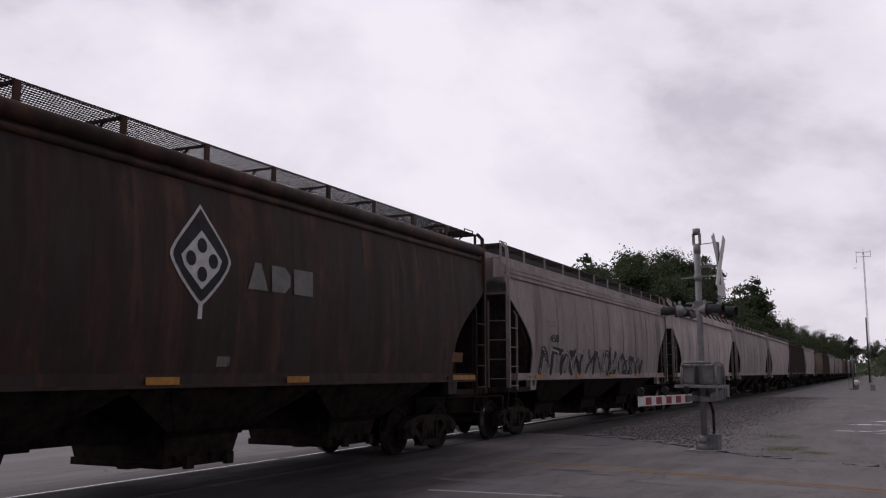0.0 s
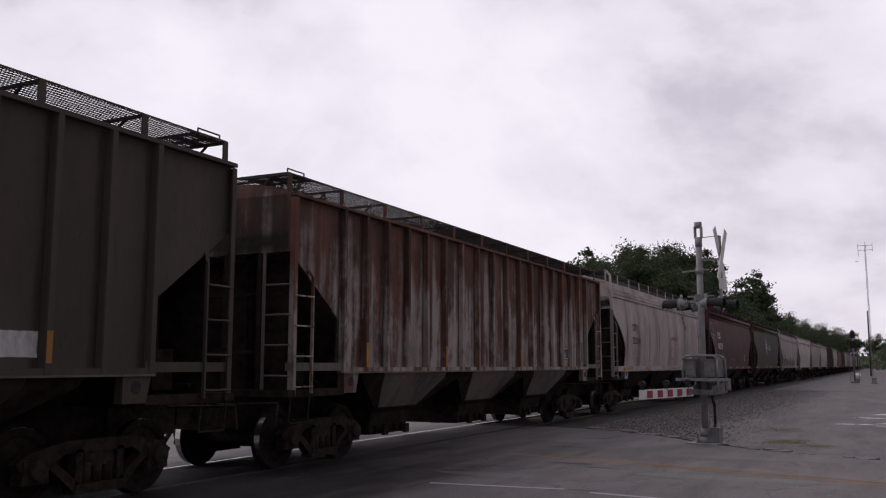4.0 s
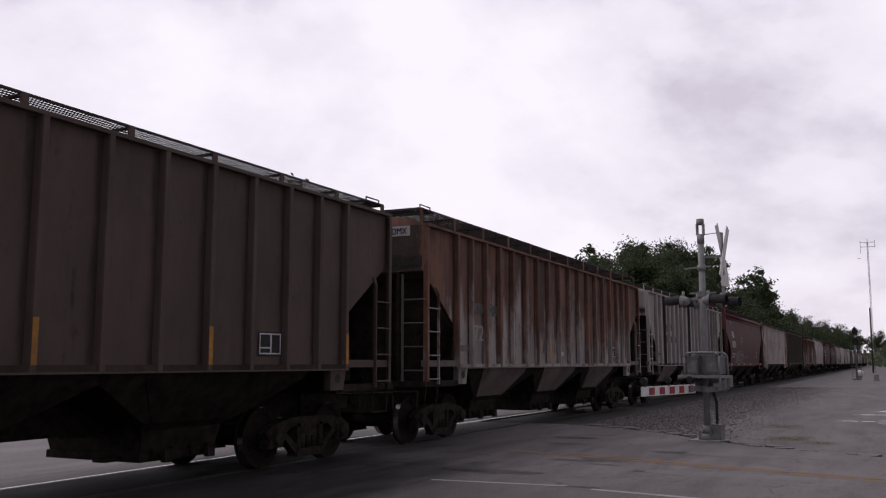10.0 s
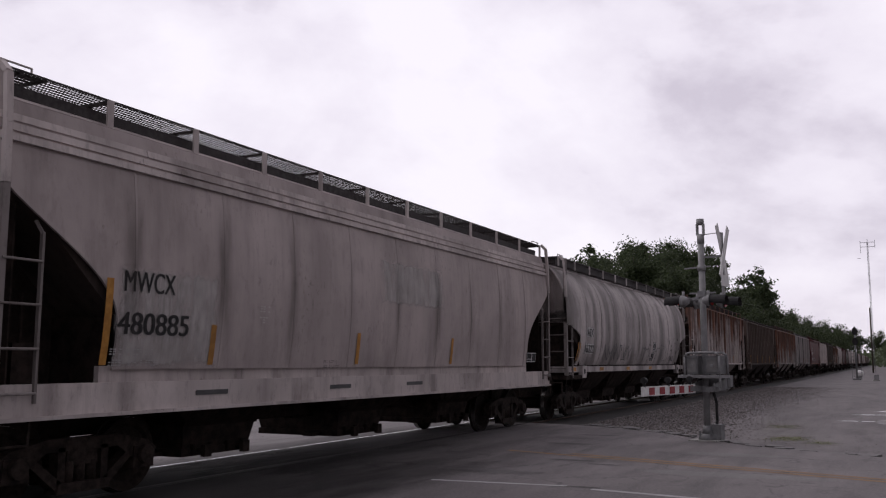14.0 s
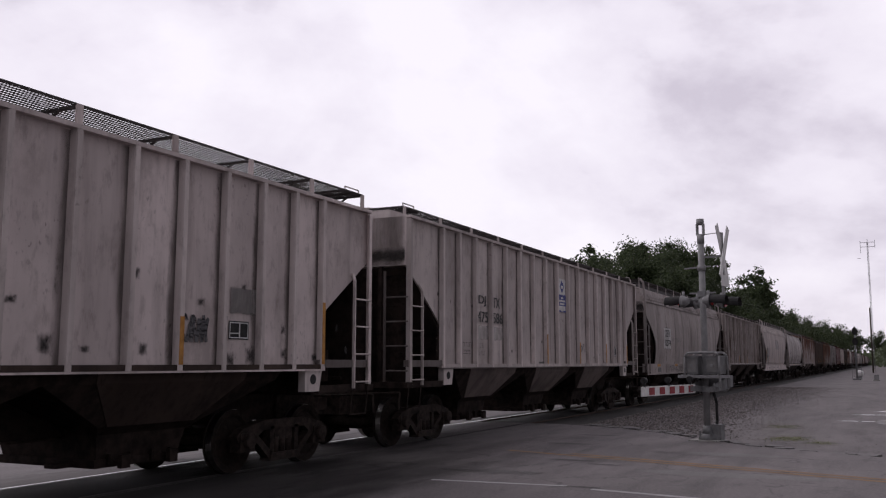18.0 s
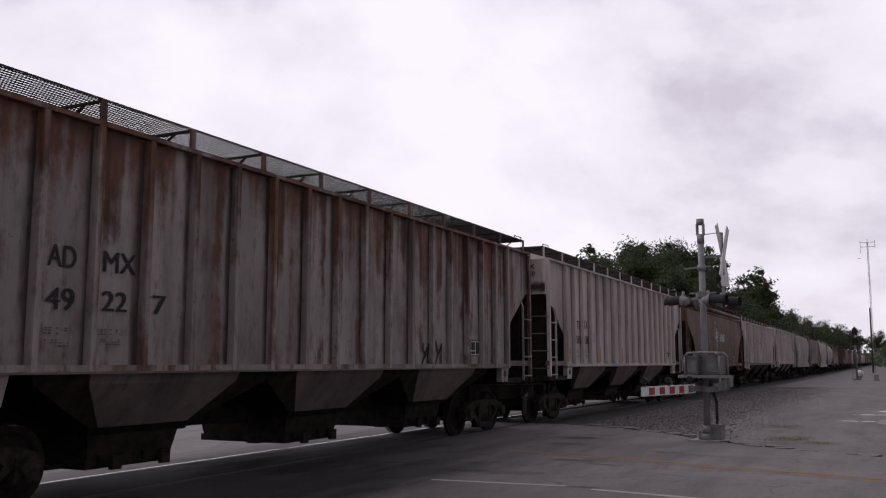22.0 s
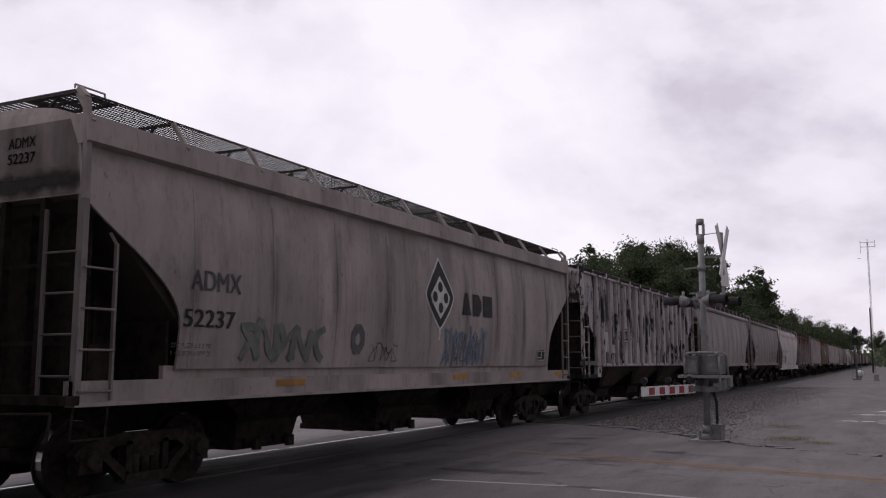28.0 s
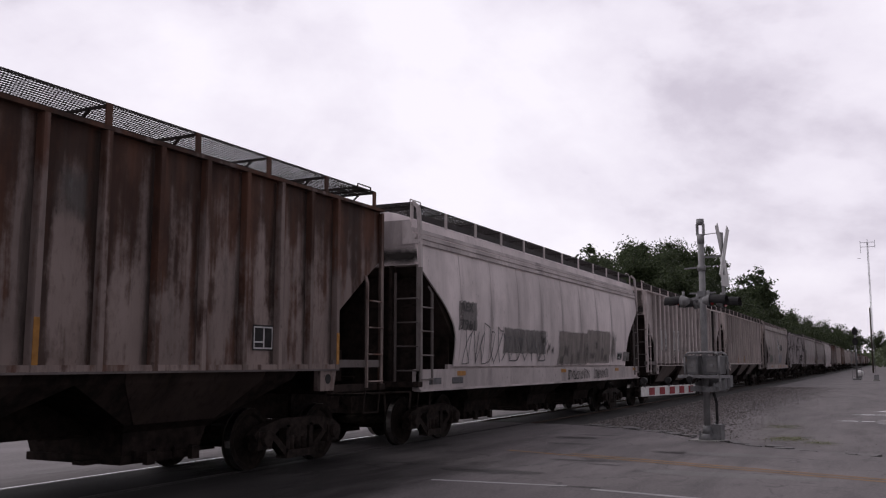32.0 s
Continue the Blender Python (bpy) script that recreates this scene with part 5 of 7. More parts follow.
def spray_sill(f0, f1, seed, z0=1.2, z1=1.46):
    """Dark scrawl on the deep side sill."""
    def put(car, kind, H):
        bm = bmesh.new()
        scribble(bm, "rib", *span(H, f0, f1), z0, z1, seed, 12, 0.022)
        for v in bm.verts:
            v.co.y -= 0.056
        tagged(part("spray_paint", bm, MAT["black"], car, "unreadable spray-painted scrawl"), kind="stuff")
    return put


def emblem(fc, z0, z1, blocks, fill="black", ink="white", block_ink="black"):
    """Leaf-shaped lozenge emblem with a stem, and three block shapes beside it."""
    def put(car, kind, H):
        cx, h = -H + 2 * H * fc, z1 - z0
        cz, w = (z0 + z1) / 2, h * 0.88
        bm = bmesh.new(); side_shape(bm, kind, kite(cx, cz, w, h), 0.008)
        side_shape(bm, kind, rect(cx - 0.04, cx + 0.04, z0 - h * 0.12, z0 + 0.03), 0.007)
        em = part("emblem", bm, MAT[ink], car, "pale outlined lozenge emblem")
        bm = bmesh.new(); side_shape(bm, kind, kite(cx, cz, w * 0.91, h * 0.91), 0.012)
        part("emblem_field", bm, MAT[fill], em)
        cz -= 0.05 * h
        bm = bmesh.new(); side_shape(bm, kind, [(cx, cz + h * 0.29), (cx + w * 0.33, cz + 0.02 * h), (cx + 0.28 * w, cz - 0.08 * h), (cx, cz - h * 0.29), (cx - 0.28 * w, cz - 0.08 * h), (cx - w * 0.33, cz + 0.02 * h)], 0.016)
        part("emblem_core", bm, MAT[ink], em)
        for dx, dz in ((0, 0.14), (0.18, 0.0), (-0.18, 0.0), (0, -0.14)):
            bm = bmesh.new()
            side_shape(bm, kind, [(cx + dx * w + w * 0.08 * math.cos(i * math.tau / 10), cz + dz * h + w * 0.085 * math.sin(i * math.tau / 10)) for i in range(10)], 0.020)
            part("emblem_dot", bm, MAT[fill], em)
        b0, b1, c0, c1 = blocks
        x0, x1 = span(H, b0, b1)
        s, g = (x1 - x0) / 3.6, (x1 - x0) / 3
        for i in range(3):
            bm = bmesh.new()
            x, t = x0 + i * g, c1 - c0
            side_shape(bm, kind, [[(x, c0), (x + s, c0), (x + s * 0.66, c1), (x + s * 0.34, c1)], [(x, c0), (x + s * 0.7, c0), (x + s, c0 + t * 0.3), (x + s, c0 + t * 0.7), (x + s * 0.7, c1), (x, c1)], rect(x, x + s * 1.1, c0, c1)][i], 0.012)
            part("emblem_block", bm, MAT[block_ink], em)
    return put


def placard(f0, f1, z0, z1):
    """White and blue company board with a lozenge; its words are plain bars."""
    def put(car, kind, H):
        x, x1 = between(kind, *span(H, f0, f1))
        w, h = x1 - x, z1 - z0
        bm = bmesh.new(); box(bm, x, x1, -1.522, -1.501, z0, z1)
        pl = part("placard", bm, MAT["white"], car, "white and blue company placard")
        def flat(pts, ink, name, y):
            bm = bmesh.new(); bm.faces.new([bm.verts.new((a, y, c)) for a, c in pts]); part(name, bm, MAT[ink], pl)
        flat(rect(x, x1, z0, z0 + h * 0.52), "blue", "placard_field", -1.526)
        c, d = x + w / 2, z0 + h * 0.76
        flat([(c, d + h * 0.2), (c + w * 0.29, d), (c, d - h * 0.2), (c - w * 0.29, d)], "blue", "placard_lozenge", -1.526)
        flat(rect(c - w * 0.16, c + w * 0.16, d - 0.05, d + 0.03), "white", "placard_bar", -1.530)
        for i, (a, b, t) in enumerate(((0.35, 0.65, 0.05), (0.12, 0.9, 0.05), (0.2, 0.8, 0.05), (0.08, 0.92, 0.12), (0.36, 0.64, 0.035))):
            zz = z0 + h * (0.45 - 0.09 * i - (0.03 if i == 4 else 0))
            flat(rect(x + w * a, x + w * b, zz - t, zz), "white", "placard_bar", -1.530)
    return put


# ---- the train, car by car, from the front backwards ----
def paints():
    P = {}
    P["chalk"] = weathered("paint_chalk_white", (0.58, 0.55, 0.535), dirt=0.45, seed=1)
    P["brownblack"] = weathered("paint_dark_brown", (0.042, 0.03, 0.025), rust=1.3, rust_top=0.1, dirt=0.6, seed=2, rust_colour=(0.058, 0.031, 0.023), dirt_colour=(0.014, 0.011, 0.0105))
    P["maroon"] = weathered("paint_maroon", (0.078, 0.02, 0.022), dirt=0.4, seed=3, dirt_colour=(0.025, 0.014, 0.014))
    P["warmgrey"] = weathered("paint_grimy_warm_grey", (0.37, 0.33, 0.315), dirt=0.5, seed=31)
    P["cream"] = weathered("paint_warm_grey", (0.44, 0.4, 0.372), dirt=0.5, seed=4)
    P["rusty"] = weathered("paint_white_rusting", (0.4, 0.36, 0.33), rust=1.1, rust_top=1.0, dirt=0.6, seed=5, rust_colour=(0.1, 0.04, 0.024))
    P["soot"] = weathered("paint_sooty_brown", (0.075, 0.062, 0.053), dirt=0.75, seed=6)
    P["tan"] = weathered("paint_stained_beige", (0.6, 0.54, 0.505), rust=0.62, rust_top=0.12, dirt=0.8, seed=7, dirt_colour=(0.12, 0.085, 0.068), rust_colour=(0.1, 0.062, 0.047), panels=0.4)
    P["maroon2"] = weathered("paint_maroon_faded", (0.095, 0.03, 0.031), dirt=0.4, seed=8, dirt_colour=(0.03, 0.018, 0.018))
    P["grey"] = weathered("paint_light_grey", (0.43, 0.42, 0.4), dirt=0.42, seed=9)
    P["darktrim"] = weathered("paint_grey_ribs", (0.4, 0.385, 0.37), dirt=0.6, seed=9.5, dark_ones=0.4)
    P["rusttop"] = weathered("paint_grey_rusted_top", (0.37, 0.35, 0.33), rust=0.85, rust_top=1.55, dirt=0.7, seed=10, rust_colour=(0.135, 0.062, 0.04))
    P["brown"] = weathered("paint_brown", (0.1, 0.076, 0.063), rust=0.3, dirt=0.45, seed=11, dirt_colour=(0.045, 0.032, 0.027), rust_colour=(0.055, 0.03, 0.021))
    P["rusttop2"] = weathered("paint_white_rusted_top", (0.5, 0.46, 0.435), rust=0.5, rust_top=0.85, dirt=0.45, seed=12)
    P["smoke"] = weathered("paint_smoky_grey", (0.5, 0.475, 0.458), dirt=0.72, seed=13, dirt_colour=(0.075, 0.068, 0.064), panels=0.85)
    P["mushroom"] = weathered("paint_mushroom_grey", (0.45, 0.41, 0.39), dirt=0.3, seed=14)
    P["blotch"] = weathered("paint_blotched_white", (0.44, 0.41, 0.39), rust=0.7, dirt=0.9, seed=15, dirt_colour=(0.11, 0.085, 0.07), rust_colour=(0.1, 0.06, 0.042))
    P["dove"] = weathered("paint_dove_grey", (0.36, 0.335, 0.318), dirt=0.6, seed=16)
    P["pearl"] = weathered("paint_pearl_grey", (0.54, 0.505, 0.48), dirt=0.5, seed=17)
    P["scuffed"] = weathered("paint_scuffed_white", (0.66, 0.61, 0.585), dirt=0.55, seed=18, dirt_colour=(0.09, 0.068, 0.058))
    P["umber"] = weathered("paint_umber", (0.165, 0.098, 0.07), rust=1.1, dirt=0.6, seed=19, dirt_colour=(0.045, 0.031, 0.026), rust_colour=(0.1, 0.042, 0.026), panels=0.7)
    P["ivory"] = weathered("paint_ivory", (0.54, 0.5, 0.47), dirt=0.36, seed=20)
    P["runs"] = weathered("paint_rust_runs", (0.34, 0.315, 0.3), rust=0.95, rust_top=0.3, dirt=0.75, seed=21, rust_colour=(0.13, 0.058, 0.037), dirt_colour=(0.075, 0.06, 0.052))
    P["milk"] = weathered("paint_milk_white", (0.6, 0.57, 0.56), dirt=0.36, seed=22)
    P["paper"] = weathered("paint_paper_white", (0.79, 0.75, 0.735), dirt=0.24, seed=33, dirt_colour=(0.1, 0.08, 0.07))
    P["dusk"] = weathered("paint_dusky_grey", (0.27, 0.25, 0.24), dirt=0.55, seed=23)
    P["ash"] = weathered("paint_ash_grey", (0.31, 0.29, 0.28), dirt=0.35, seed=24)
    P["flaking"] = weathered("paint_flaking_white", (0.5, 0.48, 0.475), dirt=0.5, seed=25, patch=(0.035, 0.032, 0.032))
    P["putty"] = weathered("paint_putty_grey", (0.375, 0.345, 0.322), dirt=0.45, seed=26)
    P["sand"] = weathered("paint_sand", (0.53, 0.48, 0.445), dirt=0.5, seed=27)
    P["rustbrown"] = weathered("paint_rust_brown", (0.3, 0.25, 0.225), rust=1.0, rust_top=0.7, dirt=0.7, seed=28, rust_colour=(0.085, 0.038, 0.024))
    P["ribgrime"] = weathered("paint_grimy_ribs", (0.56, 0.525, 0.5), dirt=0.6, seed=30, dark_ones=0.15)
    P["ribwhite"] = weathered("paint_pale_ribs", (0.64, 0.6, 0.57), dirt=0.5, seed=29)
    return P


P = paints()


def train():
    even = (0.1, 0.3, 0.5, 0.7, 0.9)
    hopper(-1, "smooth", P["warmgrey"], "grimy warm-grey smooth-sided covered hopper car with black and white graffiti", "stepped",
           marks=(spray(0.13, 0.33, 1.5, 2.2, 11, "black", 4, 0.17), spray(0.36, 0.58, 1.5, 2.28, 12, "black", 5, 0.17), spray(0.6, 0.74, 1.5, 2.1, 14, "black", 4, 0.17), spray(0.13, 0.33, 1.48, 2.22, 11, "spray_pale", 5, 0.055), spray(0.36, 0.58, 1.48, 2.3, 13, "spray_pale", 8, 0.055), spray(0.6, 0.75, 1.5, 2.12, 15, "spray_pale", 5, 0.055), bars(0.150, 0.202, 2.71, 2.85, 2), letters("458", 0.163, 0.205, 2.32, 2.52), sill_reflectors(even)))
    hopper(0, "smooth", P["brownblack"], "dark brown smooth-sided covered hopper car with a pale lozenge emblem", "bead", pale=False,
           marks=(emblem(0.437, 2.36, 3.66, (0.494, 0.592, 2.66, 3.03), "black", "white", "plate_grey"), plate(0.461, 0.479, 1.61, 1.76, "worn_grey"), sill_reflectors((0.384, 0.554, 0.897, 0.93, 0.06)), plate(0.897, 0.927, 1.75, 1.94, "umber_patch"),
                  bars(0.121, 0.165, 1.59, 1.91, 2, "plate_grey")))
    hopper(1, "smooth", P["maroon"], "maroon smooth-sided covered hopper car with pale lettering and a graffiti figure", "bead", pale=False,
           marks=(end_letters(("FURX", "847239"), ink="white"), letters("FURX", 0.156, 0.215, 2.93, 3.28, "white"), letters("847239", 0.158, 0.247, 2.40, 2.72, "white"), bars(0.191, 0.219, 1.86, 2.08, 2, "spray_pale"),
                  loops(((0.057, 3.33, 0.36, 0.4, 0, 360), (0.05, 3.2, 0.17, 0.1, 170, 330), (0.084, 2.52, 0.46, 0.6, -70, 110), (0.078, 2.55, 0.3, 0.56, -60, 80), (0.073, 2.75, 0.14, 0.16, 40, 300), (0.1, 2.15, 0.14, 0.16, -20, 200)), w=0.032), spray(0.108, 0.187, 1.75, 2.17, 4, "spray_cyan", 6, 0.07), sill_reflectors((0.393, 0.553, 0.708, 0.873, 0.08)),
                  bars(0.454, 0.516, 1.85, 1.90, 1, "spray_pale", 3), bars(0.433, 0.446, 1.85, 1.95, 2, "spray_pale", 3), bars(0.576, 0.620, 1.83, 2.29, 5, "maroon_dark", 2), stencil(0.755, 0.786, 1.84, 2.21), bars(0.680, 0.708, 1.86, 2.00, 2, "spray_pale", 5), bars(0.811, 0.856, 2.16, 2.28, 2, "spray_pale", 5), bars(0.866, 0.923, 1.86, 1.97, 1, "spray_pale", 5), bars(0.384, 0.408, 2.70, 3.03, 5, "maroon_dark", 2), bars(0.137, 0.171, 3.65, 3.87, 3, "spray_pale", 2)))
    hopper(2, "smooth", P["cream"], "warm grey smooth-sided covered hopper car with black and red lettering", "stepped",
           marks=(end_letters(("CITX", "222114")), letters("CITX", 0.150, 0.195, 2.72, 2.96), letters("222114", 0.149, 0.214, 2.29, 2.51), bars(0.149, 0.222, 1.78, 1.99, 2, "plate_dark"), letters("HAMMER ON CAR", 0.523, 0.599, 2.53, 2.69, "red_paint"),
                  bars(0.512, 0.567, 2.00, 2.27, 4, "red_paint", 2), bars(0.843, 0.942, 2.81, 2.95, 2, "plate_dark"), stencil(0.845, 0.875, 1.79, 2.09), sill_reflectors((0.546, 0.721, 0.857, 0.08, 0.26), w=0.7), bars(0.524, 0.569, 1.78, 1.86, 2, "plate_dark"), bars(0.887, 0.916, 1.79, 2.00, 3, "plate_dark"),
                  smudges(0.691, 0.714, 3.07, 3.69, 4, 3, "haze", 0.35)))
    hopper(3, "rib", P["rusty"], "rust-streaked off-white ribbed covered hopper car", drop=0.14, ribs=18, bay_paint="bay_pale", marks=(stencil(0.782, 0.811, 1.70, 2.03), reflectors((0.13, 0.34, 0.55)), plate(0.861, 0.882, 1.63, 2.21, "worn_grey")))
    hopper(4, "rib", P["soot"], "sooty dark brown ribbed covered hopper car with white number patches", pale=False, ribs=18,
           marks=(end_letters(("AEX", "12426"), back="plate_white"), letters("12", 0.158, 0.191, 2.11, 2.44, "white"), letters("426", 0.211, 0.244, 2.06, 2.46, "white"), plate(0.115, 0.142, 1.48, 1.99, "worn_dark"), plate(0.162, 0.194, 1.48, 1.98, "worn_dark"), reflectors((0.3, 0.62, 0.82), 1.55, 0.35), plate(0.768, 0.803, 1.62, 1.90, "worn_white")))
    hopper(5, "rib", P["tan"], "stained beige ribbed covered hopper car with a blue and white placard", drop=0.06, ribs=17, trim=P["ribwhite"], board=0.2,
           marks=(placard(0.481, 0.523, 2.59, 3.52), smudges(0.469, 0.512, 2.42, 3.74, 4, 2, "haze", 0.5), plate(0.087, 0.114, 1.70, 2.55, "worn_grey"), plate(0.125, 0.158, 1.71, 2.56, "worn_grey"), letters("CU", 0.090, 0.109, 2.34, 2.55, "plate_dark"), letters("475", 0.088, 0.113, 1.96, 2.16, "plate_dark"), letters("IX", 0.137, 0.155, 2.29, 2.48, "plate_dark"), letters("074", 0.131, 0.158, 1.98, 2.17, "plate_dark"),
                  stencil(0.786, 0.818, 1.83, 2.18), reflectors((0.078,), 1.5, 0.95), reflectors((0.264, 0.419, 0.584, 0.750)), spray(0.273, 0.310, 1.67, 2.02, 6, "spray_pale", 4, 0.04), plate(0.167, 0.212, 1.83, 2.48, "worn_grey"), spray(0.173, 0.204, 1.60, 1.79, 8, "spray_pale", 4, 0.04), spray(0.226, 0.262, 1.64, 1.96, 9, "spray_pale", 4, 0.04), plate(0.795, 0.831, 1.82, 2.19, "worn_white")))
    hopper(6, "smooth", P["maroon2"], "maroon smooth-sided covered hopper car with pale lettering and faint graffiti", "bead", pale=False,
           marks=(end_letters(("FURX", "847274"), ink="white"), letters("FURX", 0.130, 0.186, 2.93, 3.27, "white"), letters("847274", 0.128, 0.211, 2.38, 2.74, "white"), letters("LD. LMT  224200", 0.128, 0.190, 1.99, 2.09, "white"), letters("LT. WT    61800", 0.127, 0.188, 1.82, 1.92, "white"),
                  bars(0.122, 0.154, 3.63, 3.86, 4, "spray_pale", 8), spray(0.213, 0.407, 1.49, 2.20, 9, "spray_pale", 8, 0.035), bars(0.445, 0.535, 1.82, 1.93, 1, "spray_pale", 4), bars(0.366, 0.402, 1.89, 2.27, 5, "maroon_dark", 2),
                  stencil(0.358, 0.379, 2.70, 2.99), sill_reflectors((0.089, 0.259, 0.402, 0.573, 0.9), w=0.6), stencil(0.775, 0.808, 1.83, 2.21), bars(0.601, 0.642, 1.88, 2.28, 5, "maroon_dark", 2), bars(0.697, 0.744, 1.82, 1.96, 1, "spray_pale", 4)))
    hopper(7, "rib", P["grey"], "light grey ribbed covered hopper car with dark rib edges", dark_sill=True, drop=0.06, ribs=18, bay_paint="bay_pale", trim=P["darktrim"], board=0.24,
           marks=(smudges(0.05, 0.97, 1.55, 1.9, 12, 71, "haze", 0.16), plate(0.178, 0.213, 2.76, 3.05, "worn_grey"), plate(0.178, 0.213, 2.31, 2.63, "worn_grey"), plate(0.224, 0.255, 2.79, 3.10, "worn_grey"), plate(0.224, 0.255, 2.32, 2.62, "worn_grey"), plate(0.270, 0.300, 2.32, 2.59, "worn_grey"), bars(0.135, 0.156, 1.75, 2.16, 3, "plate_grey"), bars(0.184, 0.207, 1.76, 2.19, 3, "plate_grey", 3),
                  reflectors((0.416, 0.581, 0.784)), stencil(0.797, 0.820, 1.88, 2.13), stencil(0.118, 0.139, 1.74, 1.95)))
    hopper(8, "rib", P["rusttop"], "grey ribbed covered hopper car with a heavily rusted upper half", drop=0.06, ribs=18, bay_paint="bay_pale",
           marks=(end_letters(("ADMX",), -0.7, -1.15, 4.1, 0.12, back="plate_white"), plate(0.148, 0.183, 2.56, 2.81, "worn_grey"), plate(0.188, 0.227, 2.55, 2.80, "worn_grey"), letters("AD", 0.154, 0.180, 2.59, 2.77, "plate_dark"), letters("MX", 0.191, 0.223, 2.57, 2.76, "plate_dark"), letters("72", 0.154, 0.188, 2.00, 2.33, "plate_white"), stencil(0.790, 0.823, 1.69, 2.04), reflectors((0.407,), 1.5, 0.55), reflectors((0.733,)), plate(0.485, 0.500, 1.71, 1.83, "worn_white"), plate(0.101, 0.129, 1.77, 1.90, "worn_grey")))
    hopper(9, "rib", P["brown"], "brown ribbed covered hopper car with pale number patches", dark_sill=True, drop=0.1, pale=False, ribs=17, board=0.2, bay_paint="underframe",
           marks=(plate(0.134, 0.167, 1.99, 2.90, "worn_grey"), plate(0.179, 0.218, 2.00, 2.82, "worn_grey"), plate(0.234, 0.264, 1.86, 2.47, "worn_white"), letters("AEX", 0.120, 0.148, 2.48, 2.76, "plate_dark"), letters("168", 0.120, 0.148, 2.12, 2.36, "plate_dark"), letters("72", 0.161, 0.179, 2.12, 2.37, "plate_dark"),
                  reflectors((0.084, 0.275, 0.433, 0.565, 0.722, 0.909), 1.5, 0.5), stencil(0.781, 0.813, 1.64, 1.97)))
    hopper(10, "rib", P["rusttop2"], "off-white ribbed covered hopper car with rust running from the roof", drop=0.06, ribs=18, bay_paint="bay_pale",
           marks=(end_letters(("ADMX",), -0.7, -1.15, 4.1, 0.12, back="white"), letters("AD", 0.151, 0.173, 2.54, 2.81, "plate_white"), letters("MJ", 0.190, 0.218, 2.56, 2.83, "plate_white"), letters("70", 0.153, 0.177, 2.10, 2.35, "black"), letters("41", 0.196, 0.218, 2.12, 2.36, "black"), bars(0.116, 0.130, 1.80, 1.93, 2, "plate_dark"), bars(0.158, 0.177, 1.71, 1.94, 2, "plate_grey"), stencil(0.779, 0.805, 1.71, 2.03), reflectors((0.717,), 1.5, 0.4), plate(0.830, 0.854, 1.75, 1.99, "worn_grey")))
    # roof_paint: darker tone that puts the end wall's shade into its colour
    hopper(11, "round", P["smoke"], "smoke-stained grey round-sided covered hopper car with black lettering", "none", roof_paint=P["dusk"], marks=(end_letters(("16322",), -0.7, -1.1, 3.35, 0.14), 
        plate(0.111, 0.154, 2.25, 2.56, "worn_white"), plate(0.103, 0.162, 1.79, 2.10, "worn_white"), letters("AEX", 0.115, 0.151, 2.29, 2.52), letters("16322", 0.106, 0.158, 1.83, 2.05), bars(0.091, 0.184, 1.58, 1.71, 2, "plate_grey"),
        spray(0.234, 0.419, 1.62, 2.15, 21, "spray_dark", 7, 0.035), spray(0.515, 0.775, 1.59, 2.21, 22, "spray_dark", 7, 0.03), letters("CAKE", 0.806, 0.857, 1.62, 1.79, "black"), smudges(0.797, 0.92, 1.9, 2.5, 12, 8, "smudge", 0.16), stencil(0.625, 0.653, 1.96, 2.28), stencil(0.617, 0.644, 1.62, 1.92), sill_reflectors((0.038, 0.208, 0.405, 0.602), 1.31, 0.1, 0.4, -1.505), reflectors((0.064, 0.075), 1.6, 0.5, 0.07)), bays=4)
    hopper(12, "smooth", P["mushroom"], "mushroom-grey smooth-sided covered hopper car with black lettering", "stepped", deep_sill=True, sill=(0.99, 1.33), trim=P["pearl"],
           marks=(plate(0.093, 0.204, 1.47, 2.65, "worn_pale"), letters("MWCX", 0.100, 0.151, 2.34, 2.58), letters("480885", 0.096, 0.168, 1.86, 2.11), bars(0.092, 0.145, 1.51, 1.70, 2, "plate_white"), reflectors((0.084,), 1.52, 0.95), reflectors((0.194, 0.415, 0.636), 1.52, 0.5, 0.1),
                  plate(0.458, 0.615, 2.54, 3.31, "worn_pale"), stencil(0.900, 0.939, 1.55, 1.79), sill_reflectors((0.180, 0.368, 0.523), 1.15, 0.06, 0.6, -1.565, "plate_dark"), bars(0.358, 0.388, 1.47, 1.58, 2, "plate_dark"), bars(0.254, 0.273, 2.08, 2.31, 2, "plate_pale")))
    hopper(13, "rib", P["blotch"], "blotched off-white ribbed covered hopper car with brown stains", drop=0.06, ribs=18, board=0.2, marks=(stencil(0.741, 0.770, 1.65, 1.99), stencil(0.790, 0.817, 1.70, 2.02), reflectors((0.3, 0.5)), plate(0.141, 0.206, 2.34, 2.91, "worn_white"), plate(0.196, 0.275, 2.21, 2.79, "worn_white")))
    hopper(14, "smooth", P["dove"], "dirty dove-grey smooth-sided covered hopper car with a pale number patch", "stepped", deep_sill=True, sill=(1.13, 1.5), trim=P["dove"],
           marks=(plate(0.171, 0.251, 2.05, 2.92, "worn_white"), letters("CEFX", 0.181, 0.237, 2.54, 2.81, "plate_dark"), letters("12374", 0.181, 0.243, 2.19, 2.43), bars(0.260, 0.397, 2.40, 2.53, 1, "plate_grey", 6), sill_reflectors((0.107, 0.297, 0.506, 0.704, 0.911), 1.4, 0.09, 0.5, -1.565),
                  stencil(0.839, 0.874, 1.86, 2.11), spray_sill(0.223, 0.391, 31), sill_reflectors((0.111, 0.429), 1.2, 0.16, 0.5, -1.567, "spray_dark")))
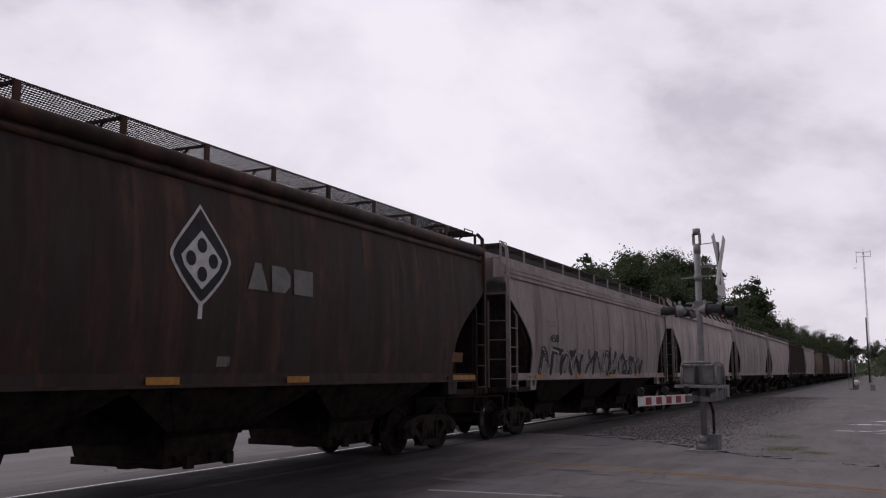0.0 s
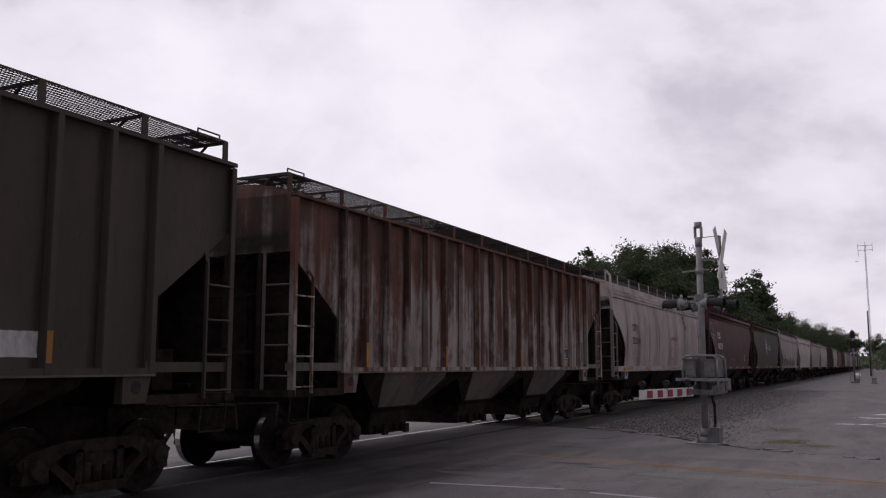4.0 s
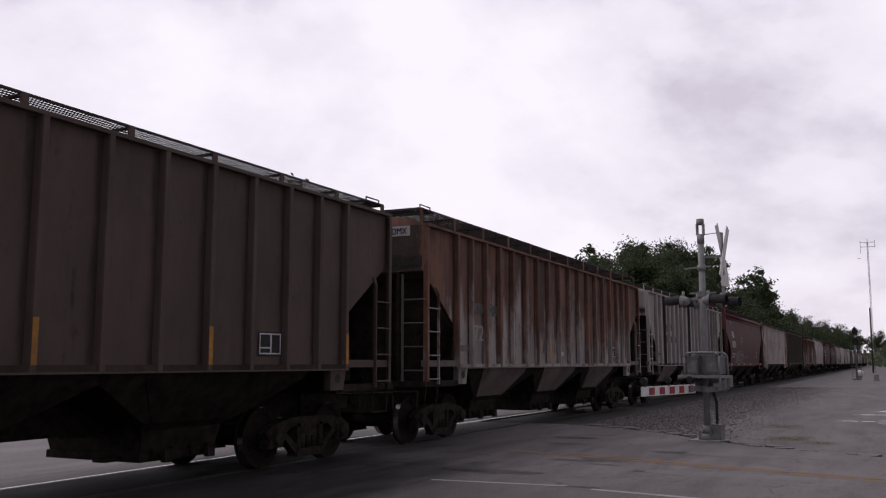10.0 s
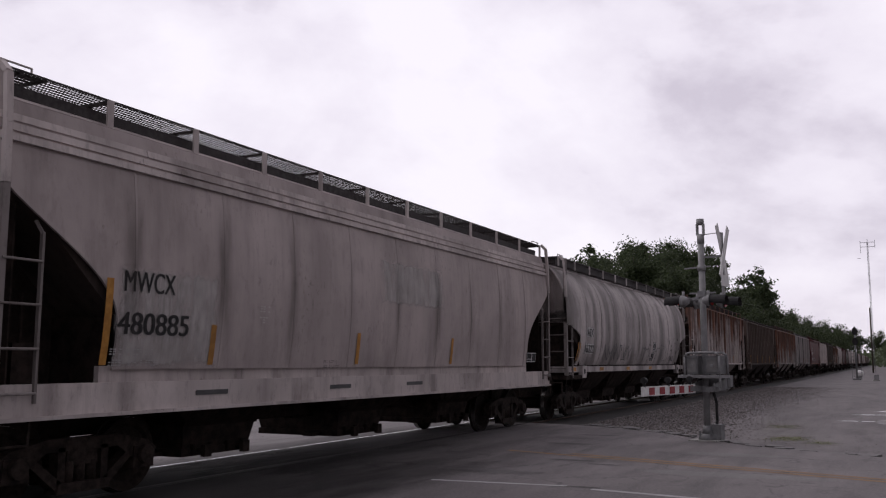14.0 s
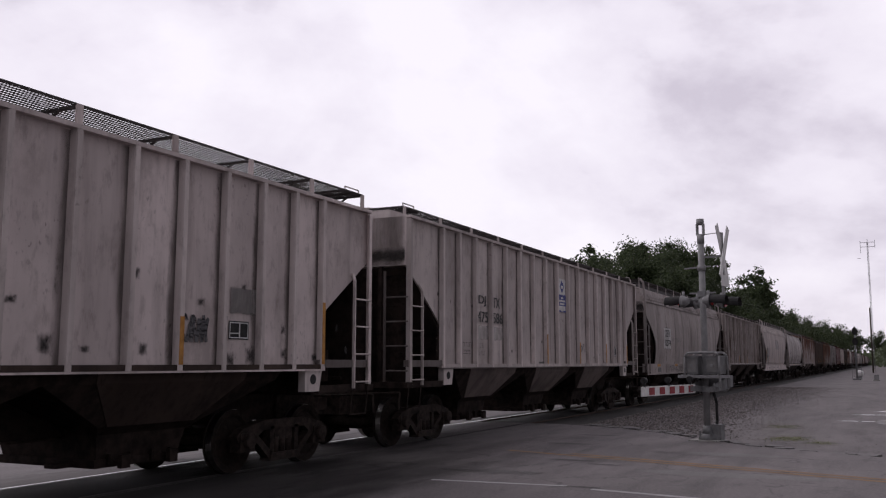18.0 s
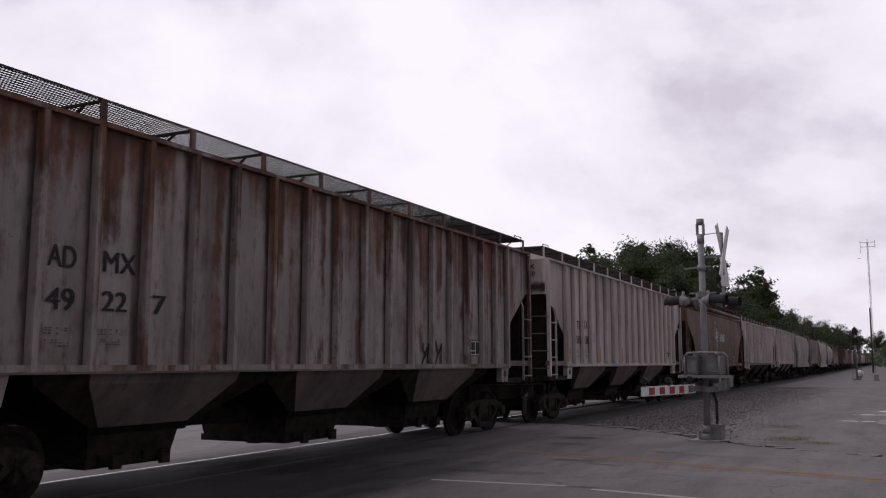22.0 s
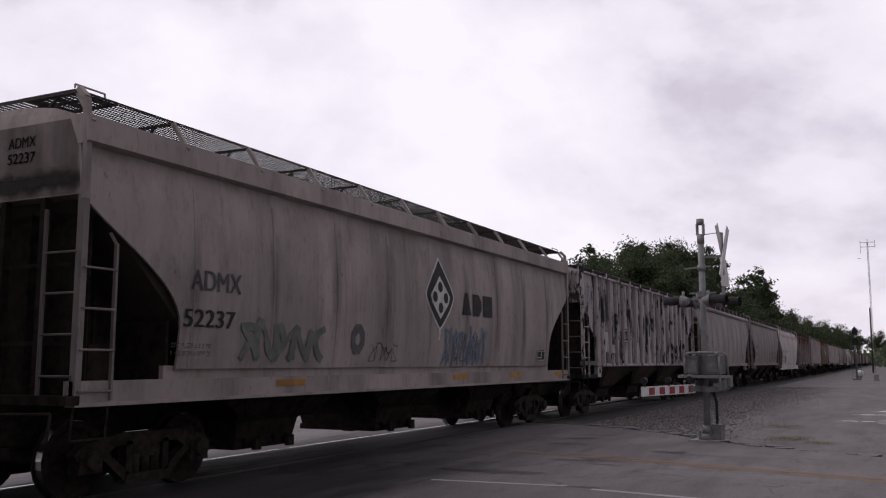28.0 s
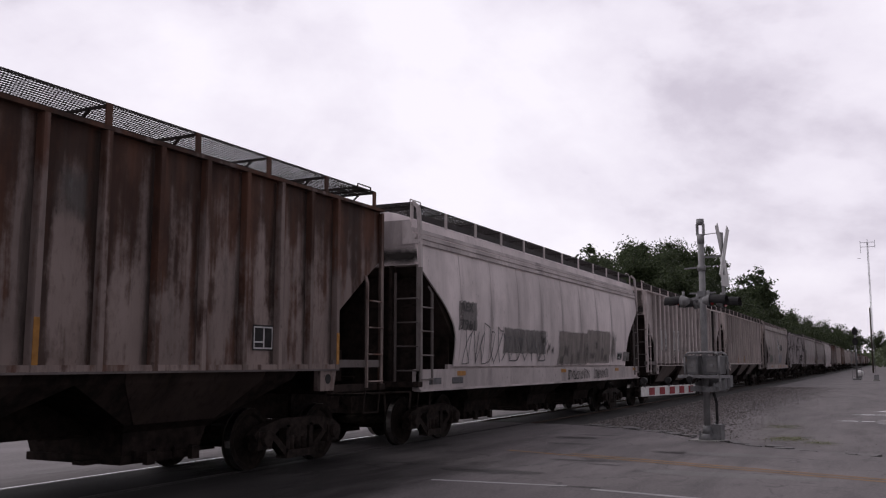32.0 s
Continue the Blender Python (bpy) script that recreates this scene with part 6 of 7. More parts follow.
    hopper(15, "rib", P["pearl"], "pearl-grey ribbed covered hopper car with a blue and white placard", ribs=17, trim=P["ribwhite"], board=0.2, bay_paint="bay_pale",
           marks=(smudges(0.05, 0.97, 1.6, 3.6, 26, 151, "smudge", 0.08), placard(0.495, 0.532, 2.88, 3.77), stencil(0.811, 0.834, 1.74, 2.03), reflectors((0.439,), 1.5, 0.75), reflectors((0.603, 0.757, 0.908), 1.5, 0.6), spray(0.612, 0.646, 1.83, 2.07, 41, "spray_dark", 4, 0.02), plate(0.186, 0.224, 2.02, 2.34, "worn_pale"), plate(0.229, 0.265, 2.02, 2.34, "worn_pale"), letters("DJ", 0.194, 0.218, 2.74, 2.97, "plate_dark"), letters("TX", 0.233, 0.258, 2.74, 2.97, "plate_dark"), letters("475", 0.187, 0.222, 2.40, 2.63, "plate_dark"), letters("586", 0.229, 0.263, 2.40, 2.63, "plate_dark"), bars(0.128, 0.16, 1.72, 1.96, 2, "plate_dark", 4), bars(0.19, 0.215, 1.7, 1.95, 2, "plate_grey", 5), plate(0.428, 0.454, 1.49, 1.57, "worn_grey")))
    hopper(16, "rib", P["scuffed"], "scuffed white ribbed covered hopper car with a small blue placard", dark_sill=True, drop=0.14, ribs=18, trim=P["ribwhite"], board=0.3,
           marks=(smudges(0.04, 0.97, 1.56, 1.74, 22, 161, "smudge", 0.2), smudges(0.3, 0.97, 1.8, 2.6, 10, 162, "smudge", 0.14), end_letters(("GRIX", "47676"), ink="plate_dark", back="plate_white"), placard(0.436, 0.476, 2.39, 3.28), plate(0.099, 0.128, 1.58, 2.86, "worn_white"), plate(0.133, 0.169, 1.78, 2.87, "worn_white"), letters("TX", 0.138, 0.167, 2.13, 2.38, "plate_dark"), letters("761", 0.136, 0.167, 1.80, 2.02, "plate_dark"), stencil(0.782, 0.807, 1.85, 2.09), spray(0.734, 0.761, 1.80, 2.15, 44, "spray_dark", 5, 0.05),
                  reflectors((0.722,), 1.5, 0.6), reflectors((0.907,), 1.5, 0.95), reflectors((0.089,), 1.5, 0.9), plate(0.782, 0.818, 2.18, 2.54, "worn_grey"), letters("CU", 0.106, 0.126, 2.16, 2.35, "plate_dark")))
    hopper(17, "smooth", P["umber"], "umber brown smooth-sided covered hopper car with a lozenge emblem and graffiti", "bead", pale=False,
           marks=(emblem(0.451, 2.35, 3.67, (0.502, 0.597, 2.62, 3.02), "black", "white", "plate_white"), spray(0.188, 0.265, 2.10, 3.00, 51, "spray_faint", 2, 0.11), spray(0.271, 0.396, 2.02, 2.99, 53, "spray_faint", 3, 0.11), spray(0.616, 0.755, 2.37, 3.17, 52, "spray_faint", 5, 0.05), plate(0.463, 0.483, 1.61, 2.05, "worn_grey"), sill_reflectors((0.116, 0.275, 0.452, 0.775, 0.93)), stencil(0.779, 0.812, 1.59, 1.91)))
    hopper(18, "rib", P["ivory"], "ivory ribbed covered hopper car with black lettering", ribs=18, bay_paint="bay_pale", trim=P["ivory"],
           marks=(end_letters(("TILX", "515150")), letters("TI", 0.147, 0.165, 2.47, 2.70), letters("LX", 0.191, 0.210, 2.51, 2.74), letters("515", 0.146, 0.171, 2.08, 2.29), letters("150", 0.190, 0.216, 2.08, 2.30), bars(0.146, 0.168, 1.68, 1.90, 2, "plate_dark"), bars(0.191, 0.215, 1.69, 1.90, 2, "plate_dark"), reflectors((0.091,), 1.55, 0.85), reflectors((0.279, 0.433), 1.55, 0.45),
                  bars(0.241, 0.263, 2.12, 2.38, 2, "plate_grey"), stencil(0.857, 0.882, 1.72, 1.97), bars(0.107, 0.125, 1.81, 1.91, 1, "plate_grey")))
    hopper(19, "rib", P["runs"], "off-white ribbed covered hopper car with long rust runs", drop=0.03, ribs=18, bay_paint="bay_pale",
           marks=(end_letters(("ADMX", "49227"), ink="plate_dark"), letters("AD", 0.132, 0.155, 2.54, 2.77), letters("MX", 0.175, 0.205, 2.54, 2.77), letters("49", 0.132, 0.155, 2.09, 2.32), letters("22", 0.178, 0.201, 2.11, 2.33), letters("7", 0.226, 0.240, 2.11, 2.33), bars(0.132, 0.155, 1.71, 1.91, 2, "plate_dark"), bars(0.175, 0.200, 1.74, 1.91, 2, "plate_dark"), spray(0.658, 0.708, 1.48, 1.95, 61, "black", 3, 0.05), stencil(0.808, 0.838, 1.68, 2.01)))
    hopper(20, "smooth", P["milk"], "milk-white smooth-sided covered hopper car with black slanted bars", "stepped", deep_sill=True, sill=(0.99, 1.33), trim=P["chalk"],
           marks=(letters("GEFX", 0.113, 0.168, 2.35, 2.56, "plate_dark"), letters("83095", 0.111, 0.168, 1.92, 2.14, "plate_dark"), bars(0.111, 0.159, 1.52, 1.82, 3, "plate_dark"), slash(0.194, 0.206, 1.52, 2.06), slash(0.213, 0.225, 1.52, 2.07), slash(0.232, 0.245, 1.50, 2.06), smudges(0.252, 0.389, 2.41, 2.57, 14, 5, "smudge", 0.17), plate(0.339, 0.349, 2.83, 3.92, "haze"), plate(0.272, 0.280, 1.46, 2.42, "haze"),
                  smudges(0.647, 0.974, 2.45, 2.77, 14, 8, "smudge", 0.17), spray(0.726, 0.775, 1.58, 2.58, 63, "plate_grey", 2, 0.035), bars(0.603, 0.630, 1.51, 1.58, 1, "plate_dark"), stencil(0.886, 0.911, 1.47, 1.79), sill_reflectors((0.243, 0.533, 0.730, 0.903), 1.2, 0.08, 0.3, -1.565), sill_reflectors((0.373, 0.603), 1.08, 0.1, 0.5, -1.565, "plate_grey")))
    hopper(21, "smooth", P["dusk"], "dusky grey smooth-sided covered hopper car with faded graffiti", "bead",
           marks=(letters("CEFX", 0.124, 0.176, 2.45, 2.68, "black"), letters("10354", 0.122, 0.176, 2.03, 2.21, "black"), spray(0.546, 0.690, 1.57, 2.27, 71, "spray_ghost", 5, 0.045), spray(0.690, 0.931, 1.58, 2.44, 72, "spray_ghost", 6, 0.045), reflectors((0.409, 0.596, 0.931), 1.6, 0.5), stencil(0.790, 0.815, 1.65, 1.96)))
    hopper(22, "smooth", P["ash"], "ash-grey smooth-sided covered hopper car with black lettering", "bead",
           marks=(plate(0.083, 0.133, 2.47, 2.88, "worn_grey"), letters("X", 0.111, 0.131, 2.62, 2.86), letters("135", 0.104, 0.132, 2.12, 2.33), bars(0.093, 0.123, 1.80, 2.00, 2, "plate_dark"), stencil(0.190, 0.204, 2.35, 2.58), reflectors((0.234, 0.411, 0.584, 0.756, 0.932), 1.6, 0.5), stencil(0.818, 0.843, 1.67, 1.96), bars(0.869, 0.896, 1.79, 1.98, 3, "plate_grey")))
    hopper(23, "rib", P["flaking"], "white ribbed covered hopper car whose paint flakes off to black", drop=0.06, ribs=18, trim=P["flaking"], board=0.2,
           marks=(plate(0.133, 0.170, 1.84, 2.52, "worn_white"), plate(0.179, 0.216, 1.83, 2.12, "worn_white"), letters("65", 0.223, 0.260, 2.25, 2.56), stencil(0.265, 0.299, 2.20, 2.65), spray(-0.002, 0.067, 3.20, 3.87, 81, "spray_blue", 4, 0.03)))
    hopper(24, "smooth", P["putty"], "putty-grey smooth-sided covered hopper car with a lozenge emblem and graffiti", "flare", deep_sill=True, sill=(1.1, 1.35), trim=P["putty"],
           marks=(end_letters(("ADMX", "52237"), -0.35, -0.8), emblem(0.522, 2.14, 3.57, (0.582, 0.679, 2.50, 2.95)), letters("ADMX", 0.102, 0.161, 2.44, 2.69, "plate_dark"), letters("52237", 0.096, 0.155, 1.98, 2.20, "black"), bars(0.086, 0.144, 1.63, 1.78, 2, "plate_dark"), spray(0.168, 0.233, 1.59, 2.13, 91, "spray_green", 3, 0.12), spray(0.238, 0.283, 1.58, 2.16, 94, "spray_green", 2, 0.12), ring(0.343, 1.92, 0.26), spray(0.532, 0.654, 1.50, 2.29, 93, "spray_blue", 8, 0.05), spray(0.537, 0.645, 1.58, 2.21, 96, "spray_dark", 7, 0.025),
                  spray(0.367, 0.424, 1.57, 1.88, 95, "spray_ghost", 5, 0.03), stencil(0.853, 0.886, 1.58, 1.85), sill_reflectors((0.561, 0.745, 0.931, 0.213), 1.22, 0.09, 0.7, -1.565)))
    hopper(25, "rib", P["sand"], "sand-grey ribbed covered hopper car with black lettering", ribs=18, bay_paint="bay_pale", trim=P["ivory"],
           marks=(letters("AD", 0.112, 0.131, 2.62, 2.82, "black"), letters("MX", 0.155, 0.176, 2.61, 2.81, "black"), letters("49", 0.112, 0.130, 2.17, 2.36, "black"), letters("238", 0.154, 0.177, 2.16, 2.37, "black"), bars(0.154, 0.172, 1.75, 1.97, 2, "plate_dark"), bars(0.196, 0.224, 1.75, 1.95, 2, "plate_grey"), reflectors((0.280, 0.432), 1.5, 0.45), stencil(0.852, 0.879, 1.68, 1.98), bars(0.500, 0.532, 1.67, 2.17, 3, "plate_grey"), bars(0.205, 0.219, 2.57, 2.81, 2, "plate_grey")))
    hopper(26, "rib", P["scuffed"], "dirty white ribbed covered hopper car with bright patches", dark_sill=True, drop=0.06, ribs=18, bay_paint="bay_pale", trim=P["ribgrime"], board=0.3,
           marks=(smudges(0.04, 0.97, 1.56, 1.7, 18, 261, "smudge", 0.18), end_letters(("AEX", "16872"), ink="plate_dark", back="plate_white"), plate(0.137, 0.179, 2.00, 2.83, "worn_white"), plate(0.193, 0.240, 2.01, 2.84, "worn_white"), plate(0.255, 0.291, 2.01, 2.86, "worn_white"), plate(0.304, 0.374, 2.00, 2.88, "worn_white"), letters("AEX", 0.182, 0.207, 2.25, 2.48, "plate_dark"), letters("168", 0.182, 0.207, 1.95, 2.16, "black"), letters("72", 0.223, 0.241, 1.98, 2.20, "black"), letters("KILLERS", 0.269, 0.309, 1.62, 1.77, "plate_dark"), spray(0.269, 0.309, 1.94, 2.08, 201, "plate_dark", 6, 0.03), spray(0.269, 0.306, 1.82, 1.92, 202, "plate_dark", 6, 0.03), plate(0.266, 0.312, 2.07, 2.83, "worn_pale"), plate(0.320, 0.360, 2.03, 2.81, "worn_pale"), plate(0.369, 0.413, 1.57, 2.33, "haze"), plate(0.422, 0.468, 1.57, 2.31, "haze"), stencil(0.807, 0.834, 1.86, 2.08), reflectors((0.420,), 1.55, 0.45), smudges(0.383, 0.464, 2.60, 2.88, 5, 6), smudges(0.496, 0.581, 2.68, 2.88, 4, 4)))
    hopper(27, "smooth", P["paper"], "white smooth-sided covered hopper car with overpainted grey blocks", "stepped", deep_sill=True, sill=(1.04, 1.42), trim=P["chalk"],
           marks=(plate(0.099, 0.157, 2.18, 2.80, "worn_grey"), letters("AEX", 0.106, 0.144, 2.58, 2.76, "plate_dark"), letters("7961", 0.106, 0.149, 2.21, 2.41, "plate_dark"), plate(0.242, 0.426, 1.74, 2.34, "worn_grey"), plate(0.476, 0.639, 1.47, 2.39, "overpaint"), plate(0.628, 0.786, 1.50, 2.51, "overpaint"), plate(0.776, 0.828, 1.53, 2.52, "haze"), smudges(0.479, 0.776, 1.57, 2.15, 9, 7, "haze", 0.45), smudges(0.407, 0.456, 1.80, 2.13, 4, 9, "smudge", 0.25), spray(0.119, 0.238, 1.52, 2.42, 101, "spray_dark", 6, 0.025), spray(0.248, 0.421, 1.59, 2.25, 102, "spray_dark", 6, 0.03),
                  stencil(0.834, 0.868, 1.64, 1.86), plate(0.875, 0.926, 1.58, 1.90, "worn_grey"), sill_reflectors((0.494, 0.818, 0.953, 0.1), 1.29, 0.09, 0.4, -1.565), spray_sill(0.528, 0.646, 103, 1.1, 1.38), spray_sill(0.677, 0.766, 104, 1.1, 1.38), sill_reflectors((0.025, 0.086), 1.14, 0.12, 0.5, -1.565, "spray_dark")))
    hopper(28, "rib", P["rustbrown"], "rust-brown ribbed covered hopper car with faded pale panels", drop=0.06, ribs=18, marks=(stencil(0.793, 0.821, 1.71, 2.06), reflectors((0.579,), 1.5, 0.5), reflectors((0.917,), 1.5, 0.5), plate(0.588, 0.621, 2.99, 3.68, "haze")))
    row = [("smooth", "ivory", "flare"), ("smooth", "putty", "bead"), ("smooth", "mushroom", "bead"), ("rib", "soot", "bead"), ("smooth", "cream", "bead"), ("smooth", "umber", "bead"), ("rib", "brown", "bead"),
           ("smooth", "putty", "bead"), ("smooth", "dusk", "stepped"), ("rib", "sand", "bead"), ("smooth", "umber", "bead"), ("rib", "soot", "bead"), ("smooth", "ash", "bead"), ("rib", "brown", "bead"), ("smooth", "dusk", "bead"), ("rib", "brown", "bead"), ("smooth", "putty", "bead")]
    words = {"chalk": "chalk-white", "mushroom": "mushroom-grey", "milk": "milk-white", "brown": "brown", "cream": "warm grey", "dusk": "dusky grey", "soot": "sooty brown", "ash": "ash-grey", "putty": "putty-grey", "pearl": "pearl-grey", "umber": "umber brown", "sand": "sand-grey", "ivory": "ivory"}
    for i, (kind, tone, top) in enumerate(row):
        k = -2 - i
        if k >= FIRST:
            hopper(k, kind, P[tone], words[tone] + (" smooth-sided" if kind == "smooth" else " ribbed") + " covered hopper car far along the train", top, marks=(sill_reflectors(even),) if kind == "smooth" else (reflectors((0.3, 0.6)),))


MAT["maroon_dark"] = grainy("maroon_stencil", (0.09, 0.045, 0.03), (0.14, 0.075, 0.05), 6, 0.75)
MAT["umber_patch"] = grainy("umber_patch", (0.12, 0.06, 0.03), (0.18, 0.09, 0.045), 6, 0.75)
train()


# ---- crossing signal, far signal, mast, trees ----
MAST = Vector((18.83, 3.29, 0.0))


def crossing_signal():
    """Flashing-light signal with crossbuck and a lowered gate."""
    root = thing("crossing_signal", Matrix.Translation(MAST) @ pose(0, 0, 0, 0, 0, 169), "aluminium railway crossing signal with crossbuck, lamps and a lowered striped gate", "crossing signal")
    # local x points along the lowered arm, local y away from the road
    bm = bmesh.new(); rod(bm, (0, 0, 0.12), (0, 0, 4.19), 0.065, 14); rod(bm, (0, 0, 4.4), (0, 0, 4.52), 0.078, 14); rod(bm, (0, 0, 4.0), (0, 0, 4.2), 0.074, 14)
    for y in (-0.066, 0.066):
        box(bm, -0.05, 0.05, y - 0.012, y + 0.012, 4.18, 4.42)
    part("mast", bm, MAT["silver"], root)
    bm = bmesh.new(); rod(bm, (0, 0, 0), (0, 0, 0.14), 0.2, 14, 0.14); rod(bm, (0, 0, 0.1), (0, 0, 0.3), 0.12, 14, 0.075)
    for a in range(4):
        rod(bm, (0.16 * math.cos(a * 1.571 + 0.78), 0.16 * math.sin(a * 1.571 + 0.78), 0.05), (0.16 * math.cos(a * 1.571 + 0.78), 0.16 * math.sin(a * 1.571 + 0.78), 0.2), 0.018, 6)
    part("base", bm, MAT["galv"], root)
    bm = bmesh.new(); box(bm, -0.3, 0.3, -0.3, 0.3, -0.08, 0.02)
    part("footing", bm, MAT["concrete"], root)
    # junction box and bell
    bm = bmesh.new(); box(bm, -0.08, 0.08, -0.08, 0.08, 2.9, 3.02)
    part("junction_box", bm, MAT["galv"], root)
    # crossbuck, its blades facing along the road
    for a in (60, -60):
        bm = bmesh.new(); obox(bm, pose(0, 0.46 + a * 0.0004, 3.8, 0, 0, 3) @ pose(0, 0, 0, 0, a, 0), 1.22, 0.016, 0.17)
        part("crossbuck_blade", bm, MAT["gate_white"], root, "white crossbuck blade")
    bm = bmesh.new(); beam(bm, (0, 0, 3.72), (0, 0.45, 3.72), 0.04, 0.04)
    part("sign_bracket", bm, MAT["galv"], root)
    bm = bmesh.new(); beam(bm, (0, 0.44, 4.2), (0, 0.44, 2.9), 0.05, 0.05)
    part("sign_post", bm, MAT["silver"], root)
    bm = bmesh.new(); box(bm, -0.2, 0.2, 0.47, 0.485, 3.1, 3.32)
    part("track_sign", bm, MAT["gate_white"], root)
    # lamps: a pair facing each way along the road, with round backgrounds and hoods
    for s in (-1, 1):
        yb = 0.25 * s
        bm = bmesh.new(); rod(bm, (-0.42, yb, 2.86), (0.42, yb, 2.86), 0.028, 8); beam(bm, (0, 0, 2.9), (0, yb, 2.86), 0.05, 0.05); beam(bm, (0, 0, 2.98), (0, yb * 1.1, 2.98), 0.03, 0.03)
        part("lamp_arm", bm, MAT["silver"], root)
        for x in (-0.38, 0.38):
            y = yb + s * 0.06
            bm = bmesh.new(); rod(bm, (x, y, 2.8), (x, y + s * 0.012, 2.8), 0.125, 24)
            bg = part("lamp_background", bm, MAT["black"], root, "round black lamp background")
            bm = bmesh.new(); rod(bm, (x, y + s * 0.0125, 2.8), (x, y + s * 0.016, 2.8), 0.122, 24)
            part("lamp_face", bm, MAT["black"], bg)
            bm = bmesh.new(); rod(bm, (x, y - s * 0.16, 2.8), (x, y - s * 0.06, 2.8), 0.06, 16, 0.115); rod(bm, (x, y - s * 0.06, 2.8), (x, y, 2.8), 0.115, 16, 0.12); rod(bm, (x, y - s * 0.05, 2.8), (x, y - s * 0.05, 3.0), 0.03, 8)
            part("lamp_housing", bm, MAT["silver"], bg)
            bm = bmesh.new(); rod(bm, (x, y + s * 0.0165, 2.8), (x, y + s * 0.03, 2.8), 0.1, 20)
            part("lamp_lens", bm, MAT["lens_lit"] if x > 0 and s < 0 else MAT["lens"], bg, "red lens")
            bm = bmesh.new()
            n = 12
            rows = []
            for rr, d in ((0.115, 0.017), (0.125, 0.32), (0.117, 0.32), (0.104, 0.017)):
                rows.append([(x + rr * math.cos(math.pi * (-0.15 + 1.3 * i / n)), y + s * d, 2.8 - 0.08 * d + rr * math.sin(math.pi * (-0.15 + 1.3 * i / n))) for i in range(n + 1)])
            vs = [[bm.verts.new(p) for p in r] for r in rows]
            for a, b in zip(vs, vs[1:] + vs[:1]):
                for i in range(n):
                    bm.faces.new((a[i], a[i + 1], b[i + 1], b[i]))
            part("lamp_hood", bm, MAT["black"], bg)
    # gate mechanism: two cases beside the mast on a bracket plate, within a bent tube guard
    for name, y0, y1, lab in (("gate_mechanism", -0.32, -0.08, "aluminium gate motor case"), ("terminal_case", 0.09, 0.35, "aluminium terminal case")):
        bm = bmesh.new()
        box(bm, -0.22, 0.2, y0, y1, 1.33, 1.66); box(bm, -0.24, 0.22, y0 - 0.02, y1 + 0.02, 1.66, 1.7)
        case = part(name, bm, MAT["galv"], root, lab)
        bm = bmesh.new(); box(bm, 0.201, 0.215, y0 + 0.03, y1 - 0.03, 1.37, 1.62)
        part("case_door", bm, MAT["plate_grey"], case, "grey weathered case door")
        bm = bmesh.new(); rod(bm, (0.216, (y0 + y1) / 2, 1.5), (0.235, (y0 + y1) / 2, 1.5), 0.035, 10)
        part("case_latch", bm, MAT["silver"], case)
    bm = bmesh.new(); box(bm, -0.3, 0.28, -0.48, 0.4, 1.25, 1.31)
    part("bracket_plate", bm, MAT["silver"], root)
    for x in (-0.22, 0.24):
        bm = bmesh.new()
        pts = [(-0.34, 1.31), (-0.34, 1.68), (-0.27, 1.75), (-0.05, 1.76), (0.3, 1.76), (0.375, 1.69), (0.385, 1.31), (0.385, 1.05), (0.34, 1.0), (-0.14, 1.0), (-0.22, 1.05), (-0.24, 1.25)]
        for a, b in zip(pts, pts[1:]):
            rod(bm, (x, a[0], a[1]), (x, b[0], b[1]), 0.024, 8)
        part("guard_rail", bm, MAT["silver"], root)
    for y in (-0.12, 0.3):
        bm = bmesh.new(); prism(bm, [(0.34, 0.98), (0.34, 1.14), (-0.3, 1.24), (-0.5, 1.24), (-0.5, 1.1), (-0.25, 1.02)], y - 0.015, y + 0.015)
        part("gate_support", bm, MAT["galv"], root, "aluminium gate support arm")
    bm = bmesh.new(); box(bm, -0.62, -0.46, -0.16, 0.34, 1.06, 1.3)
    part("counterweight", bm, MAT["galv"], root)
    bm = bmesh.new(); beam(bm, (0.28, -0.2, 1.03), (0.28, 0.36, 1.03), 0.05, 0.1)
    part("arm_carrier", bm, MAT["galv"], root)
    for z, y0, y1 in ((3.5, -0.36, 0.2), (4.18, 0.0, 0.44)):
        bm = bmesh.new(); beam(bm, (0.03, y0, z), (0.03, y1, z + 0.02), 0.03 if z < 4 else 0.015, 0.03 if z < 4 else 0.015)
        if z < 4:
            rod(bm, (0, 0, z - 0.06), (0, 0, z + 0.06), 0.085, 14)
        part("mast_clamp", bm, MAT["silver"], root)
    # the arm, horizontal, striped
    arm = bmesh.new(); beam(arm, (0.3, 0.0, 1.05), (0.9, 0.0, 1.05), 0.06, 0.1)
    am = part("gate_arm", arm, MAT["galv"], root, "lowered red and white striped gate arm")
    bm = bmesh.new(); box(bm, 0.62, 3.04, -0.02, 0.02, 0.965, 1.135)
    board = part("arm_board", bm, MAT["gate_white"], am, "white arm board with red reflective panels")
    for i in range(5):
        x = 0.74 + 0.455 * i
        bm = bmesh.new(); box(bm, x, x + 0.23, -0.026, 0.026, 0.985, 1.115)
        part("red_panel", bm, MAT["gate_red"], am)
    for x in (0.85, 1.9, 2.95):
        bm = bmesh.new(); rod(bm, (x, 0, 1.12), (x, 0, 1.19), 0.03, 8); rod(bm, (x - 0.05, 0, 1.24), (x + 0.05, 0, 1.24), 0.055, 10)
        lamp = part("gate_lamp", bm, MAT["black"], am)
        bm = bmesh.new(); rod(bm, (x - 0.06, 0, 1.24), (x - 0.05, 0, 1.24), 0.045, 10)
        part("lamp_lens", bm, MAT["lens"], lamp)
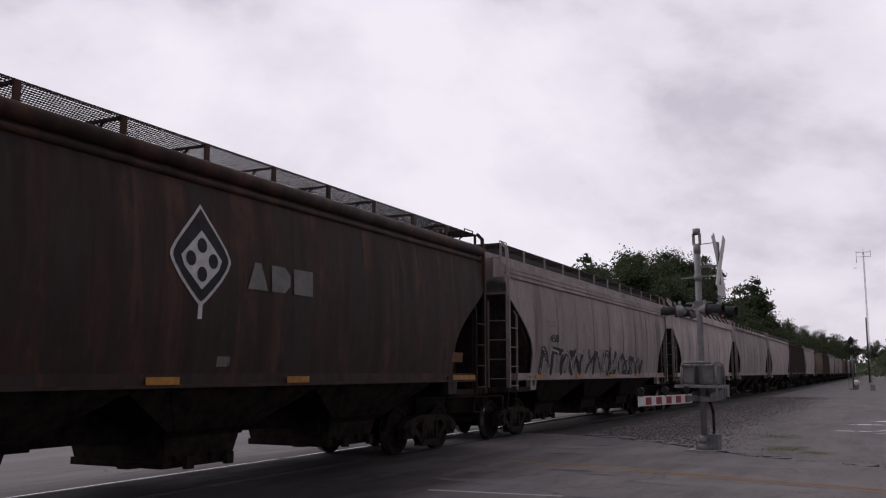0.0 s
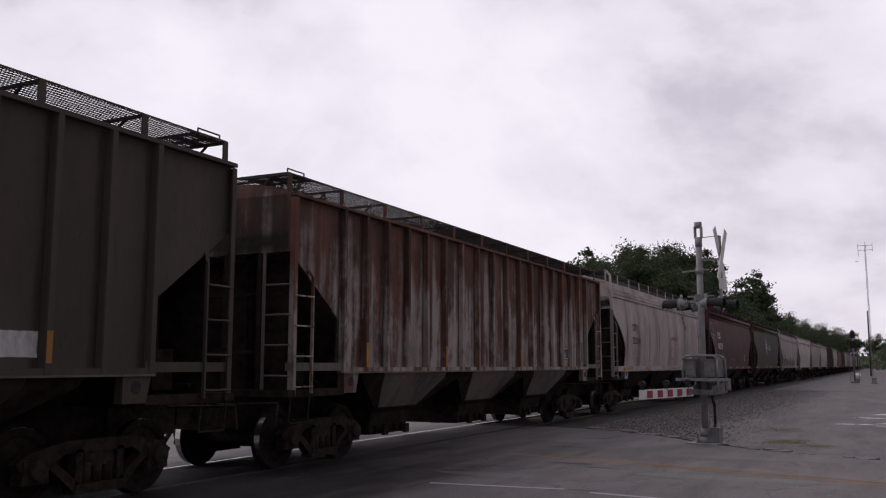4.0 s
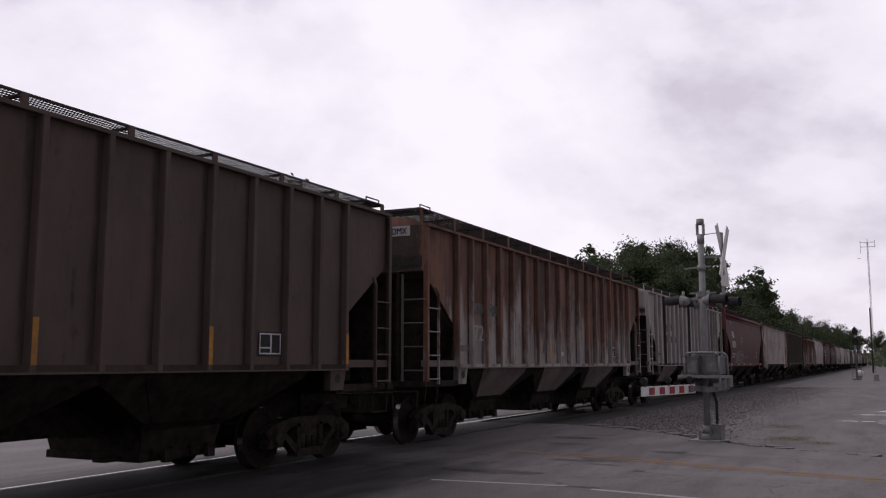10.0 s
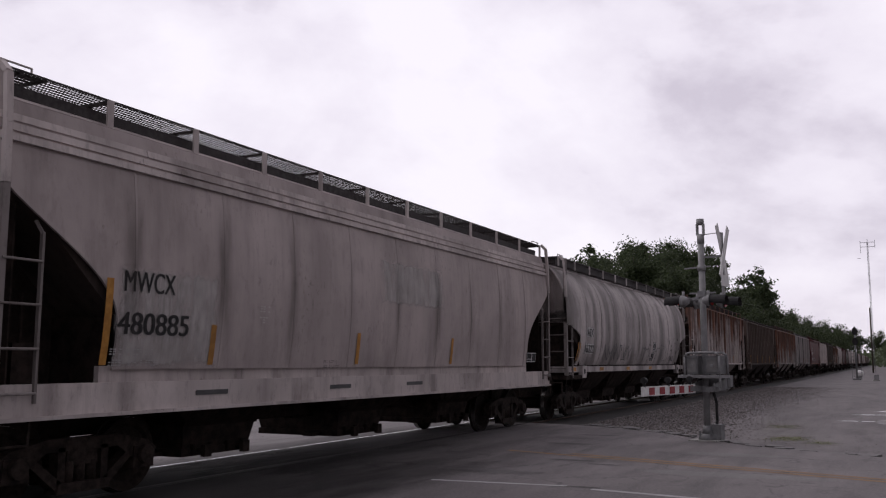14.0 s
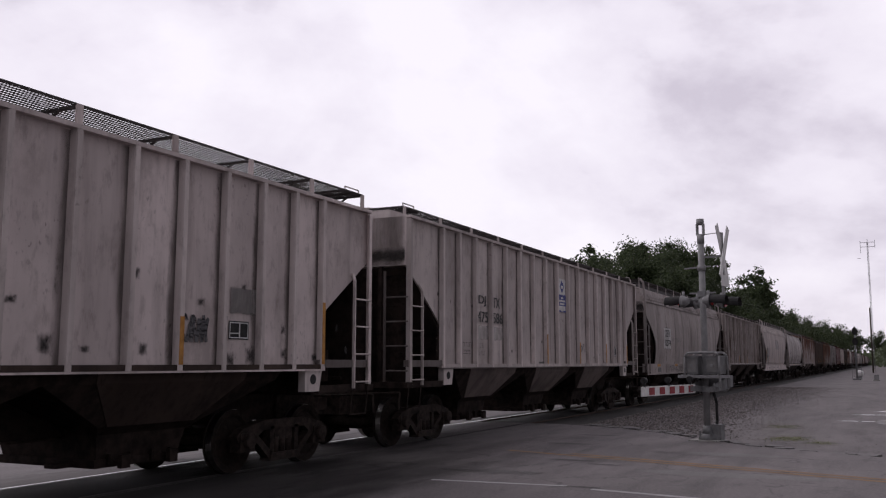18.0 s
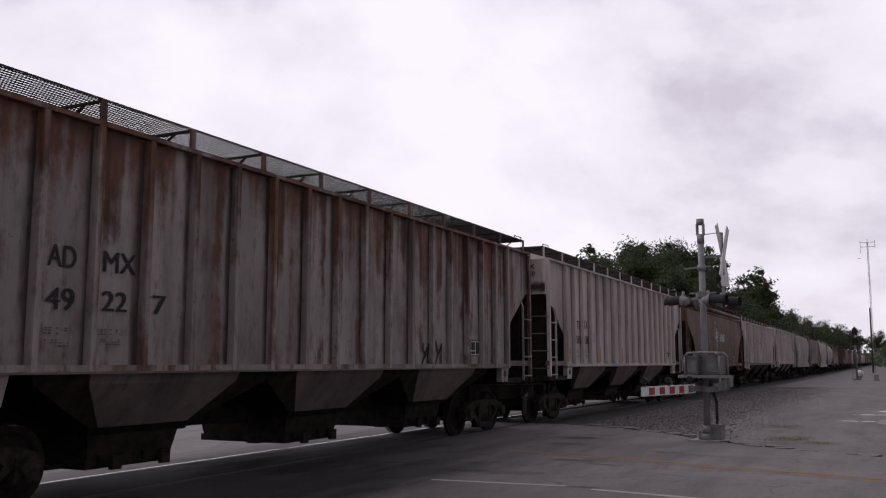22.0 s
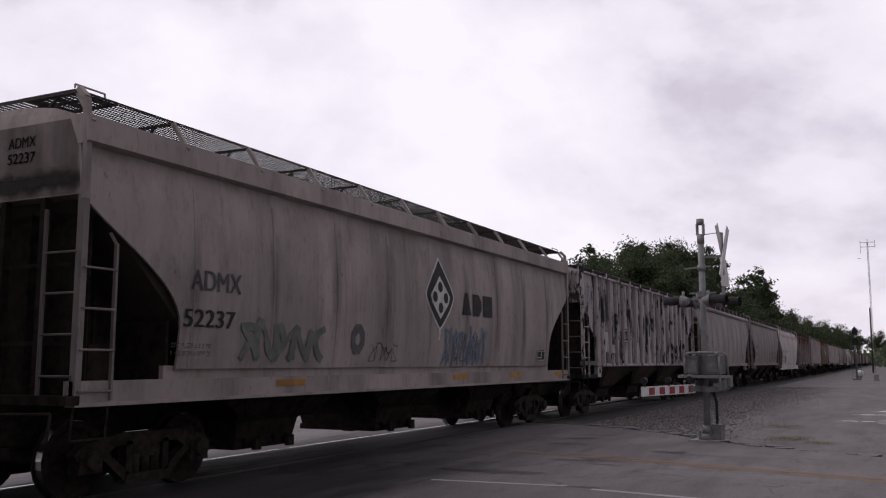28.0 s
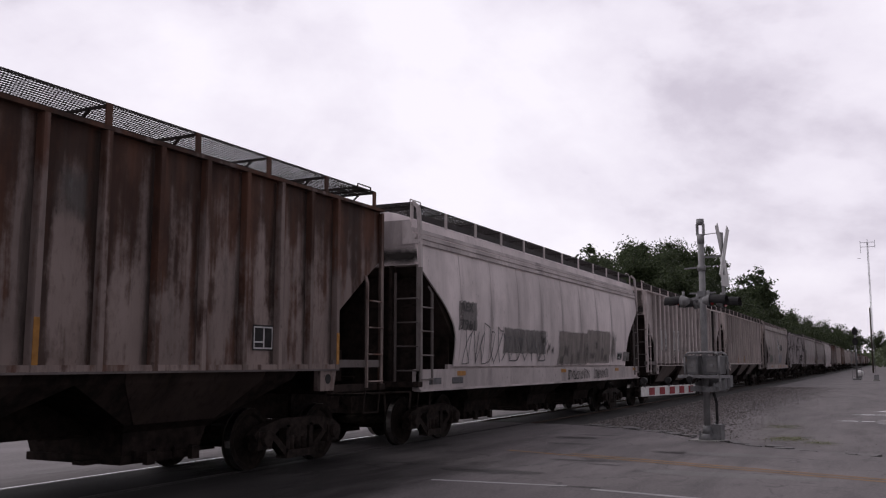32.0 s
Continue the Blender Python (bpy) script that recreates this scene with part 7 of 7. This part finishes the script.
    # conduit and a battery pot at the foot
    bm = bmesh.new()
    pts = [(-0.06, 0.12, 1.0), (-0.1, 0.17, 0.75), (-0.1, 0.17, 0.4), (-0.05, 0.14, 0.15)]
    for a, b in zip(pts, pts[1:]):
        rod(bm, a, b, 0.03, 8)
    part("cable_conduit", bm, MAT["black"], root, "black flexible cable conduit")
    bm = bmesh.new(); box(bm, -0.2, 0.02, 0.1, 0.28, 0.0, 0.3); box(bm, -0.21, 0.03, 0.09, 0.29, 0.3, 0.33)
    part("foot_box", bm, MAT["galv"], root)


def far_signal():
    root = thing("block_signal", pose(92.0, 2.38, 0), "black two-headed railway block signal on a mast", "railway signal")
    bm = bmesh.new(); rod(bm, (0, 0, 0), (0, 0, 4.9), 0.08, 10); box(bm, -0.35, 0.35, -0.35, 0.35, -0.05, 0.1)
    part("mast", bm, MAT["galv"], root)
    for z in (4.45, 3.5):
        bm = bmesh.new(); prism(bm, [(0.25 * math.cos(i * math.tau / 20), z + 0.36 * math.sin(i * math.tau / 20)) for i in range(20)], -0.30, -0.27, "x")
        hd = part("signal_head", bm, MAT["black"], root, "oval black signal background")
        for d in (-0.2, 0.2):
            bm = bmesh.new(); rod(bm, (-0.31, 0, z + d), (-0.5, 0, z + d), 0.13, 12)
            part("hood", bm, MAT["black"], hd)
        bm = bmesh.new(); box(bm, -0.26, 0.0, -0.14, 0.14, z - 0.2, z + 0.2)
        part("lamp_case", bm, MAT["black"], hd)
    bm = bmesh.new()
    for y in (-0.4, 0.4):
        rod(bm, (0.25, y, 0), (0.25, y, 3.2), 0.02, 6)
    for i in range(10):
        rod(bm, (0.25, -0.4, 0.3 + 0.3 * i), (0.25, 0.4, 0.3 + 0.3 * i), 0.015, 6)
    part("ladder", bm, MAT["galv"], root)
    # white drum-like cap and a grey case beside the track
    root = thing("relay_case", pose(89.9, 0.75, -0.06), "small pale metal relay case beside the track", "relay case")
    bm = bmesh.new(); box(bm, -0.16, 0.16, -0.2, 0.2, 0.1, 0.5); box(bm, -0.19, 0.19, -0.23, 0.23, 0.5, 0.54)
    part("case", bm, MAT["silver"], root)
    bm = bmesh.new(); box(bm, -0.24, 0.24, -0.3, 0.3, 0, 0.1)
    part("plinth", bm, MAT["concrete"], root)
    root = thing("marker_drum", pose(97.0, 2.25, -0.06), "small white drum on a short stand beside the track", "drum")
    bm = bmesh.new(); loft(bm, [[(r * math.cos(i * math.tau / 16), r * math.sin(i * math.tau / 16), z) for i in range(16)] for r, z in ((0.2, 0.35), (0.3, 0.42), (0.34, 0.6), (0.3, 0.8), (0.15, 0.88))])
    part("drum", bm, MAT["gate_white"], root)
    bm = bmesh.new(); rod(bm, (0, 0, -0.05), (0, 0, 0.36), 0.2, 10)
    part("stand", bm, MAT["galv"], root)


def radio_mast():
    root = thing("radio_mast", pose(150.0, 1.4, 0), "slender steel radio mast with a square antenna frame", "radio mast")
    h = 19.8
    bm = bmesh.new()
    for a in range(3):
        q = a * math.tau / 3
        rod(bm, (0.13 * math.cos(q), 0.13 * math.sin(q), 0), (0.1 * math.cos(q), 0.1 * math.sin(q), h), 0.022, 6)
    for i in range(40):
        z, z2 = h * i / 40, h * (i + 1) / 40
        for a in range(3):
            q, p = a * math.tau / 3, (a + 1) * math.tau / 3
            rod(bm, (0.12 * math.cos(q), 0.12 * math.sin(q), z), (0.12 * math.cos(p), 0.12 * math.sin(p), z2), 0.008, 4)
    part("lattice", bm, MAT["galv"], root)
    bm = bmesh.new()
    for a, b in (((0, -1, h - 0.7), (0, 1, h - 0.7)), ((0, -1, h), (0, 1, h)), ((0, -1, h - 0.9), (0, -1, h + 0.3)), ((0, 1, h - 1.6), (0, 1, h + 0.3)), ((0, 0, h - 0.5), (0, 0, h + 0.5)), ((0, 1.0, h - 2.4), (0, 1.5, h - 2.4))):
        rod(bm, a, b, 0.032, 6)
    part("antenna", bm, MAT["galv"], root)
    root = thing("pole", pose(150.0, 1.62, 0), "plain brown wooden pole beside the radio mast", "utility pole")
    bm = bmesh.new(); rod(bm, (0, 0, 0), (0, 0, 9.8), 0.13, 10, 0.09)
    part("shaft", bm, MAT["bark"], root)


def make_tree(seed, height, spread, leaves, mat, low=0.18, leaf=1.0):
    rng = random.Random(seed)
    root = thing("tree", pose(0, 0, 0), "green broadleaf tree in full leaf behind the railway", "tree", "trees behind the railway")
    bm = bmesh.new()
    tips = []
    h0 = height * 0.45
    rod(bm, (0, 0, -0.1), (0.1, 0, h0), height * 0.022, 9, height * 0.013)
    limbs = []
    for i in range(11):
        a = i * 2.4 + rng.uniform(-0.3, 0.3)
        z = height * (low + 0.08 + 0.5 * (i / 11)) if i > 1 else height * 0.4
        reach = spread * rng.uniform(0.45, 0.95) * (1 - 0.5 * i / 11)
        tip = Vector((reach * math.cos(a), reach * math.sin(a), z + height * rng.uniform(0.12, 0.32)))
        base = Vector((0.05, 0, min(z, h0)))
        rod(bm, base, tip, height * 0.008, 6, height * 0.003)
        limbs.append((base, tip))
    for i in range(3):
        tip = Vector((rng.uniform(-0.3, 0.3) * spread, rng.uniform(-0.3, 0.3) * spread, height * rng.uniform(0.8, 0.98)))
        rod(bm, (0.1, 0, h0), tip, height * 0.01, 6, height * 0.003)
        limbs.append((Vector((0.1, 0, h0)), tip))
    part("trunk", bm, MAT["bark"], root)
    verts, faces = [], []
    clumps = []
    for b, t in limbs:
        for j in range(7):
            q = rng.uniform(0.5, 1.08)
            c = b.lerp(t, q) + Vector((rng.gauss(0, 1), rng.gauss(0, 1), rng.gauss(0, 0.7))) * spread * 0.15
            clumps.append((c, spread * rng.uniform(0.09, 0.22)))
    for i in range(leaves):
        c, r = rng.choice(clumps)
        d = Vector((rng.gauss(0, 0.62), rng.gauss(0, 0.62), rng.gauss(0, 0.62))) * r
        p = c + Vector((d.x, d.y, d.z * 0.75))
        n = Vector((rng.gauss(0, 1), rng.gauss(0, 1), rng.gauss(0.5, 1))).normalized()
        u = n.orthogonal().normalized()
        w = n.cross(u)
        s = height * leaf * rng.uniform(0.0065, 0.0125)
        k = len(verts)
        verts += [p - u * s, p + w * s * 0.55 - n * s * 0.1, p + u * s, p - w * s * 0.55 - n * s * 0.1]
        faces.append((k, k + 1, k + 2, k + 3))
    me = bpy.data.meshes.new("crown")
    me.from_pydata([tuple(v) for v in verts], [], faces)
    me.materials.append(None)
    part("crown", me, MAT[mat], root)
    return root


def trees():
    protos = [make_tree(1, 14, 5.2, 22000, "leaf"), make_tree(2, 13, 5.0, 22000, "leaf2"), make_tree(3, 15, 4.2, 19000, "leaf"), make_tree(4, 12, 5.4, 22000, "leaf2"), make_tree(7, 9, 4.6, 6000, "leaf_far", low=0.05, leaf=1.3),
              make_tree(1, 14, 5.2, 8000, "leaf", leaf=1.65), make_tree(2, 13, 5.0, 8000, "leaf2", leaf=1.65), make_tree(3, 15, 4.2, 7000, "leaf", leaf=1.65), make_tree(4, 12, 5.4, 8000, "leaf2", leaf=1.65)]
    rng = random.Random(12)
    # (place along the track, distance, height, form)
    spots = [(76, 21, 9.6, 3), (83, 20, 12.9, 0), (87, 22, 11.6, 3), (91, 20, 12.8, 1), (96, 22, 13.6, 0), (101, 20, 14.4, 2), (106, 21, 14.0, 3), (112, 22, 14.6, 1), (118, 20, 15.6, 2), (124, 21, 11.0, 3),
             (130, 22, 11.0, 1), (137, 20, 11.6, 0), (144, 21, 11.6, 3), (151, 20, 12.0, 1), (158, 21, 12.2, 0), (165, 20, 17.0, 2), (174, 21, 13.0, 3), (182, 22, 12.6, 1), (190, 21, 11.8, 0), (200, 22, 12.0, 3), (211, 21, 12.4, 1),
             (223, 21, 12.6, 0), (236, 22, 13.0, 3), (250, 21, 13.4, 1), (266, 22, 13.2, 0), (284, 22, 13.4, 3), (304, 22, 13.8, 1), (328, 21, 14.4, 0), (356, 21, 15.0, 3), (390, 20, 15.6, 1), (430, 19, 16.5, 0), (480, 17, 18.0, 3), (540, 13, 19.0, 1),
             (41.6, 30.2, 11.4, 2), (98, 31, 13.0, 1), (104, 31, 15.0, 0), (122, 31, 15.5, 3), (143, 32, 16.0, 1), (165, 32, 16.5, 0), (620, 4, 19.0, 3), (700, -4, 20.0, 0), (640, -24, 19.0, 1), (520, -22, 17.0, 3), (430, -26, 16.0, 1),
             (150, -1.6, 5.4, 4), (160, -3.6, 7.0, 4), (176, -1.4, 4.6, 4), (190, -5.5, 8.6, 4), (142, -5.2, 7.5, 4), (220, -6, 11.5, 0), (260, -9, 13.0, 1), (310, -8, 14.0, 3)]
    tall = (14, 13, 15, 12, 9)
    for i, (x, y, s, p) in enumerate(spots):
        s /= tall[p]
        if p < 4 and (x > 128 or y > 25):
            p += 5
        q = pose(x, y, -0.06, 0, 0, rng.uniform(0, 360))
        ob = copy_thing(protos[p], q)
        ob.scale = (s, s, s)
    for i, p in enumerate(protos):
        p.matrix_basis = pose(230 + 25 * i, 31, -0.06)
    # brush along the foot of the wood
    verts, faces = [], []
    for i in range(16000):
        x = 60 + 480 * rng.random() ** 1.6
        y = 17 + rng.gauss(0, 1.2) + 2
        z = abs(rng.gauss(0, 1)) * 2.6
        p = Vector((x, y, min(z, 5.5)))
        n = Vector((rng.gauss(0, 1), rng.gauss(0, 1), rng.gauss(0.5, 1))).normalized()
        u = n.orthogonal().normalized(); w = n.cross(u)
        s = rng.uniform(0.16, 0.34) * (1 + x / 250)
        k = len(verts)
        verts += [p - u * s, p + w * s * 0.6, p + u * s, p - w * s * 0.6]
        faces.append((k, k + 1, k + 2, k + 3))
    me = bpy.data.meshes.new("brush")
    me.from_pydata([tuple(v) for v in verts], [], faces)
    me.materials.append(None)
    solo("brush", me, MAT["leaf2"], "dense green brush at the foot of the wood", "brush", kind="stuff")


def far_woods():
    """Low woods and bushes that close the horizon along the line."""
    rng = random.Random(31)
    verts, faces = [], []
    for i in range(26000):
        if i % 2:
            x, y, h = rng.uniform(330, 900), rng.uniform(-230, 40), 11.0
            if abs(y - 9) < 5 and x < 500:
                continue
        else:
            x, y, h = rng.uniform(135, 300), -2.2 - rng.expovariate(0.08), 3.4
        z = h * rng.random() ** 0.8 * (0.7 + 0.3 * noise.noise((x * 0.03, y * 0.05, 1.0)))
        q = Vector((x, y, z))
        n = Vector((rng.gauss(0, 1), rng.gauss(0, 1), rng.gauss(0.5, 1))).normalized()
        u = n.orthogonal().normalized(); w = n.cross(u)
        s = rng.uniform(0.5, 1.1) * (x / 330)
        k = len(verts)
        verts += [q - u * s, q + w * s * 0.6, q + u * s, q - w * s * 0.6]
        faces.append((k, k + 1, k + 2, k + 3))
    me = bpy.data.meshes.new("far_woods")
    me.from_pydata([tuple(v) for v in verts], [], faces)
    me.materials.append(None)
    solo("far_woods", me, MAT["leaf_far"], "distant green woods and bushes along the railway", "woods", kind="stuff")


def blob(name, cx, cy, rx, ry, z, material, label, category, seed):
    """A flat patch with an uneven outline."""
    rng = random.Random(seed)
    bm = bmesh.new()
    n = 22
    bm.faces.new([bm.verts.new((cx + rx * rng.uniform(0.75, 1.15) * math.cos(i * math.tau / n), cy + ry * rng.uniform(0.7, 1.2) * math.sin(i * math.tau / n), z)) for i in range(n)])
    solo(name, bm, material, label, category, kind="structure")


def ground_details():
    for i, (x, y, a, b) in enumerate(((27.7, 0.7, 0.12, 0.6), (28.4, -0.6, 0.16, 0.9), (31.2, 0.5, 0.2, 0.5), (33.5, -0.8, 0.3, 1.3), (26.9, -0.2, 0.07, 0.5))):
        blob("puddle", x, y, a, b, -0.056, MAT["puddle"], "shallow rain puddle on the gravel", "puddle", i)
    for i, (x, y, a, b) in enumerate(((14.1, 4.6, 0.10, 0.42), (13.7, 4.0, 0.07, 0.3), (11.15, 3.5, 0.05, 0.22), (16.9, 5.6, 0.12, 0.5), (19.1, 5.6, 0.12, 0.45))):
        blob("pothole", x, y, a, b, 0.005, MAT["pothole"], "dark broken patch in the asphalt", "pothole", 20 + i)
    for i, (x, y, a, b) in enumerate(((14.6, 4.1, 0.5, 0.5), (18.3, 5.9, 0.35, 0.5), (13.2, 2.2, 0.3, 1.4), (16.1, 2.6, 0.3, 1.1), (12.2, 5.2, 0.25, 0.9))):
        blob("asphalt_patch", x, y, a, b, 0.003, MAT["patch"], "paler worn patch on the asphalt", "patch", 40 + i)
    # broken edge of the pavement
    rng = random.Random(77)
    edge = [(22.1, 7.1), (21.6, 5.8), (20.6, 4.6), (19.45, 3.55), (18.0, 2.4), (17.4, 1.3), (17.0, 0.1), (16.4, -2.0)]
    for (x0, y0), (x1, y1) in zip(edge, edge[1:]):
        for j in range(7):
            q = (j + rng.random()) / 7
            bm = bmesh.new()
            n = 6
            r = rng.uniform(0.06, 0.2)
            prism(bm, [(r * rng.uniform(0.6, 1.2) * math.cos(i * math.tau / n), 1.6 * r * rng.uniform(0.6, 1.2) * math.sin(i * math.tau / n)) for i in range(n)], -0.06, rng.uniform(-0.02, 0.02), "z")
            ob = solo("pavement_fragment", bm, MAT["patch"], "broken fragment of grey pavement at the road edge", "rubble", "rubble along the road edge", m=pose(x0 + (x1 - x0) * q + rng.uniform(0.0, 0.35), y0 + (y1 - y0) * q, 0, 0, 0, rng.uniform(0, 360)))
    # weeds: a thin green growth with fine blades
    rng = random.Random(8)
    for cx, cy, n, h, rx, ry in ((20.75, 1.95, 260, 0.022, 0.9, 0.6), (19.9, 1.3, 60, 0.018, 0.6, 0.45), (24.5, 2.4, 60, 0.02, 1.0, 0.6)):
        bm = bmesh.new()
        bm.faces.new([bm.verts.new((cx + a * rx, cy + b * ry, -0.052)) for a, b in ((-1, -1), (1, -1), (1, 1), (-1, 1))])
        root = solo("weeds", bm, MAT["moss"], "low yellow-green weeds growing in the gravel", "weeds", kind="stuff")
        verts, faces = [], []
        for i in range(n):
            x, y = cx + rng.gauss(0, 0.36) * rx, cy + rng.gauss(0, 0.36) * ry
            a, w, hh = rng.uniform(0, 6.28), rng.uniform(0.006, 0.014), h * rng.uniform(0.4, 1.3)
            dx, dy = math.cos(a), math.sin(a)
            k = len(verts)
            verts += [(x - dy * w, y + dx * w, -0.06), (x + dy * w, y - dx * w, -0.06), (x + dx * hh * 0.35 + dy * w * 0.6, y + dy * hh * 0.35 - dx * w * 0.6, -0.06 + hh * 0.7), (x + dx * hh * 0.7, y + dy * hh * 0.7, -0.06 + hh)]
            faces += [(k, k + 1, k + 2), (k, k + 2, k + 3)]
        me = bpy.data.meshes.new("blades")
        me.from_pydata(verts, [], faces)
        me.materials.append(None)
        part("blades", me, MAT["weed"], root)


MAT["moss"] = worn("low_green_growth", (0.14, 0.145, 0.07), 0.8, 3.0, 0.5, 0.9, "XY", 1.0)
MAT["pothole"] = road_material("broken_asphalt", (0.05, 0.046, 0.046), (0.085, 0.078, 0.078), False, (0.03, 0.028, 0.028))
MAT["patch"] = road_material("worn_asphalt_patch", (0.115, 0.108, 0.107), (0.155, 0.146, 0.145), False, (0.09, 0.084, 0.083))
crossing_signal()
far_signal()
far_woods()
ground_details()
radio_mast()
trees()
ballast_stones()


# ---- keyed things ----
def motions():
    # one turn of the wheels is 2.78 m of track; all wheelsets on like axles turn alike
    r = 0.443
    for x, sets in WHEELS.items():
        lead = sets[0]
        rows = [(i / FPS, pose(x, 0, r, 0, math.degrees(SPEED * i / FPS / r) % 360.0, 0)) for i in range(int(32 * FPS) + 1)]
        walk(lead, rows)
        for w in sets[1:]:
            w.rotation_mode = "QUATERNION"
            d = w.animation_data_create()
            d.action = lead.animation_data.action
            d.action_slot = lead.animation_data.action_slot
    for k, car in CARS.items():
        x = car.location.x
        walk(car, [(t, pose(x + SPEED * t, TRACK_Y, 0.014)) for t in (0.0, 8.0, 16.0, 24.0, 32.0)])


motions()
